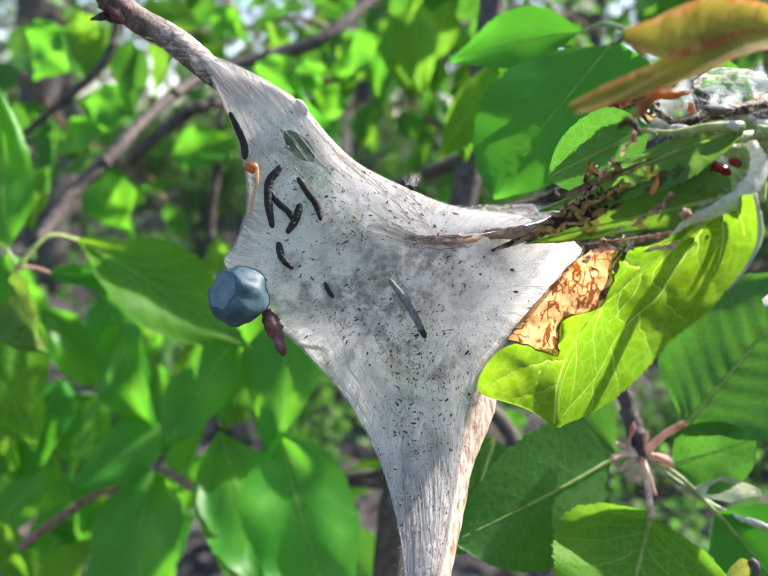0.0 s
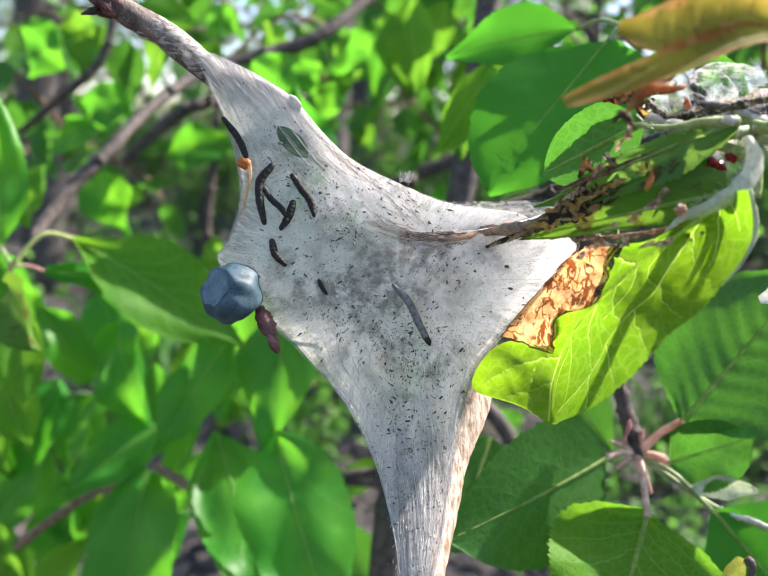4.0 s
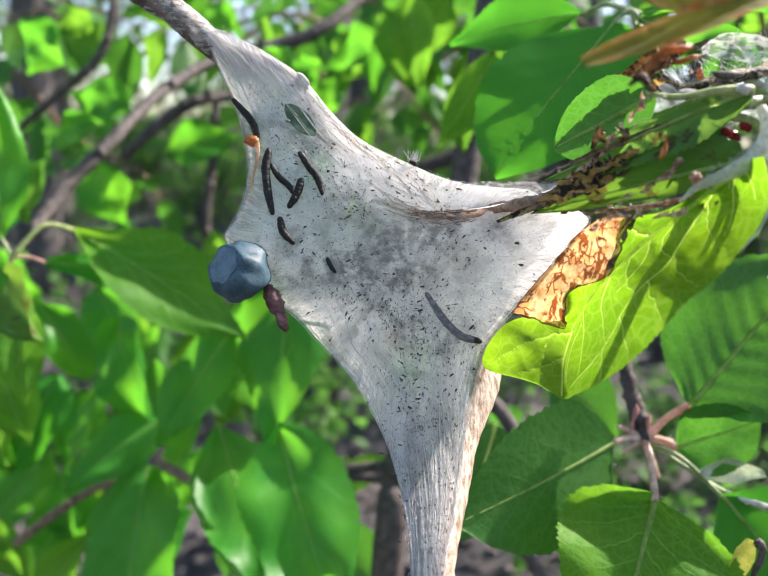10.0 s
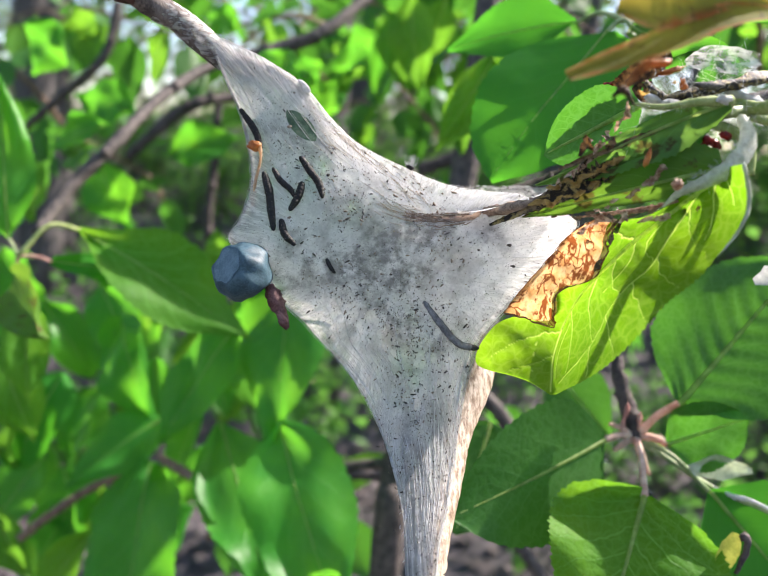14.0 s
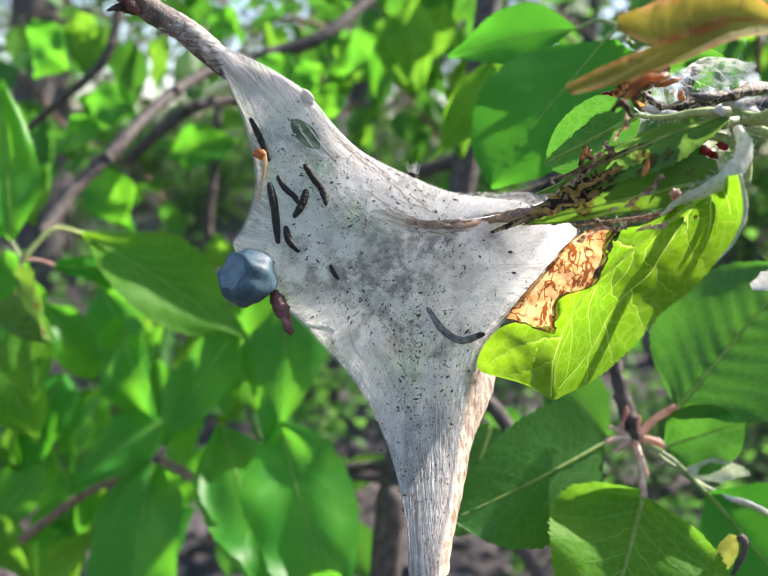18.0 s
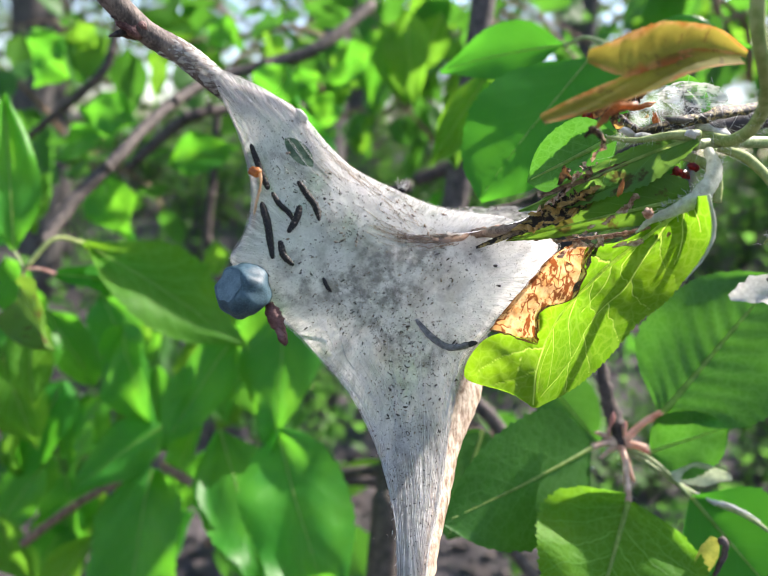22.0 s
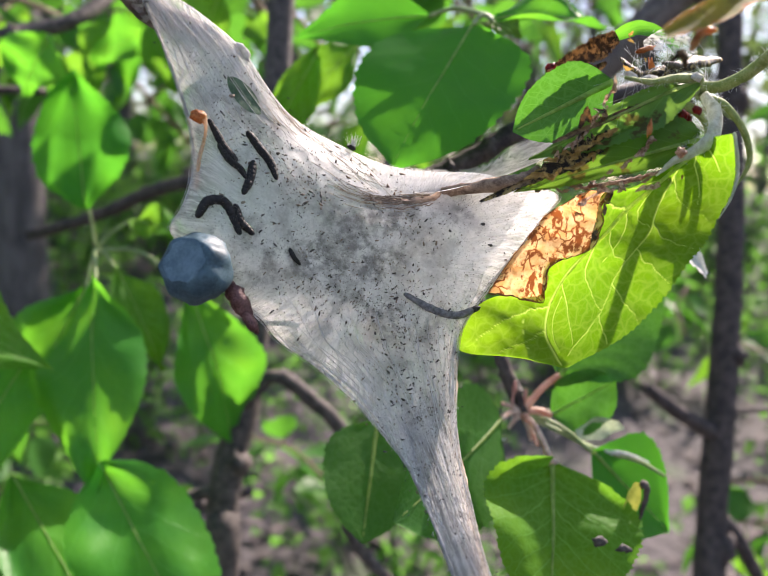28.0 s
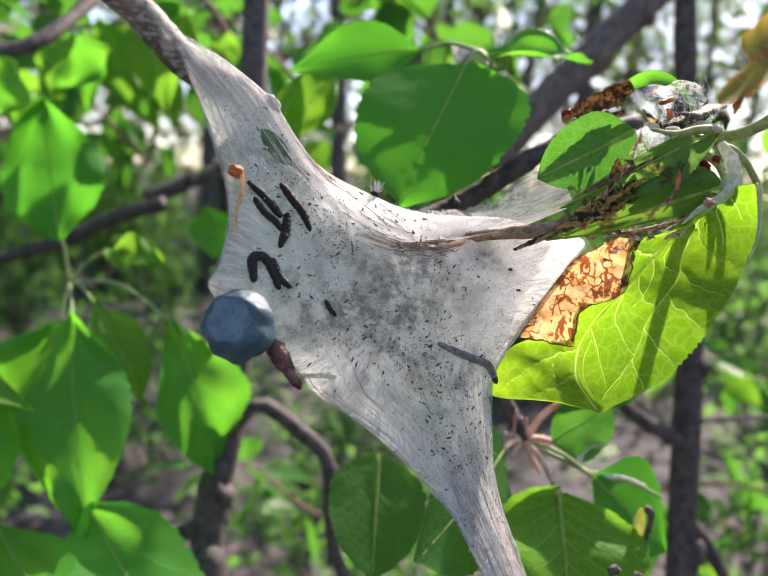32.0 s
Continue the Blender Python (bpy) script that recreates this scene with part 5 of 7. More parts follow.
    for a, b in zip(rows, rows[1:]):
        for j in range(20):
            bm.faces.new((a[j], a[j + 1], b[j + 1], b[j]))
    skin = part("dried_skin", bm, BURNT, ob, "orange-brown dried skin with dark cracked veins")
    for k, (edge, width) in enumerate(((left, 0.00007), (right, 0.00012), (fray([left[-1].lerp(right[-1], f / 19) for f in range(20)], 9.0), 0.00016))):
        bm = bmesh.new()
        tube(bm, [q + Vector((0, -0.0005, 0)) for q in edge], (width * 0.5, width * 1.3, width * 0.7, width * 1.5, width * 0.6), 6, 90, 0.95, seed=15 + k)
        part("edge", bm, SCORCHED, skin, "ragged brown edge")
    bm = bmesh.new()
    tube(bm, ((0.0628, 0.1205, 1.3040), (0.0634, 0.1180, 1.3005), (0.0605, 0.1150, 1.2962), (0.0562, 0.1140, 1.2932), (0.0520, 0.1155, 1.2905), (0.0500, 0.1175, 1.2876)), (0.0014, 0.0024, 0.0021, 0.0014, 0.0008, 0.0002), 12, 50, 0.25, 0.55)
    part("stalk", bm, DOWNY, ob, "downy silvery curled stalk")


# ---- the chewed, webbed shoot ----
def strip(bm, pts, widths, faces, roll=0.5, rough=0.0, n=26, m=6, seed=0):
    """A curled strip of leaf along pts; faces: the way it faces at its ends."""
    path = glide(pts, n)
    uv = bm.loops.layers.uv.verify()
    rows, where = [], {}
    for i, q in enumerate(path):
        s = i / (n - 1)
        way = (path[min(i + 1, n - 1)] - path[max(i - 1, 0)]).normalized()
        f = Vector(faces[0]).lerp(Vector(faces[1]), s)
        up = (f - way * f.dot(way)).normalized()
        side = up.cross(way)
        w = ramp(widths, s)
        row = []
        for j in range(m + 1):
            v = 2 * j / m - 1
            edge = 1 + rough * (noise.noise(Vector((i * 0.9, v * 2, seed))) if abs(v) > 0.9 else 0)
            a = v * roll
            p = q + side * w * edge * math.sin(a) / max(roll, 0.01) + up * w * (1 - math.cos(a)) / max(roll, 0.01)
            p += up * rough * w * 0.5 * noise.noise(Vector((i * 0.5, v * 1.5, seed + 9)))
            vert = bm.verts.new(p)
            where[vert] = (s, j / m)
            row.append(vert)
        rows.append(row)
    for a, b in zip(rows, rows[1:]):
        for j in range(m):
            f = bm.faces.new((a[j], a[j + 1], b[j + 1], b[j]))
            for loop in f.loops:
                loop[uv].uv = where[loop.vert]
    return bm


def scraps(rng, centre, spread, count, size, material, name, ob, label=""):
    """Crumpled scraps caught round a place, each a mesh of its own."""
    for k in range(count):
        q = Vector(centre) + Vector([rng.gauss(0, s) for s in spread])
        d = Vector((rng.uniform(-1, 1), rng.uniform(-1, 1), rng.uniform(-0.6, 0.6))).normalized()
        s = size * rng.uniform(0.5, 1.4)
        bm = bmesh.new()
        strip(bm, (q - d * s, q + Vector([rng.gauss(0, 0.3 * s) for _ in range(3)]), q + d * s), (0.2 * s, 0.5 * s, 0.45 * s, 0.1 * s), ((rng.uniform(-1, 1), -1, rng.uniform(-1, 1)), (rng.uniform(-1, 1), -1, rng.uniform(-1, 1))), rng.uniform(0.5, 1.3), 0.6, 9, 4, k)
        part(name, bm, material, ob, label)


def crumbs(rng, pts, count, size, material, name, ob, label=""):
    """Small crumpled pieces along an edge, each a mesh of its own."""
    path = glide(pts, count + 1)
    for k in range(count):
        q = path[k].lerp(path[k + 1], rng.random()) + Vector([rng.gauss(0, 0.3 * size) for _ in range(3)])
        way = (path[k + 1] - path[k]).normalized() + Vector([rng.gauss(0, 0.35) for _ in range(3)])
        s = size * rng.uniform(0.6, 1.6)
        bm = bmesh.new()
        strip(bm, (q - way * s, q + Vector([rng.gauss(0, 0.35 * s) for _ in range(3)]), q + way * s), (0.15 * s, 0.55 * s, 0.5 * s, 0.1 * s), ((rng.uniform(-0.6, 0.6), -1, rng.uniform(-0.3, 0.9)), (rng.uniform(-0.6, 0.6), -1, rng.uniform(-0.3, 0.9))), rng.uniform(0.6, 1.5), 0.8, 10, 5, k + 3)
        part(name, bm, material, ob, label)


def down(rng, pts, radius, count, length, ob):
    """White down that stands off a stalk."""
    path, bm = glide(pts, 40), bmesh.new()
    for _ in range(count):
        q = path[rng.randrange(40)]
        d = Vector([rng.gauss(0, 1) for _ in range(3)]).normalized()
        q = q + d * radius
        tube(bm, (q, q + (d + Vector([rng.gauss(0, 0.5) for _ in range(3)])) * length * rng.uniform(0.4, 1.2)), (0.00004, 0.000015), 3, 2)
    part("down", bm, THREAD, ob, "fine white down", False, "stuff")


def shoot():
    rng = random.Random(21)
    ob = thing("webbed_shoot", (0.0476, 0.1250, 1.2959), "chewed apple shoot of curled leaves bound with silk", "shoot")
    bm = bmesh.new()
    mid, up = blade(bm, (0.0595, 0.1172, 1.2951), (0.0287, 0.1322, 1.2826), (0.1, -0.95, 0.3), 0.0066, (0.3, 0.42, 0.50, 0.46, 0.40, 0.36, 0.34, 0.30, 0.22, 0.12, 0.02), (0.5, 0.85, 1.0, 0.95, 0.80, 0.70, 0.55, 0.42, 0.30, 0.18, 0.02), fold=0.12, sag=0.055, wave=0.22, teeth=0.06, nu=54, nv=7, seed=41)
    lower = part("curled_leaf", bm, LEAF_EATEN, ob, "yellow-green half-eaten leaf with a chewed brown edge")
    part("midrib", ribbon(bmesh.new(), mid, (0.0004, 0.0003, 0.0002, 0.0001), up, 30), RIB, lower, "pale thick midrib")
    bm = bmesh.new()
    mid, up = blade(bm, (0.0597, 0.1195, 1.3063), (0.0301, 0.1302, 1.2892), (-0.1, -0.9, 0.45), 0.0060, (0.2, 0.5, 0.75, 0.95, 1.0, 0.95, 0.85, 0.7, 0.5, 0.3, 0.02), (0.1, 0.25, 0.35, 0.4, 0.42, 0.36, 0.30, 0.25, 0.2, 0.1, 0.02), fold=0.25, sag=0.035, wave=0.22, teeth=0.06, nu=54, nv=7, seed=42)
    upper = part("curled_leaf", bm, LEAF_PALE, ob, "bluish green folded leaf with brown holes")
    part("midrib", ribbon(bmesh.new(), mid, (0.0004, 0.0003, 0.0002, 0.0001), up, 30), RIB, upper, "pale thick midrib")
    part("crust", strip(bmesh.new(), ((0.0302, 0.1295, 1.2854), (0.0339, 0.1268, 1.2880), (0.0380, 0.1250, 1.2909), (0.0418, 0.1238, 1.2933), (0.0460, 0.1230, 1.2958)), (0.0008, 0.0018, 0.0024, 0.0018, 0.0005), ((0, -1, 0.2), (0, -1, 0.2)), 0.5, 0.8, 40, 8, 3), CRUST, ob, "dark chewed crust with gold flecks")
    for k, (x, w) in enumerate((((0.0280, 0.1318, 1.2833), .0011), ((0.0328, 0.1290, 1.2862), .0016), ((0.0366, 0.1275, 1.2893), .0017), ((0.0409, 0.1262, 1.2923), .0014), ((0.0390, 0.1258, 1.2953), .0010), ((0.0457, 0.1235, 1.2990), .0009))):
        q, d = Vector(x), Vector((0.0055, -0.0022, 0.0028))
        part("shred", strip(bmesh.new(), (q - d, q + Vector((0, -0.0006, 0.0003)), q + d), (0.0003, w * 0.65, w * 0.55, 0.0002), ((0, -1, 0.3), (0.2, -1, 0.3)), 0.9, 0.7, 26, 6, 30 + k), SHRED if k % 3 else CRUST, ob, "torn brown shred")
    part("edge", tube(bmesh.new(), ((0.0388, 0.1265, 1.2841), (0.0441, 0.1235, 1.2856), (0.0485, 0.1215, 1.2867), (0.0533, 0.1190, 1.2888)), (0.0002, 0.0004, 0.0006, 0.0002), 6, 40, 0.9, seed=3), CRUMB, lower, "crumpled pale edge")
    part("curled_leaf", strip(bmesh.new(), ((0.0455, 0.1255, 1.2931), (0.0508, 0.1220, 1.2961), (0.0544, 0.1210, 1.2985), (0.0576, 0.1210, 1.2998)), (0.001, 0.0035, 0.0032, 0.001), ((0.2, -0.9, 0.2), (0.2, -0.8, 0.4)), 0.5, 0.2, 18, 6, 4), LEAF, ob, "small green inner leaf")
    part("downy_edge", tube(bmesh.new(), ((0.0433, 0.1215, 1.3051), (0.0489, 0.1205, 1.3048), (0.0544, 0.1200, 1.3061), (0.0603, 0.1200, 1.3065)), (0.0003, 0.0006, 0.0008, 0.0012), 7, 20, 0.3), STALK_PALE, ob, "silvery downy edge")
    bm = bmesh.new()
    blob(bm, (0.0586, 0.1190, 1.3066), (0.0014, 0.0008, 0.0007), None, 12, 8, 0.9, 2)
    part("fluff", bm, FLUFF, ob, "tuft of white silk")
    bm = bmesh.new()
    tube(bm, ((0.0646, 0.1287, 1.3075), (0.0667, 0.1222, 1.3060), (0.0674, 0.1164, 1.3075), (0.0660, 0.1099, 1.3105), (0.0616, 0.1015, 1.3139), (0.0565, 0.0940, 1.3163), (0.0524, 0.0899, 1.3208), (0.0501, 0.0878, 1.3305)), (0.0010, 0.0012, 0.0012, 0.0011, 0.0011, 0.0011, 0.0010), 10, 36, 0.1)
    part("stem", bm, STALK_PALE, ob, "thick pale green stem")
    bm = bmesh.new()
    tube(bm, ((0.0607, 0.1220, 1.3048), (0.0689, 0.1280, 1.3061), (0.0783, 0.1350, 1.3068), (0.0948, 0.1460, 1.3076), (0.1189, 0.1600, 1.3073)), (0.0010, 0.0013, 0.0013, 0.0012, 0.0011), 9, 24, 0.1)
    part("stem", bm, STALK, ob, "green side stem")
    bm = bmesh.new()
    tube(bm, ((0.0667, 0.1250, 1.3047), (0.0717, 0.1230, 1.3031), (0.0772, 0.1220, 1.2982), (0.0800, 0.1220, 1.2924), (0.0780, 0.1230, 1.2866)), (0.0009, 0.0013, 0.0012, 0.0009, 0.0003), 8, 24, 0.1, 0.6)
    part("stem", bm, STALK_PALE, ob, "curled downy leaf stalk")
    bm = bmesh.new()
    tube(bm, ((0.0558, 0.1270, 1.3027), (0.0620, 0.1240, 1.3022), (0.0658, 0.1220, 1.2991), (0.0661, 0.1205, 1.2943)), (0.0008, 0.0012, 0.0012, 0.0010), 8, 18, 0.1, 0.6)
    part("stem", bm, STALK_PALE, ob, "curled downy leaf stalk")
    # black withered leaves and silk above the stem
    bm = bmesh.new()
    tube(bm, ((0.0476, 0.1280, 1.3098), (0.0508, 0.1260, 1.3069), (0.0574, 0.1255, 1.3086), (0.0662, 0.1280, 1.3111), (0.0800, 0.1340, 1.3145)), (0.0004, 0.0013, 0.0016, 0.0018, 0.0012), 8, 26, 0.8, 0.6, 5)
    part("withered_leaf", bm, CRUST, ob, "black withered leaf")
    bm = bmesh.new()
    tube(bm, ((0.0550, 0.1245, 1.3095), (0.0579, 0.1240, 1.3093), (0.0607, 0.1245, 1.3097)), (0.0003, 0.0008, 0.0003), 7, 10, 0.5, seed=6)
    part("withered_leaf", bm, FRASS, ob, "black withered scrap")
    for q, s in (((0.0511, 0.1230, 1.3054), .0012), ((0.0583, 0.1255, 1.3082), .0013), ((0.0676, 0.1260, 1.3072), .0016), ((0.0491, 0.1260, 1.3065), .0010), ((0.0643, 0.1270, 1.3087), .0012)):
        bm = bmesh.new()
        blob(bm, q, (s * 1.8, s, s * 0.7), Euler((0, 0.3, 0)).to_matrix(), 9, 6, 0.8, q[0] * 900)
        part("fluff", bm, FLUFF, ob, "tuft of white silk")
    # bladder-like web between the stems
    part("web", strip(bmesh.new(), ((0.0559, 0.1310, 1.3137), (0.0593, 0.1300, 1.3147), (0.0648, 0.1300, 1.3146), (0.0697, 0.1310, 1.3155)), (0.0010, 0.0026, 0.0028, 0.0012), ((0, -1, 0.2), (0, -1, 0.2)), 0.7, 0.1, 20, 8, 6), WEB, ob, "thin grey web")
    part("curled_leaf", strip(bmesh.new(), ((0.0560, 0.1400, 1.3168), (0.0591, 0.1370, 1.3183), (0.0632, 0.1340, 1.3169), (0.0657, 0.1310, 1.3124), (0.0645, 0.1300, 1.3092)), (0.0012, 0.0020, 0.0020, 0.0014, 0.0008), ((0, -1, 0.4), (0.3, -1, 0.2)), 0.6, 0.1, 22, 6, 7), LEAF_BACK, ob, "curled green young leaf")
    part("dry_leaf", strip(bmesh.new(), ((0.0485, 0.1500, 1.3104), (0.0517, 0.1460, 1.3130), (0.0540, 0.1420, 1.3153), (0.0557, 0.1390, 1.3171)), (0.0010, 0.0026, 0.0034, 0.0018), ((0.2, -1, 0.3), (0, -1, 0)), 1.2, 0.45, 44, 9, 8), DRY, ob, "crumpled brown dead leaf")
    scraps(rng, (0.0521, 0.1420, 1.3100), (0.0016, 0.002, 0.0016), 6, 0.0016, DRY, "scrap", ob, "rusty scrap")
    scraps(rng, (0.0446, 0.1240, 1.2957), (0.0060, 0.0012, 0.0028), 12, 0.0014, DRY, "scrap", ob, "brown scrap")
    scraps(rng, (0.0387, 0.1285, 1.2899), (0.0045, 0.0012, 0.0020), 10, 0.0012, CRUST, "scrap", ob, "dark scrap")
    scraps(rng, (0.0486, 0.1240, 1.3103), (0.0030, 0.0015, 0.0024), 4, 0.0008, GOLD, "scrap", ob, "golden scrap")
    for q in ((0.0542, 0.1205, 1.2981), (0.0570, 0.1195, 1.2996), (0.0585, 0.1200, 1.2992), (0.0598, 0.1190, 1.3006), (0.0538, 0.1215, 1.2970)):
        bm = bmesh.new()
        blob(bm, q, (0.0011, 0.0007, 0.0007), Euler((0, 0.5, 0)).to_matrix(), 10, 8, 0.8, q[0] * 900)
        part("red_scale", bm, RED, ob, "glossy dark red bud scale")
    # amber and red scales, pale blobs of chewed leaf
    for q, size, turn, material, words in (
            ((0.0455, 0.1160, 1.2958), (0.0005, 0.0005, 0.0016), 0.15, AMBER, "burnt orange bud scale"), ((0.0560, 0.1200, 1.2975), (0.0010, 0.0008, 0.0014), 0.4, RED, "dark red bud scale"),
            ((0.0496, 0.1120, 1.2920), (0.0010, 0.0007, 0.0008), 0.2, CRUMB, "pale chewed blob"), ((0.0478, 0.1500, 1.3102), (0.0013, 0.0010, 0.0013), 0.3, RED, "dark red bud scale"),
            ((0.0472, 0.1490, 1.3092), (0.0008, 0.0008, 0.0012), 0.8, AMBER, "burnt orange bud scale"), ((0.0545, 0.1268, 1.3090), (0.0006, 0.0006, 0.0018), -0.4, AMBER, "burnt orange bud scale"), ((0.0508, 0.1250, 1.3115), (0.0022, 0.0006, 0.0006), -0.35, AMBER, "burnt orange bud scale")):
        bm = bmesh.new()
        blob(bm, q, size, Euler((0, turn, 0)).to_matrix(), 12, 9, 0.7, q[0] * 700)
        part("bud_scale", bm, material, ob, words)
    # crumpled edges
    crumbs(rng, ((0.0396, 0.1234, 1.2859), (0.0440, 0.1217, 1.2887), (0.0487, 0.1204, 1.2923), (0.0492, 0.1200, 1.2940)), 9, 0.0010, CRUMB, "crumb", ob, "pale pinkish dry crumb")
    crumbs(rng, ((0.0383, 0.1227, 1.2817), (0.0417, 0.1207, 1.2839), (0.0462, 0.1194, 1.2848), (0.0533, 0.1180, 1.2862), (0.0598, 0.1167, 1.2890)), 12, 0.0009, CRUMB, "crumb", ob, "pale pinkish dry crumb")
    crumbs(rng, ((0.0420, 0.1272, 1.2958), (0.0432, 0.1257, 1.2997), (0.0441, 0.1247, 1.3039)), 6, 0.0009, CRUMB, "crumb", ob, "pale pinkish dry crumb")
    crumbs(rng, ((0.0404, 0.1227, 1.3005), (0.0391, 0.1237, 1.2962), (0.0359, 0.1247, 1.2925), (0.0316, 0.1272, 1.2890)), 8, 0.0008, CRUMB, "crumb", ob, "pale brown dry crumb")
    crumbs(rng, ((0.0312, 0.1272, 1.2883), (0.0357, 0.1247, 1.2905), (0.0399, 0.1234, 1.2928), (0.0427, 0.1222, 1.2956)), 14, 0.0008, GOLD, "crumb", ob, "golden skin of an eaten leaf")
    crumbs(rng, ((0.0302, 0.1277, 1.2857), (0.0351, 0.1244, 1.2876), (0.0408, 0.1227, 1.2911)), 9, 0.0009, GOLD, "crumb", ob, "golden skin of an eaten leaf")
    crumbs(rng, ((0.0416, 0.1234, 1.2737), (0.0431, 0.1230, 1.2796), (0.0447, 0.1227, 1.2844), (0.0492, 0.1187, 1.2867)), 10, 0.0008, SHRED, "crumb", ob, "brown dry crumb")
    down(rng, ((0.0646, 0.1287, 1.3075), (0.0667, 0.1222, 1.3060), (0.0674, 0.1164, 1.3075), (0.0660, 0.1099, 1.3105), (0.0616, 0.1015, 1.3139)), 0.0015, 160, 0.0007, ob)
    down(rng, ((0.0638, 0.1200, 1.3033), (0.0625, 0.1170, 1.2994), (0.0579, 0.1145, 1.2947), (0.0529, 0.1150, 1.2915)), 0.0014, 260, 0.0008, ob)
    down(rng, ((0.0667, 0.1250, 1.3047), (0.0717, 0.1230, 1.3031), (0.0772, 0.1220, 1.2982), (0.0800, 0.1220, 1.2924), (0.0780, 0.1230, 1.2866)), 0.0009, 160, 0.0008, ob)
    down(rng, ((0.0433, 0.1215, 1.3051), (0.0489, 0.1205, 1.3048), (0.0544, 0.1200, 1.3061), (0.0603, 0.1200, 1.3065)), 0.0006, 140, 0.0007, ob)
    crumbs(rng, ((0.0296, 0.1360, 1.2846), (0.0340, 0.1345, 1.2845), (0.0385, 0.1308, 1.2838), (0.0440, 0.1222, 1.2846)), 16, 0.0009, TWIG_SILKED, "crumb", ob, "brown fibrous crumb")
    # threads between the stems
    bm = bmesh.new()
    for k in range(150):
        a = Vector((0.0592, 0.1260, 1.3076)) + Vector([rng.gauss(0, s) for s in (0.005, 0.002, 0.003)])
        b = a + Vector([rng.gauss(0, s) for s in (0.004, 0.002, 0.004)])
        tube(bm, (a, a.lerp(b, 0.5) - Vector((0, 0, 0.0004)), b), (0.00002, 0.00003, 0.00002), 3, 4)
    part("silk_threads", bm, THREAD, ob, kind="stuff")
    beetle = thing("beetle", (0.0351, 0.1275, 1.2879), "tiny bright blue beetle on the chewed leaf", "beetle")
    bm = bmesh.new()
    blob(bm, (0.0351, 0.1275, 1.2879), (0.0010, 0.0008, 0.0008), None, 10, 7, 0.1)
    part("shell", bm, BLUE, beetle)
    bm = bmesh.new()
    blob(bm, (0.0336, 0.1275, 1.2872), (0.0004, 0.0005, 0.0005), None, 8, 5)
    part("head", bm, BLACK, beetle)
    # the small leaf behind the shoot
    leaf((0.0482, 0.1300, 1.3056), (0.0335, 0.1415, 1.2950), 0.0074, (0.1, -0.9, 0.45), label="small green toothed leaf behind the chewed shoot", fold=0.2, profile=ROUND, teeth=0.025, seed=7)
    # the rusty leaf close to the camera
    rust = thing("rusty_leaf", (0.0484, 0.1000, 1.3158), "rusty olive curled leaf hanging from the pale stem", "leaf")
    part("fold", strip(bmesh.new(), ((0.0244, 0.0940, 1.3058), (0.0308, 0.0960, 1.3085), (0.0398, 0.0990, 1.3124), (0.0495, 0.1030, 1.3170), (0.0590, 0.1060, 1.3185)), (0.0009, 0.0018, 0.0023, 0.0024, 0.0012), ((0, -0.9, 0.5), (0, -0.8, 0.6)), 0.55, 0.07, 60, 8, 11), RUSTY, rust, "yellow-edged folded strip")
    part("blade", strip(bmesh.new(), ((0.0306, 0.0960, 1.3158), (0.0369, 0.0990, 1.3167), (0.0439, 0.1020, 1.3193), (0.0535, 0.1060, 1.3212), (0.0607, 0.1080, 1.3197)), (0.0010, 0.0034, 0.0036, 0.0020, 0.0006), ((0, -0.9, -0.2), (0, -0.9, 0)), 0.6, 0.10, 60, 8, 12), RUSTY, rust, "rusty brown blade")
    bm = bmesh.new()
    tube(bm, ((0.0341, 0.0980, 1.3056), (0.0364, 0.0990, 1.3084), (0.0406, 0.1000, 1.3096)), (0.0004, 0.0008, 0.0004), 6, 10, 0.8)
    part("scrap", bm, AMBER, rust, "orange withered scrap")
    bm = bmesh.new()
    tube(bm, ((0.0332, 0.1010, 1.3042), (0.0344, 0.1000, 1.3052), (0.0366, 0.1010, 1.3034)), (0.0003, 0.0007, 0.0002), 6, 16, 0.9, seed=3)
    part("scrap", bm, DRY, rust, "brown withered scrap")


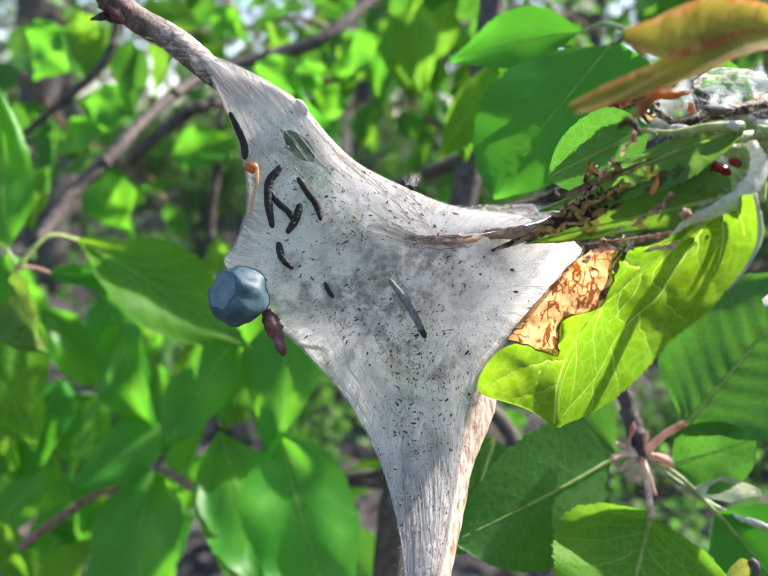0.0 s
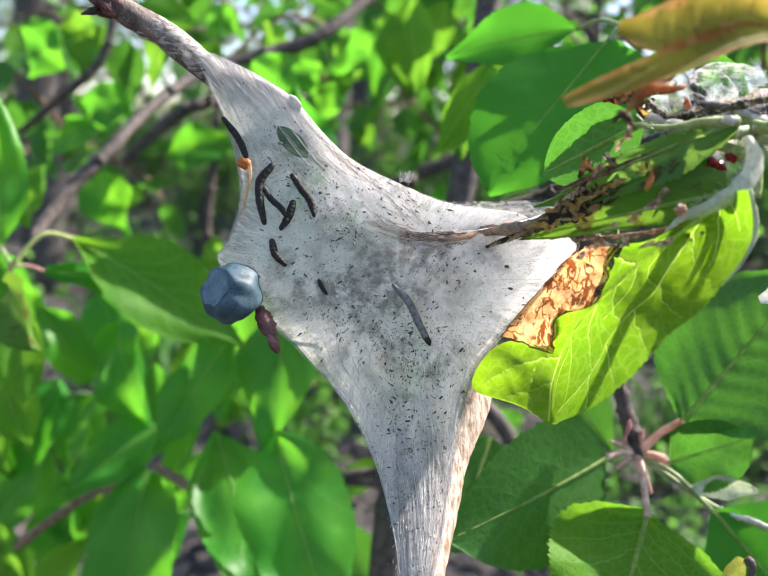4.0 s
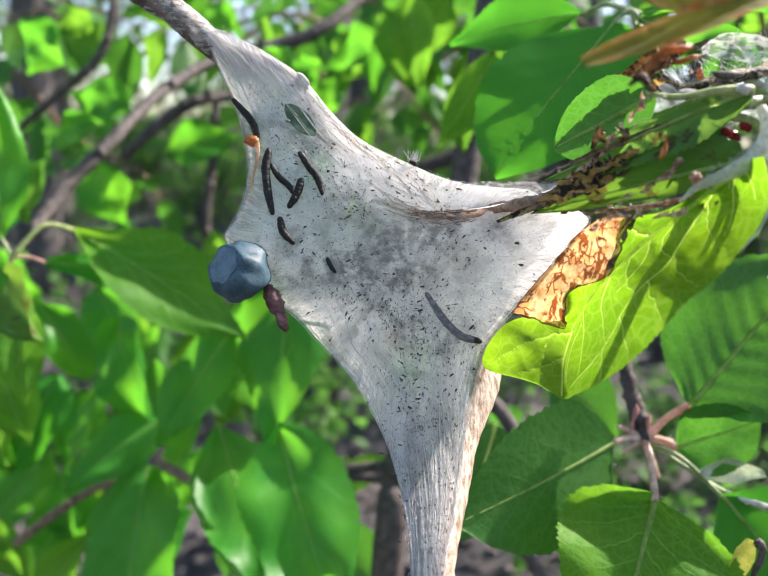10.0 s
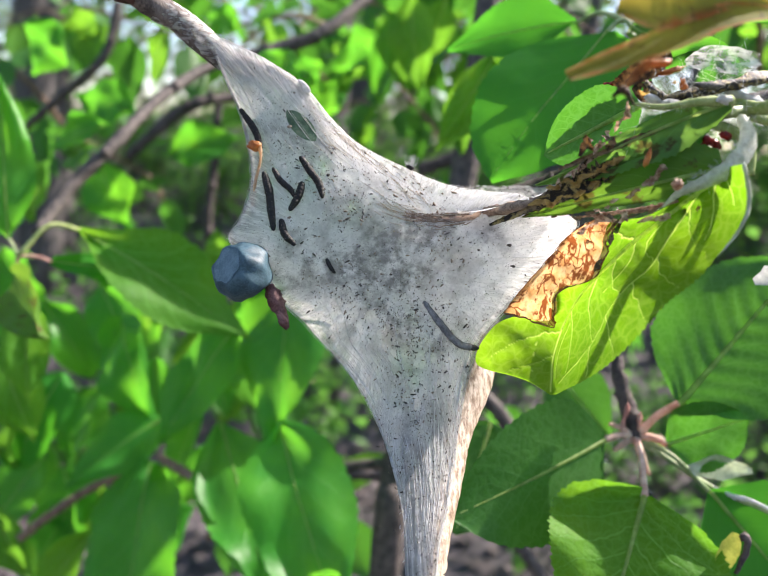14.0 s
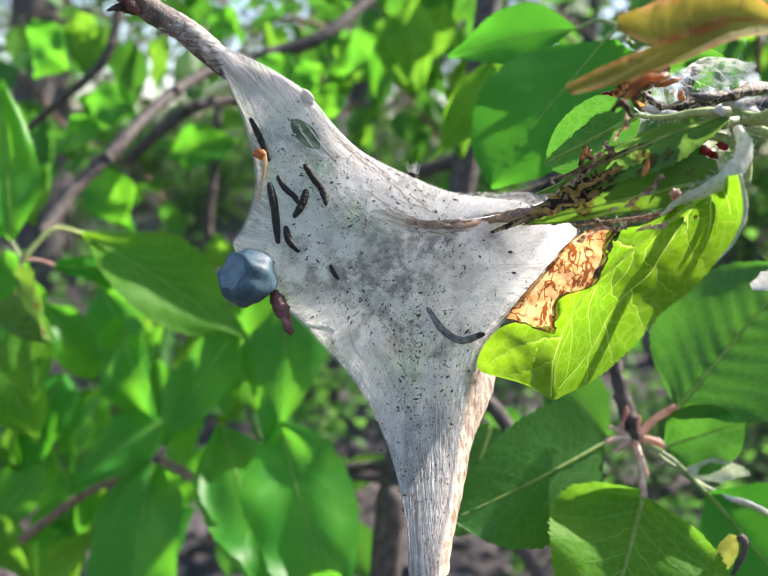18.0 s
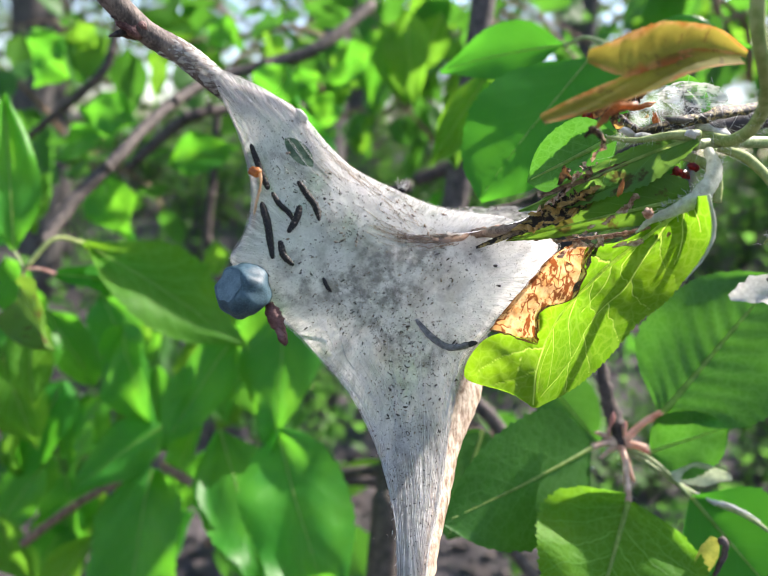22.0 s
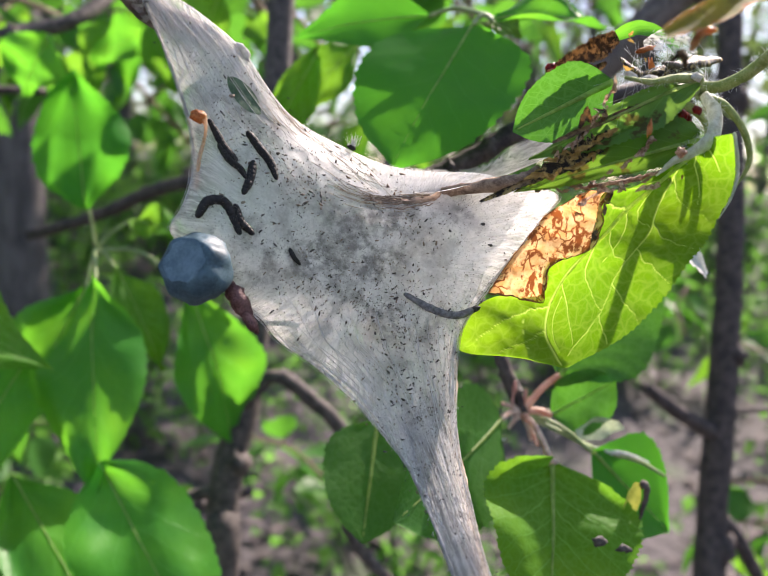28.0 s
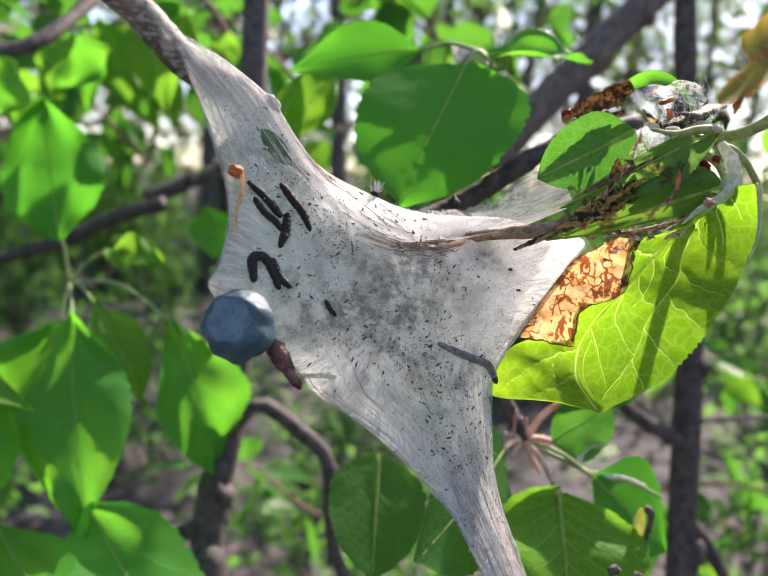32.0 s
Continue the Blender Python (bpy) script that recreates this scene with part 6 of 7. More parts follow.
# ---- leaves and twigs beside the nest ----
def lower_cluster():
    hub = (0.0859, 0.1977, 1.2105)
    ob = thing("spur_twig", (0.0797, 0.2060, 1.2300), "dark knobbly spur twig with a pink leaf rosette", "twig", "twigs")
    bm = bmesh.new()
    tube(bm, ((0.0768, 0.2238, 1.2518), (0.0800, 0.2137, 1.2376), (0.0816, 0.2050, 1.2255), (0.0843, 0.1999, 1.2161), (0.0863, 0.1966, 1.2102)), (0.0017, 0.0018, 0.0022, 0.0027, 0.0016), 9, 40, 0.6, seed=4)
    part("wood", bm, BARK_DARK, ob)
    for k, q in enumerate(((0.0820, 0.1979, 1.2187), (0.0862, 0.1973, 1.2160), (0.0812, 0.1970, 1.2138))):
        bm = bmesh.new()
        q = Vector(q)
        tube(bm, (q + Vector((0, 0, 0.003)), q, q + Vector((0.0012 * (k - 1), -0.001, -0.004))), (0.0003, 0.0013, 0.0010, 0.0002), 7, 12, 0.4, 0.6, k)
        part("bud_scale", bm, STALK_RED, ob, "pinkish bud scale")
    # short stalks whose leaves are gone, and swollen scales at their feet
    for k, (way, length) in enumerate((((-0.95, -0.15, 0.45), 0.0105), ((-0.80, -0.4, -0.35), 0.0090), ((0.35, -0.5, -0.9), 0.0120), ((0.10, -0.6, -0.85), 0.0095), ((0.85, -0.3, 0.15), 0.0080))):
        way = Vector(way).normalized() * length
        bm = bmesh.new()
        tube(bm, (hub, Vector(hub) + way * 0.45 + Vector((0, 0, 0.0006)), Vector(hub) + way), (0.0013, 0.0010, 0.0006), 8, 14, 0.25, 0.8, k + 20)
        part("leaf_stalk", bm, STALK_ROSE, ob, "short cream and pink stalk")
        bm = bmesh.new()
        tube(bm, (Vector(hub) + Vector((0, 0.0005, 0.0022)), Vector(hub) + way * 0.12, Vector(hub) + way * 0.36), (0.0009, 0.0016, 0.0004), 8, 12, 0.35, 0.7, k + 40)
        part("bud_scale", bm, STALK_RED, ob, "pinkish bud scale")
    rng = random.Random(31)
    for q in ((0.0749, 0.1939, 1.2107), (0.0809, 0.1738, 1.2030), (0.0971, 0.1892, 1.2054), (0.0948, 0.1919, 1.2129)):
        down(rng, (hub, Vector(hub).lerp(Vector(q), 0.5), q), 0.0008, 70, 0.0016, ob)
    crumbs(rng, ((0.0726, 0.1941, 1.2137), (0.0714, 0.1922, 1.2071), (0.0761, 0.1914, 1.2038)), 6, 0.0016, FLUFF, "fluff", ob, "white silky fluff")
    leaf((0.0749, 0.1939, 1.2107), (0.0254, 0.1657, 1.1972), 0.0195, (0.1, -0.9, 0.2), hub, "large deep green leaf below the nest", LEAF, STALK_ROSE, stalk=0.0010, fold=0.12, sag=0.03, profile=ROUND, seed=1)
    leaf((0.0809, 0.1738, 1.2030), (0.0645, 0.1477, 1.1740), 0.0235, (-0.2, -0.9, 0.3), hub, "green leaf with a sunlit patch, hanging from the spur", LEAF_FRESH, STALK_ROSE, fold=0.34, wave=0.10, profile=ROUND, seed=2, stalk=0.0010, rib=0.0006, nu=60, nv=9)
    leaf((0.0954, 0.1922, 1.2245), (0.1308, 0.2028, 1.2694), 0.0225, (-0.4, -0.9, 0.1), hub, "broad green leaf with a downy white tip", LEAF, STALK_ROSE, stalk=0.0011, rib=0.0007, wave=0.08, nu=60, nv=9, fold=0.15, profile=ROUND, seed=5)
    leaf((0.0934, 0.1916, 1.2114), (0.1137, 0.1865, 1.2234), 0.0105, (-0.1, -1, 0.25), hub, "small curled leaf with a silvery underside", LEAF, STALK_ROSE, stalk=0.0010, fold=0.35, wave=0.1, profile=ROUND, seed=6)
    leaf((0.1040, 0.1831, 1.2011), (0.1300, 0.1710, 1.1752), 0.019, (-0.1, -0.7, 0.5), hub, "shaded green leaf low on the spur", LEAF_DEEP, STALK, fold=0.2, seed=8)
    leaf((0.0807, 0.2804, 1.2048), (0.1046, 0.2648, 1.1815), 0.014, (0, -1, 0.2), None, "shaded green leaf behind the spur", LEAF, fold=0.2, seed=9)
    leaf((0.0452, 0.2228, 1.2020), (0.0329, 0.2008, 1.1710), 0.0165, (-0.2, -0.9, 0.3), None, "green leaf with a sunlit corner behind the nest", LEAF, fold=0.12, profile=ROUND, seed=10)
    flap = thing("leaf_flap", (0.1066, 0.1839, 1.2103), "silvery downy leaf underside, curled over", "leaf flap")
    bm = bmesh.new()
    blade(bm, (0.0971, 0.1842, 1.2083), (0.1150, 0.1819, 1.2090), (0.1, -1, -0.3), 0.0042, ROUND, fold=0.35, wave=0.2, sag=-0.08, nu=22, nv=5, seed=4)
    part("blade", bm, LEAF_FELT, flap)
    tip = thing("downy_leaf_tip", (0.1038, 0.1627, 1.2685), "white downy leaf tip with a dark bud", "leaf tip")
    part("blade", strip(bmesh.new(), ((0.0960, 0.1656, 1.2676), (0.1016, 0.1626, 1.2706), (0.1072, 0.1589, 1.2693), (0.1146, 0.1578, 1.2625)), (0.001, 0.0045, 0.0058, 0.0015), ((0, -0.8, 0.6), (0.2, -0.8, 0.5)), 0.5, 0.3, 20, 7, 5), FLUFF, tip)
    bm = bmesh.new()
    blob(bm, (0.1048, 0.1574, 1.2752), (0.0045, 0.003, 0.002), Euler((0, -0.4, 0)).to_matrix(), 9, 6, 0.8, 3)
    part("bud", bm, BARK_DARK, tip, "dark withered bud")
    bm = bmesh.new()
    tube(bm, ((0.1082, 0.1569, 1.2769), (0.1091, 0.1558, 1.2835), (0.1105, 0.1543, 1.2886), (0.1090, 0.1518, 1.3009)), (0.0012, 0.0008, 0.0009, 0.0010), 7, 14, 0.3)
    part("stalk", bm, STALK, tip)
    stem = thing("webbed_stalk", (0.0920, 0.1935, 1.2104), "long leaf stalk edged with white silk hairs", "leaf stalk")
    bm = bmesh.new()
    tube(bm, (hub, (0.0971, 0.1892, 1.2054), (0.1075, 0.1840, 1.2008), (0.1198, 0.1790, 1.1980), (0.1287, 0.1748, 1.1933)), (0.0008, 0.0008, 0.0008, 0.0008, 0.0005), 8, 22, 0.2)
    part("stalk", bm, STALK, stem)
    part("fringe", tube(bmesh.new(), ((0.1056, 0.1838, 1.2024), (0.1109, 0.1818, 1.2006), (0.1171, 0.1795, 1.2000), (0.1233, 0.1768, 1.1976)), (0.0002, 0.0008, 0.0006, 0.0002), 6, 24, 1.0, seed=5), FLUFF, stem, "white silk fringe")
    scrap = thing("leaf_scrap", (0.0983, 0.1584, 1.1969), "yellowed leaf scrap hanging by a dark stalk", "leaf scrap")
    part("blade", strip(bmesh.new(), ((0.0996, 0.1587, 1.2019), (0.0983, 0.1586, 1.1976), (0.0972, 0.1583, 1.1933), (0.0963, 0.1581, 1.1897)), (0.0015, 0.0033, 0.0028, 0.0004), ((0, -1, 0), (0, -1, 0)), 0.5, 0.2, 14, 5, 2), SPENT, scrap)
    bm = bmesh.new()
    tube(bm, ((0.1009, 0.1581, 1.2020), (0.1024, 0.1570, 1.1993), (0.1002, 0.1566, 1.1914)), (0.0012, 0.0010, 0.0005), 6, 12, 0.6)
    part("stalk", bm, BARK_DARK, scrap)
    for q in ((0.0766, 0.1467, 1.1938), (0.0817, 0.1431, 1.1928)):
        mite = thing("frass_clump", q, "black frass clump on a leaf", "frass clump")
        bm = bmesh.new()
        blob(bm, q, (0.0024, 0.001, 0.0012), Euler((0, 0.3, 0)).to_matrix(), 8, 6, 0.9, q[0] * 900)
        part("crumb", bm, FRASS, mite)


def soft_leaf(base, tip, half, face, joint=None, label="green apple leaf", material=None, stem=None, **shape):
    """A leaf further off: cupped and wavy, its midrib hardly paler than the blade."""
    shape.setdefault("sag", 0.05)
    shape.setdefault("wave", 0.30)
    return leaf(base, tip, half, face, joint, label, material, stem, rib=0.0003, ribbing=RIB, **shape)


def back_leaves():
    node = (0.0714, 0.2199, 1.3378)
    soft_leaf((0.0667, 0.2183, 1.3336), (0.0316, 0.1961, 1.2869), 0.0255, (-0.7, -0.7, 0.1), node, "large deep green leaf half in sun behind the nest", LEAF_DEEP, profile=ROUND, fold=0.08, wave=0.05, sag=0.02, seed=3)
    soft_leaf((0.0630, 0.2423, 1.3398), (0.0216, 0.2577, 1.3295), 0.0125, (-0.1, -0.8, 0.5), node, "deep green leaf above the nest", LEAF_DEEP, fold=0.2, wave=0.06, seed=4)
    soft_leaf((0.0747, 0.2190, 1.3366), (0.1160, 0.2129, 1.3402), 0.0085, (0.1, -0.6, 0.8), node, "pale green pointed leaf catching the light", LEAF_BACK, fold=0.3, seed=5)
    soft_leaf((0.0735, 0.2172, 1.3353), (0.0798, 0.2104, 1.3301), 0.0055, (0, -0.9, 0.3), node, "small chewed leaf with brown holes", LEAF_EATEN, fold=0.3, seed=6)
    soft_leaf((0.0678, 0.3205, 1.3423), (0.0368, 0.3176, 1.3079), 0.0105, (0.2, -0.8, 0.5), None, "bright young leaf behind the nest", LEAF_FRESH, fold=0.3, profile=LONG, seed=7)
    soft_leaf((0.0483, 0.3132, 1.3389), (0.0244, 0.3144, 1.2933), 0.010, (0.4, -0.7, 0.5), None, "bright young leaf behind the nest", LEAF_FRESH, fold=0.3, profile=LONG, seed=27)
    # the cluster beside the stub
    hub = (-0.0386, 0.3828, 1.2394)
    soft_leaf((-0.0416, 0.3787, 1.2587), (-0.0483, 0.3990, 1.3257), 0.0245, (-0.4, -0.85, 0.15), hub, "broad leaf with one half sunlit", LEAF_DEEP, STALK, fold=0.22, seed=8)
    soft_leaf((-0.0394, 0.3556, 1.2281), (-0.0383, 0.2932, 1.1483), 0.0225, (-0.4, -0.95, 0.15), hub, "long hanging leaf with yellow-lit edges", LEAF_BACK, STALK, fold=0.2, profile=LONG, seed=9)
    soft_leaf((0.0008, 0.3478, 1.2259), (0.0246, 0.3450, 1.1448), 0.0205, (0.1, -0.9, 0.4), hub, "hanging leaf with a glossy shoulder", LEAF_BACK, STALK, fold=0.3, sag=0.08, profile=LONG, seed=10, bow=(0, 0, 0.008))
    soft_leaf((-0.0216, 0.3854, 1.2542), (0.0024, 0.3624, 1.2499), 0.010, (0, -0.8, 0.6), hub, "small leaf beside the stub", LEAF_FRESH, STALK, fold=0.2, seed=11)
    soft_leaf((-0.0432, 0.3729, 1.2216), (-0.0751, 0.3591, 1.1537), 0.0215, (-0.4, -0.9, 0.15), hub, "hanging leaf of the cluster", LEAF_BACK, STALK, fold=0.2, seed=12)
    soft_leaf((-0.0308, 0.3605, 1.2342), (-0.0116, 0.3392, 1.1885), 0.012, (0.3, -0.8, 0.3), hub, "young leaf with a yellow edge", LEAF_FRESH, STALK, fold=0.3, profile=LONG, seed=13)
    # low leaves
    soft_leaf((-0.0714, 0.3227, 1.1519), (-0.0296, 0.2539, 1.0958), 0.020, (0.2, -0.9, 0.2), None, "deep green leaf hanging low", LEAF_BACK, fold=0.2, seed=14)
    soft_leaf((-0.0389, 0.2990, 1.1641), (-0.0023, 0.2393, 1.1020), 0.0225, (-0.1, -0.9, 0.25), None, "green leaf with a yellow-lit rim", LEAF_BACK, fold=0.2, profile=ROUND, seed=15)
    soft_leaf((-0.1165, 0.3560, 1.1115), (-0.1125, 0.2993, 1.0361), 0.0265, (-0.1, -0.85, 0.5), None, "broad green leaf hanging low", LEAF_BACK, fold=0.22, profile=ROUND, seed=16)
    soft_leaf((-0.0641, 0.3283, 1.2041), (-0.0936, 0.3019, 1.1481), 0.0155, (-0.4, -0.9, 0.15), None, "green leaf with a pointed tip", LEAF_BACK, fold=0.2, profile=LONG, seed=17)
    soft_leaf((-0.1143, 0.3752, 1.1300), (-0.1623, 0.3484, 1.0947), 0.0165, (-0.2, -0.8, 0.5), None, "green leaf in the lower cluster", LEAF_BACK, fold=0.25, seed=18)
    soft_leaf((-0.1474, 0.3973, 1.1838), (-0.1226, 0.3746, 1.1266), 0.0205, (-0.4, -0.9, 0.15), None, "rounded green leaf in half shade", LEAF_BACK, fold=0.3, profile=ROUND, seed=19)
    soft_leaf((-0.1843, 0.3999, 1.1437), (-0.2000, 0.3693, 1.0934), 0.0195, (-0.1, -0.9, 0.3), None, "shaded green leaf among low twigs", LEAF_DEEP, fold=0.3, profile=ROUND, seed=20)
    # the pink-hearted cluster
    hub = (-0.1559, 0.2957, 1.2349)
    soft_leaf((-0.1356, 0.3130, 1.2460), (-0.0568, 0.3166, 1.1979), 0.0205, (0.1, -0.75, 0.65), hub, "long bright leaf on an arching pale stalk", LEAF_FRESH, STALK_PALE, fold=0.25, profile=LONG, seed=21, bow=(0, 0, 0.008), stalk=0.001)
    soft_leaf((-0.1433, 0.3002, 1.2328), (-0.1046, 0.3273, 1.2201), 0.009, (0, -0.6, 0.8), hub, "narrow deep green leaf", LEAF_DEEP, STALK_RED, fold=0.25, profile=LONG, seed=22)
    soft_leaf((-0.1554, 0.2940, 1.2266), (-0.1256, 0.2592, 1.2098), 0.0115, (-0.3, -0.8, 0.3), hub, "leaf with a curled brown rim", LEAF_EATEN, STALK_RED, fold=0.4, profile=ROUND, seed=23)
    soft_leaf((-0.1608, 0.2975, 1.2429), (-0.1698, 0.3124, 1.3133), 0.0125, (0.4, -0.8, 0.2), hub, "pale green leaf on a stalk", LEAF_BACK, STALK, fold=0.3, seed=24)
    soft_leaf((-0.1657, 0.3216, 1.2111), (-0.1610, 0.3106, 1.1585), 0.011, (0.2, -0.9, 0.2), None, "bright hanging leaf among twigs", LEAF_FRESH, fold=0.3, seed=25)
    # upper leaves
    for k, (a, b, w, mat, words) in enumerate((
            ((-0.2214, 0.4390, 1.2296), (-0.2158, 0.4559, 1.2681), .014, 1, "bright upright leaf"), ((-0.1791, 0.5147, 1.3026), (-0.2270, 0.5283, 1.3139), .019, 0, "rounded green leaf"), ((-0.1918, 0.4928, 1.2941), (-0.2361, 0.4993, 1.2743), .013, 0, "green leaf"),
            ((-0.1888, 0.4675, 1.2713), (-0.1660, 0.4665, 1.2237), .018, 0, "green leaf in half shade"), ((-0.1811, 0.5904, 1.2736), (-0.1186, 0.6045, 1.2902), .018, 0, "flat green leaf"), ((-0.1619, 0.5269, 1.3630), (-0.1691, 0.5275, 1.3162), .011, 1, "bright narrow leaf"),
            ((-0.2644, 0.5820, 1.3716), (-0.2867, 0.5848, 1.3290), .022, 0, "green leaf"), ((-0.0042, 0.5828, 1.4012), (0.0224, 0.5794, 1.3341), .018, 1, "bright yellow-green hanging leaf"), ((-0.0194, 0.5910, 1.3904), (-0.0361, 0.5910, 1.3336), .017, 1, "bright yellow-green hanging leaf"),
            ((-0.0001, 0.6032, 1.4015), (0.0356, 0.6066, 1.3656), .017, 1, "bright young leaf"), ((-0.0122, 0.6130, 1.3985), (-0.0080, 0.6115, 1.3350), .013, 0, "green hanging leaf"), ((-0.0810, 0.6486, 1.3665), (-0.0623, 0.6541, 1.3341), .021, 0, "green leaf"),
            ((-0.1574, 0.6360, 1.3962), (-0.1334, 0.6450, 1.3831), .016, 0, "green leaf"), ((0.0393, 0.3701, 1.3167), (0.0431, 0.3722, 1.2918), .0065, 1, "bright narrow leaf"), ((-0.1019, 0.4946, 1.2139), (-0.1287, 0.5032, 1.2035), .014, 1, "bright young leaf"),
            ((-0.2636, 0.5029, 1.2375), (-0.2886, 0.5071, 1.2066), .02, 2, "deep green leaf"), ((-0.0387, 0.6230, 1.3460), (-0.0545, 0.6285, 1.3119), .014, 0, "green leaf"), ((-0.2724, 0.6375, 1.3924), (-0.2588, 0.6449, 1.3701), .018, 1, "bright young leaf"))):
        soft_leaf(a, b, w, (-0.3 + 0.35 * math.sin(k * 2.1), -0.85, 0.25), None, words + " among the branches", (LEAF_BACK, LEAF_FRESH, LEAF_DEEP)[mat], fold=0.28, seed=30 + k, nu=24, nv=4)
    for k, (a, b, w, mat, words) in enumerate((
            ((0.0129, 0.4856, 1.3944), (0.0241, 0.4786, 1.3281), .016, 1, "bright yellow-green hanging leaf"), ((0.0384, 0.4946, 1.3947), (0.0259, 0.5049, 1.3517), .013, 1, "bright young leaf"), ((-0.0058, 0.4916, 1.3667), (-0.0343, 0.5133, 1.3422), .016, 0, "green leaf"),
            ((-0.0592, 0.4490, 1.3477), (-0.0733, 0.4598, 1.3144), .018, 0, "green leaf"), ((0.0424, 0.4503, 1.2756), (0.0494, 0.4509, 1.2426), .014, 0, "small green leaf"), ((0.0831, 0.5355, 1.3724), (0.0706, 0.5586, 1.4016), .012, 1, "bright leaf"))):
        soft_leaf(a, b, w, (-0.3 + 0.35 * math.sin(k * 2.1), -0.85, 0.25), None, words + " among the branches", (LEAF_BACK, LEAF_FRESH, LEAF_DEEP)[mat], fold=0.28, seed=60 + k, nu=24, nv=4)
    # more of the low cluster
    rng = random.Random(77)
    for k in range(26):
        a = Vector(((-0.2372, 0.4464, 1.1654), (-0.1965, 0.4293, 1.1854), (-0.1734, 0.4571, 1.1249), (-0.2376, 0.4664, 1.0652), (-0.1349, 0.4418, 1.1533), (-0.1878, 0.4312, 1.0486), (-0.1009, 0.4031, 1.0694), (-0.2162, 0.4078, 1.0314), (-0.1418, 0.3867, 1.0356), (-0.0951, 0.3994, 1.1499), (-0.1451, 0.4861, 1.1691), (-0.1891, 0.3963, 1.1258), (-0.2764, 0.5185, 1.2134))[k % 13])
        a += Vector((rng.gauss(0, 0.012), rng.gauss(0, 0.02), rng.gauss(0.01, 0.012)))
        d = Vector((rng.uniform(-0.7, 0.7), rng.uniform(-0.5, 0.3), -1)).normalized() * rng.uniform(0.045, 0.065)
        soft_leaf(a, a + d, rng.uniform(0.013, 0.019), (rng.uniform(-0.8, 0.5), -0.8, rng.uniform(-0.1, 0.6)), None, "soft green leaf crowded among others", (LEAF_BACK, LEAF_BACK, LEAF_FRESH)[k % 3], fold=rng.uniform(0.15, 0.5), profile=(OVATE, ROUND, LONG)[k % 3], seed=80 + k, nu=22, nv=4)


def branch(name, pts, radii, label, material, sides=9, rough=0.2, group="branches behind the nest", seed=0, twigs=()):
    ob = thing(name, pts[0], label, "branch", group)
    if name == "sapling":
        foot = Vector(pts[-1])
        pts, radii = (*pts, Vector((foot.x, foot.y, 0.5 * foot.z)), Vector((foot.x, foot.y, -0.05))), (*radii, radii[-1] * 1.15, radii[-1] * 1.3)
    bm = bmesh.new()
    tube(bm, pts, radii, sides, 8 * len(pts), rough, seed=seed)
    part("wood", bm, material, ob)
    path = glide(pts, 60)
    for k in range(1 + 2 * (len(pts) > 3)):
        i = 8 + (13 * k + 7 * seed) % 46
        r = ramp(radii, i / 59)
        bm = bmesh.new()
        blob(bm, path[i] + Vector((0.4 * r, -0.5 * r, 0.3 * r)), (r * 0.8, r * 0.9, r * 1.0), None, 9, 7, 0.6, seed + k)
        part("knot", bm, material, ob)
    for q, r in twigs:
        bm = bmesh.new()
        tube(bm, q, r, 7, 16, rough, seed=seed + 1)
        part("side_twig", bm, material, ob)
    return ob


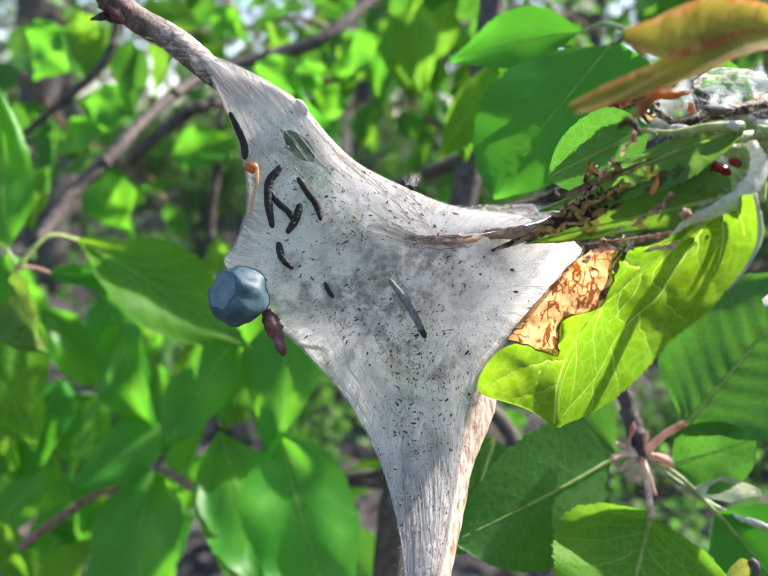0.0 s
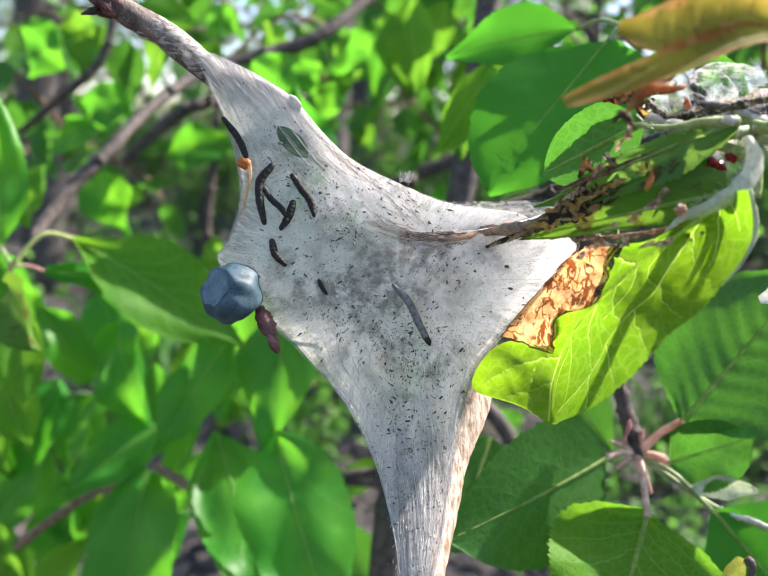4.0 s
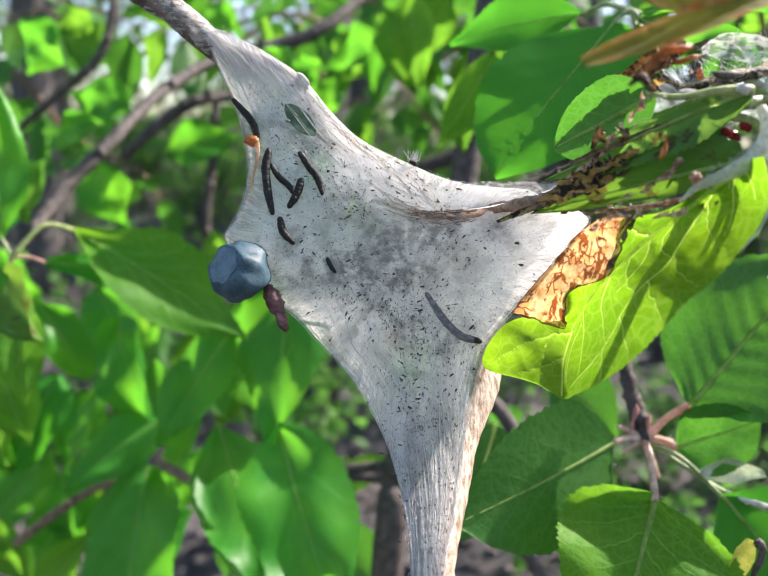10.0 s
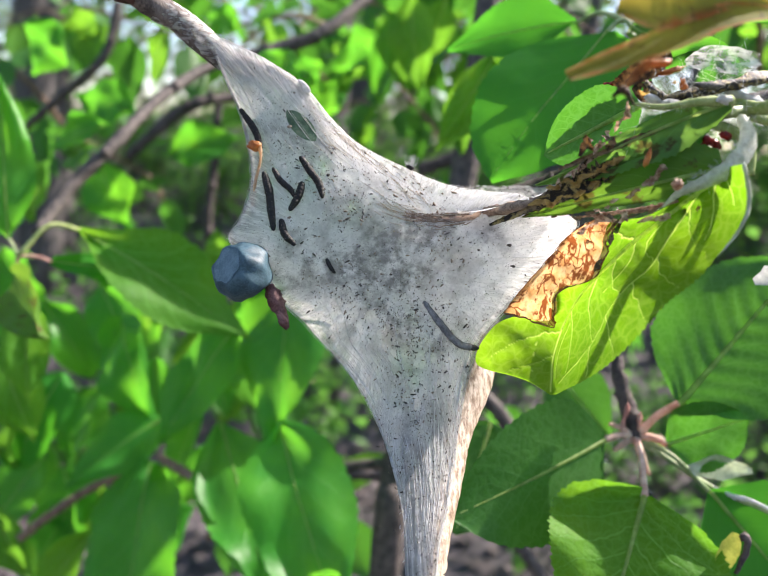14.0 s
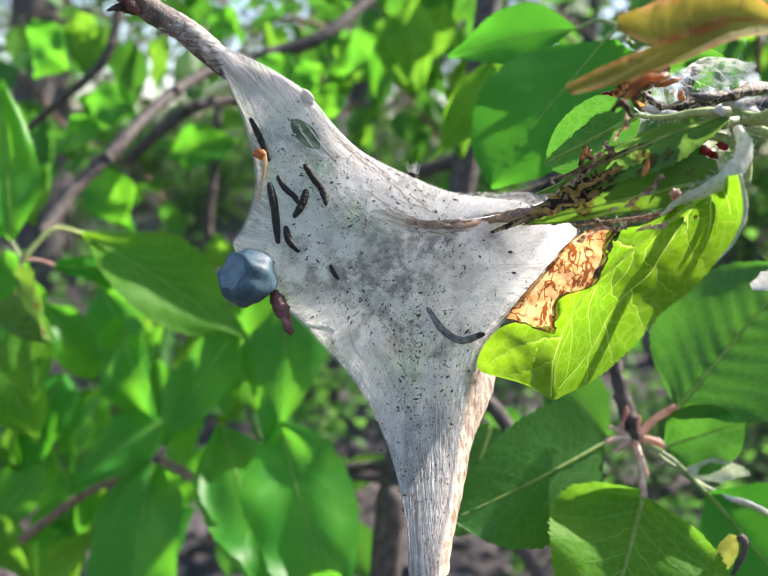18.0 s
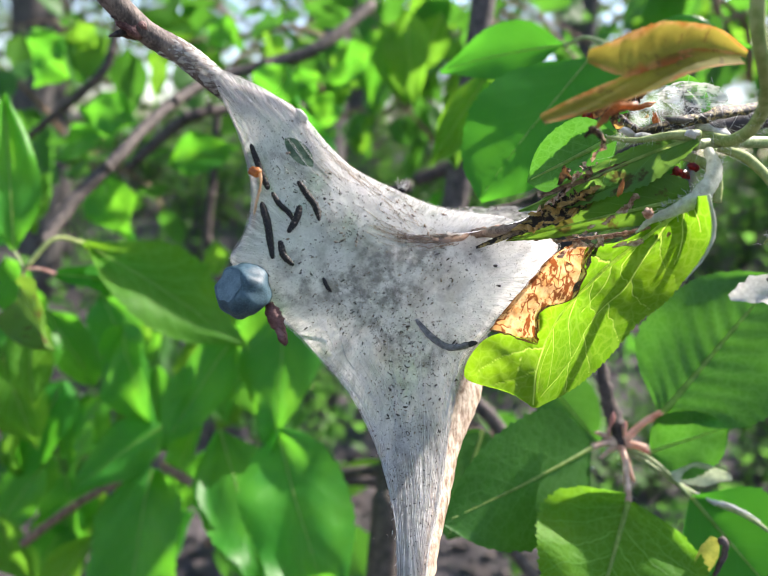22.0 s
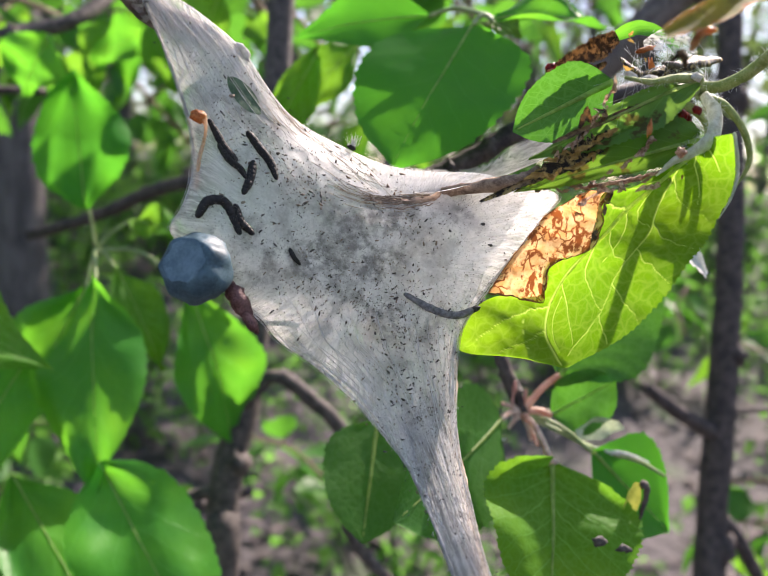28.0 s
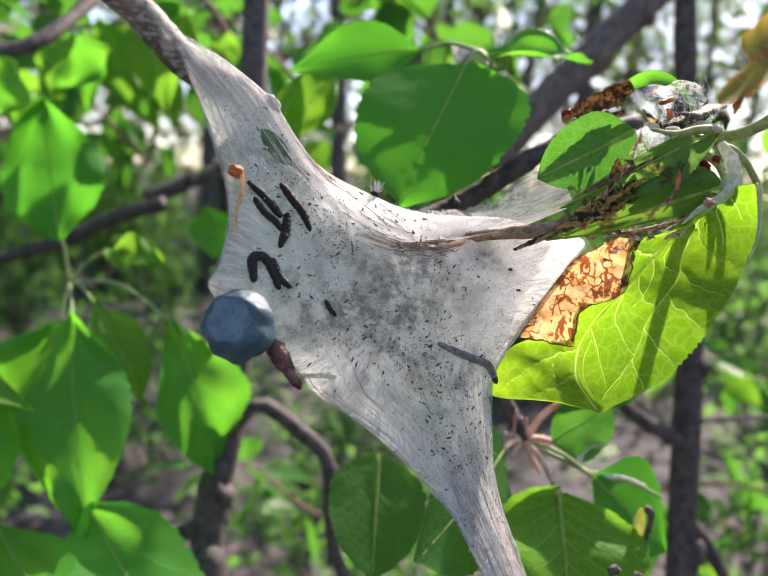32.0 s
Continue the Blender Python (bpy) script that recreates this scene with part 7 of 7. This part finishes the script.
def back_branches():
    branch("branch", ((-0.1631, 0.3278, 1.2411), (-0.1572, 0.3523, 1.2610), (-0.1423, 0.3721, 1.2840), (-0.1323, 0.4131, 1.3098), (-0.1128, 0.4588, 1.3352), (-0.0764, 0.4819, 1.3512), (-0.0424, 0.4949, 1.3681), (-0.0117, 0.5326, 1.4048)), (0.0030, 0.0034, 0.0034, 0.0034, 0.0036, 0.0042, 0.0044, 0.0044), "grey apple branch with lichen behind the nest", BARK_MID, rough=0.35, seed=1)
    branch("branch", ((-0.2026, 0.5592, 1.2687), (-0.1727, 0.5757, 1.3018), (-0.1499, 0.5784, 1.3170), (-0.1268, 0.5998, 1.3239), (-0.0676, 0.6206, 1.3314)), (0.004, 0.005, 0.005, 0.004, 0.003), "dark branch behind the leaves", BARK_DARK, seed=2)
    branch("branch", ((-0.1489, 0.6121, 1.1847), (-0.1509, 0.6211, 1.2277), (-0.1483, 0.6292, 1.2668), (-0.1486, 0.6409, 1.3229)), (0.004, 0.0045, 0.004, 0.003), "thin dark upright branch", BARK_DARK, seed=3)
    branch("branch", ((0.0248, 0.4847, 1.2749), (-0.0033, 0.5067, 1.2628), (-0.0327, 0.5283, 1.2453), (-0.0763, 0.5675, 1.2265)), (0.005, 0.0048, 0.0042, 0.004), "dark branch behind the leaves", BARK_DARK, seed=4)
    branch("sapling", ((0.0560, 0.4074, 1.4261), (0.0511, 0.3904, 1.3473), (0.0448, 0.3743, 1.2705), (0.0330, 0.3545, 1.1765), (0.0232, 0.3468, 1.1385), (0.0194, 0.3414, 1.1102), (0.0182, 0.3318, 1.0522)), (0.0068, 0.0072, 0.0074, 0.0076, 0.008, 0.0082, 0.0085), "slim grey forked sapling stem", BARK_MID, 11, 0.12, seed=6,
           twigs=(((((0.0295, 0.3465, 1.1664)), (0.0434, 0.3451, 1.1826), (0.0630, 0.3393, 1.1689), (0.0777, 0.3331, 1.1529), (0.0808, 0.3323, 1.1247), (0.0859, 0.3303, 1.0947), (0.1069, 0.3220, 1.0702)), (0.003, 0.0042, 0.0040, 0.0040, 0.0036, 0.003)), (((0.0205, 0.3434, 1.1247), (0.0068, 0.3471, 1.1222), (-0.0091, 0.3502, 1.1177)), (0.004, 0.003, 0.003))))
    branch("sapling", ((0.3362, 0.3678, 1.4933), (0.3345, 0.3507, 1.3803), (0.3362, 0.3318, 1.2675), (0.3328, 0.3183, 1.1705), (0.3278, 0.3077, 1.0863), (0.3198, 0.2946, 0.9761)), (0.0068, 0.0075, 0.0082, 0.009, 0.0095, 0.010), "slim dark grey sapling stem", BARK_DARK, 11, 0.12, seed=7,
           twigs=((((0.3301, 0.3065, 1.0864), (0.3413, 0.2978, 1.0711), (0.3643, 0.2912, 1.0376)), (0.005, 0.005, 0.004)), (((0.3339, 0.3146, 1.1512), (0.3631, 0.3100, 1.1512), (0.4081, 0.2967, 1.1523)), (0.002, 0.0018, 0.0015)), (((0.3308, 0.3138, 1.1349), (0.2946, 0.3136, 1.1527), (0.2679, 0.3196, 1.1697)), (0.006, 0.005, 0.004))))
    branch("branch", ((0.0356, 0.1953, 1.2828), (0.0457, 0.1960, 1.2857), (0.0575, 0.1950, 1.2919), (0.0816, 0.1909, 1.3069), (0.1160, 0.1908, 1.3176)), (0.0022, 0.0028, 0.0030, 0.0030, 0.0028), "dark twig behind the silk", BARK_DARK, seed=8)
    branch("limb", ((0.3181, 0.5356, 1.3229), (0.3652, 0.5188, 1.3825), (0.4084, 0.5029, 1.4333), (0.4515, 0.4870, 1.4840), (0.5144, 0.4651, 1.5665)), (0.014, 0.0155, 0.0155, 0.015, 0.015), "thick grey limb slanting behind the leaves", BARK, 12, 0.12, seed=9)
    branch("branch", ((-0.0090, 0.4417, 1.0678), (0.0217, 0.4412, 1.0683), (0.0589, 0.4417, 1.0742)), (0.004, 0.0045, 0.004), "thin dark branch low behind the nest", BARK_DARK, seed=10)
    branch("branch", ((0.0346, 0.6064, 1.2738), (0.0677, 0.6089, 1.2886), (0.0925, 0.6109, 1.3008), (0.1412, 0.6391, 1.3431)), (0.006, 0.0065, 0.006, 0.005), "dark branch behind the nest", BARK_DARK, seed=11)
    branch("branch", ((-0.2043, 0.3793, 1.0428), (-0.1817, 0.3828, 1.0620), (-0.1589, 0.3857, 1.0782), (-0.1327, 0.3874, 1.0888)), (0.003, 0.0028, 0.0025, 0.002), "thin reddish twig among low leaves", TWIG, seed=12)
    branch("branch", ((-0.1097, 0.3516, 1.1156), (-0.0906, 0.3314, 1.1183), (-0.0751, 0.3205, 1.1168)), (0.0022, 0.0026, 0.0020), "short broken twig among leaves", TWIG, seed=13)
    branch("branch", ((-0.2366, 0.6382, 1.3991), (-0.2462, 0.6287, 1.3524), (-0.2801, 0.6219, 1.3166), (-0.3225, 0.6366, 1.2849)), (0.004, 0.004, 0.004, 0.003), "thin branch in the upper leaves", BARK_MID, seed=14)


def leafy_twig(rng, leaves):
    """A twig with leaves, for the further parts of the apple tree."""
    ob = thing("leafy_twig", (0, 0, 0), "apple twig with spring leaves", "twig", "leafy twigs of the apple tree")
    pts = [Vector((0, 0, 0)), Vector((0.04, 0.01, 0.03)), Vector((0.09, -0.01, 0.05)), Vector((0.15, 0, 0.06))]
    bm = bmesh.new()
    tube(bm, pts, (0.003, 0.0022, 0.0012), 7, 14, 0.2)
    part("wood", bm, TWIG, ob)
    path = glide(pts, 20)
    for k in range(leaves):
        q = path[min(19, 3 + int(17 * k / leaves))]
        d = Vector((rng.uniform(-0.3, 1), rng.uniform(-1, 1), rng.uniform(-1.1, 0.3))).normalized()
        a = q + d * 0.014
        b = a + d * rng.uniform(0.04, 0.065)
        bm = bmesh.new()
        tube(bm, (q, a), (0.0007, 0.0006), 5, 3)
        part("stalk", bm, STALK, ob)
        bm = bmesh.new()
        blade(bm, a, b, (rng.uniform(-0.5, 0.5), -0.6, 0.8), rng.uniform(0.013, 0.02), ROUND if k % 2 else OVATE, fold=0.3, wave=0.08, nu=16, nv=3, seed=k)
        part("blade", bm, LEAF_FRESH if rng.random() < 0.2 else LEAF, ob)
    return ob


def far_twigs():
    rng = random.Random(8)
    kinds = [leafy_twig(rng, n) for n in (9, 7, 11)]
    spots = [
        (-0.3610, 0.7393, 1.3816), (-0.3753, 0.9505, 1.4130), (-0.3236, 1.0514, 1.4119), (-0.3483, 0.7713, 1.2913), (-0.4195, 0.8138, 1.2432), (-0.2616, 0.8525, 1.1997), (-0.2126, 0.5840, 1.1416), (-0.2745, 0.5966, 1.0982), (-0.2859, 0.5617, 1.0279), (-0.2335, 0.5784, 1.0147), (-0.1983, 0.6650, 1.0418),
        (-0.1985, 0.9546, 1.4504), (-0.1338, 1.0546, 1.4460), (-0.1398, 0.9307, 1.3416), (0.0613, 1.0006, 1.4515), (0.1094, 1.0240, 1.3236), (-0.0828, 1.0281, 1.3242), (-0.2967, 0.5426, 0.9352), (-0.1267, 0.5416, 0.9470), (0.0984, 0.5781, 1.3892)]
    spots += [(-0.0137, 0.8302, 1.4340), (0.0718, 0.8203, 1.3078), (0.2107, 0.8051, 1.3345), (0.2117, 0.6963, 1.3804), (0.5498, 0.7602, 1.5119), (0.7715, 0.6152, 1.3753), (0.7359, 0.7061, 1.0956), (0.6942, 0.4967, 1.0864), (0.3506, 1.0278, 1.0449), (0.2491, 0.7172, 0.9163), (0.5151, 0.4684, 1.0081), (0.6351, 0.4487, 0.9406), (0.1082, 0.8824, 1.4622), (-0.0437, 0.7285, 1.3991), (-0.0103, 0.8227, 1.3820), (0.0572, 0.9102, 1.4349), (0.0318, 0.9092, 1.3488), (-0.0584, 0.8419, 1.3386), (0.4397, 0.9481, 1.4823), (0.5489, 1.0417, 1.4517), (0.2927, 0.9503, 1.4783), (0.2499, 0.5205, 1.3959), (0.2452, 0.5693, 1.3846), (0.3240, 0.6177, 1.3799), (-0.1786, 0.8379, 1.3826)]
    for k, q in enumerate(spots):
        m = Matrix.Translation(q) @ pose(0, 0, 0, rng.uniform(-30, 30), rng.uniform(-30, 30), rng.uniform(-70, 70) + (180 if k % 2 else 0))
        if k < 3:
            kinds[k].matrix_basis = m
        else:
            copy_thing(kinds[k % 3], m)


# ---- who crawls on the nest ----
def residents():
    caterpillar(((-0.0214, 0.1460, 1.2764), (-0.0205, 0.1460, 1.2737), (-0.0185, 0.1460, 1.2718)), 0.00085, "small jet-black caterpillar resting on the silk", BLACK, 8, 3)
    caterpillar(((-0.0182, 0.1490, 1.2904), (-0.0158, 0.1490, 1.2874), (-0.0140, 0.1490, 1.2853), (-0.0130, 0.1490, 1.2827)), 0.00088, "dark hairy caterpillar curved on the silk")
    caterpillar(((-0.0241, 0.1500, 1.2875), (-0.0224, 0.1500, 1.2852), (-0.0203, 0.1490, 1.2836), (-0.0194, 0.1490, 1.2824)), 0.00070, "dark caterpillar half under the silk", None, 8, 3)
    caterpillar(((-0.0176, 0.1490, 1.2847), (-0.0183, 0.1490, 1.2818), (-0.0196, 0.1490, 1.2793)), 0.00092, "short dark caterpillar on the silk", None, 8)
    caterpillar(((-0.0107, 0.1440, 1.2686), (-0.0099, 0.1440, 1.2671), (-0.0090, 0.1440, 1.2661)), 0.0005, "tiny dark caterpillar under the silk", None, 6, 0)
    tuft = thing("hairy_caterpillar", (0.0069, 0.1640, 1.2900), "small dark caterpillar with pale hairs on the ridge", "caterpillar")
    bm = bmesh.new()
    blob(bm, (0.0071, 0.1645, 1.2899), (0.0012, 0.0008, 0.0006), Euler((0, 0.5, 0)).to_matrix(), 9, 6, 0.3)
    part("body", bm, HAIRY, tuft)
    rng = random.Random(4)
    bm = bmesh.new()
    for _ in range(46):
        a = Vector((0.0070, 0.1640, 1.2902)) + Vector((rng.gauss(0, 0.0006), 0, 0))
        tube(bm, (a, a + Vector((rng.gauss(0, 0.4), rng.uniform(-0.6, 0.3), rng.uniform(0.2, 1.2))).normalized() * rng.uniform(0.0016, 0.0032)), (0.00005, 0.00002), 3, 2)
    part("hair", bm, THREAD, tuft, "pale hairs", False)


CRAWLS = {
    "edge": ("dark caterpillar crawling along the nest's edge", 0.00095, 11, (
        (0.0, ((-0.0227, 0.1490, 1.2925), (-0.0246, 0.1490, 1.2894), (-0.0244, 0.1490, 1.2852), (-0.0233, 0.1480, 1.2807))),
        (7.0, ((-0.0236, 0.1490, 1.2917), (-0.0252, 0.1490, 1.2884), (-0.0249, 0.1490, 1.2844), (-0.0236, 0.1480, 1.2801))),
        (10.0, ((-0.0250, 0.1490, 1.2902), (-0.0253, 0.1490, 1.2868), (-0.0245, 0.1490, 1.2823), (-0.0233, 0.1480, 1.2781))),
        (13.0, ((-0.0259, 0.1500, 1.2865), (-0.0248, 0.1490, 1.2835), (-0.0241, 0.1490, 1.2798), (-0.0232, 0.1480, 1.2758))),
        (19.0, ((-0.0257, 0.1500, 1.2854), (-0.0246, 0.1490, 1.2817), (-0.0238, 0.1490, 1.2780), (-0.0230, 0.1480, 1.2737))),
        (23.0, ((-0.0264, 0.1500, 1.2837), (-0.0250, 0.1490, 1.2808), (-0.0241, 0.1490, 1.2774), (-0.0231, 0.1480, 1.2735))),
        (25.5, ((-0.0270, 0.1500, 1.2795), (-0.0244, 0.1500, 1.2794), (-0.0231, 0.1490, 1.2768), (-0.0218, 0.1480, 1.2725))),
        (28.0, ((-0.0283, 0.1510, 1.2748), (-0.0265, 0.1500, 1.2772), (-0.0233, 0.1490, 1.2770), (-0.0210, 0.1480, 1.2721))),
        (32.0, ((-0.0255, 0.1510, 1.2732), (-0.0253, 0.1500, 1.2767), (-0.0228, 0.1490, 1.2767), (-0.0208, 0.1480, 1.2720))))),
    "front": ("grey caterpillar seen through the front of the silk", 0.00082, 11, (
        (0.0, ((0.0114, 0.1390, 1.2603), (0.0091, 0.1390, 1.2640), (0.0068, 0.1390, 1.2670), (0.0040, 0.1390, 1.2699))),
        (3.0, ((0.0125, 0.1390, 1.2604), (0.0100, 0.1390, 1.2639), (0.0077, 0.1390, 1.2674), (0.0049, 0.1390, 1.2702))),
        (6.0, ((0.0167, 0.1390, 1.2535), (0.0148, 0.1390, 1.2567), (0.0122, 0.1390, 1.2603), (0.0092, 0.1390, 1.2631))),
        (9.0, ((0.0209, 0.1385, 1.2551), (0.0176, 0.1390, 1.2556), (0.0141, 0.1390, 1.2582), (0.0106, 0.1390, 1.2626))),
        (11.0, ((0.0222, 0.1385, 1.2556), (0.0185, 0.1390, 1.2569), (0.0152, 0.1390, 1.2595), (0.0119, 0.1390, 1.2631))),
        (13.0, ((0.0224, 0.1385, 1.2532), (0.0190, 0.1390, 1.2543), (0.0154, 0.1390, 1.2576), (0.0120, 0.1390, 1.2614))),
        (17.0, ((0.0232, 0.1385, 1.2573), (0.0192, 0.1390, 1.2556), (0.0152, 0.1390, 1.2576), (0.0122, 0.1390, 1.2610))),
        (19.0, ((0.0237, 0.1385, 1.2579), (0.0193, 0.1390, 1.2565), (0.0154, 0.1390, 1.2578), (0.0123, 0.1390, 1.2611))),
        (23.0, ((0.0253, 0.1385, 1.2584), (0.0198, 0.1390, 1.2569), (0.0157, 0.1390, 1.2583), (0.0124, 0.1390, 1.2609))),
        (25.5, ((0.0260, 0.1385, 1.2585), (0.0206, 0.1390, 1.2573), (0.0162, 0.1390, 1.2581), (0.0121, 0.1390, 1.2608))),
        (28.0, ((0.0264, 0.1385, 1.2586), (0.0216, 0.1390, 1.2572), (0.0169, 0.1390, 1.2582), (0.0124, 0.1390, 1.2605))),
        (30.0, ((0.0242, 0.1385, 1.2571), (0.0207, 0.1390, 1.2576), (0.0164, 0.1390, 1.2586), (0.0123, 0.1390, 1.2604))),
        (32.0, ((0.0233, 0.1385, 1.2532), (0.0214, 0.1390, 1.2564), (0.0172, 0.1390, 1.2581), (0.0123, 0.1390, 1.2602))))),
    "upper": ("dark caterpillar creeping down the upper silk", 0.00080, 11, (
        (0.0, ((-0.0302, 0.1530, 1.2946), (-0.0307, 0.1530, 1.2977), (-0.0334, 0.1530, 1.3032))),
        (6.0, ((-0.0278, 0.1530, 1.2938), (-0.0297, 0.1530, 1.2972), (-0.0332, 0.1530, 1.3009))),
        (9.0, ((-0.0275, 0.1530, 1.2935), (-0.0290, 0.1530, 1.2967), (-0.0329, 0.1530, 1.3007))),
        (13.0, ((-0.0275, 0.1530, 1.2922), (-0.0287, 0.1530, 1.2957), (-0.0321, 0.1530, 1.2998))),
        (19.0, ((-0.0263, 0.1520, 1.2911), (-0.0279, 0.1520, 1.2943), (-0.0306, 0.1530, 1.2995))),
        (23.0, ((-0.0248, 0.1510, 1.2886), (-0.0271, 0.1520, 1.2926), (-0.0293, 0.1520, 1.2975))),
        (25.5, ((-0.0224, 0.1510, 1.2891), (-0.0249, 0.1510, 1.2902), (-0.0277, 0.1520, 1.2961))),
        (28.0, ((-0.0212, 0.1510, 1.2852), (-0.0232, 0.1510, 1.2874), (-0.0257, 0.1520, 1.2916))),
        (32.0, ((-0.0193, 0.1510, 1.2848), (-0.0216, 0.1510, 1.2876), (-0.0248, 0.1520, 1.2903))))),
}


def crawlers():
    made = {}
    for key, (label, radius, count, rows) in CRAWLS.items():
        made[key] = caterpillar(rows[0][1], radius, label, GREYISH if key == "front" else None, count)
    return made


def motions():
    for key, (_, radius, count, rows) in CRAWLS.items():
        ob, segments, _ = CRAWLERS[key]
        home = Matrix.Translation(-ob.location)
        moments = [(t, spine_poses([on_silk(p[0], p[2]) for p in path], count, radius * 0.45)) for t, path in rows]
        for k, seg in enumerate(segments):
            walk(seg, [(t, home @ poses[k]) for t, poses in moments])


ground()
wood()
nest()
branches()
fragment()
drawn_leaf()
shoot()
lower_cluster()
back_leaves()
back_branches()
far_twigs()
residents()
CRAWLERS = crawlers()
motions()
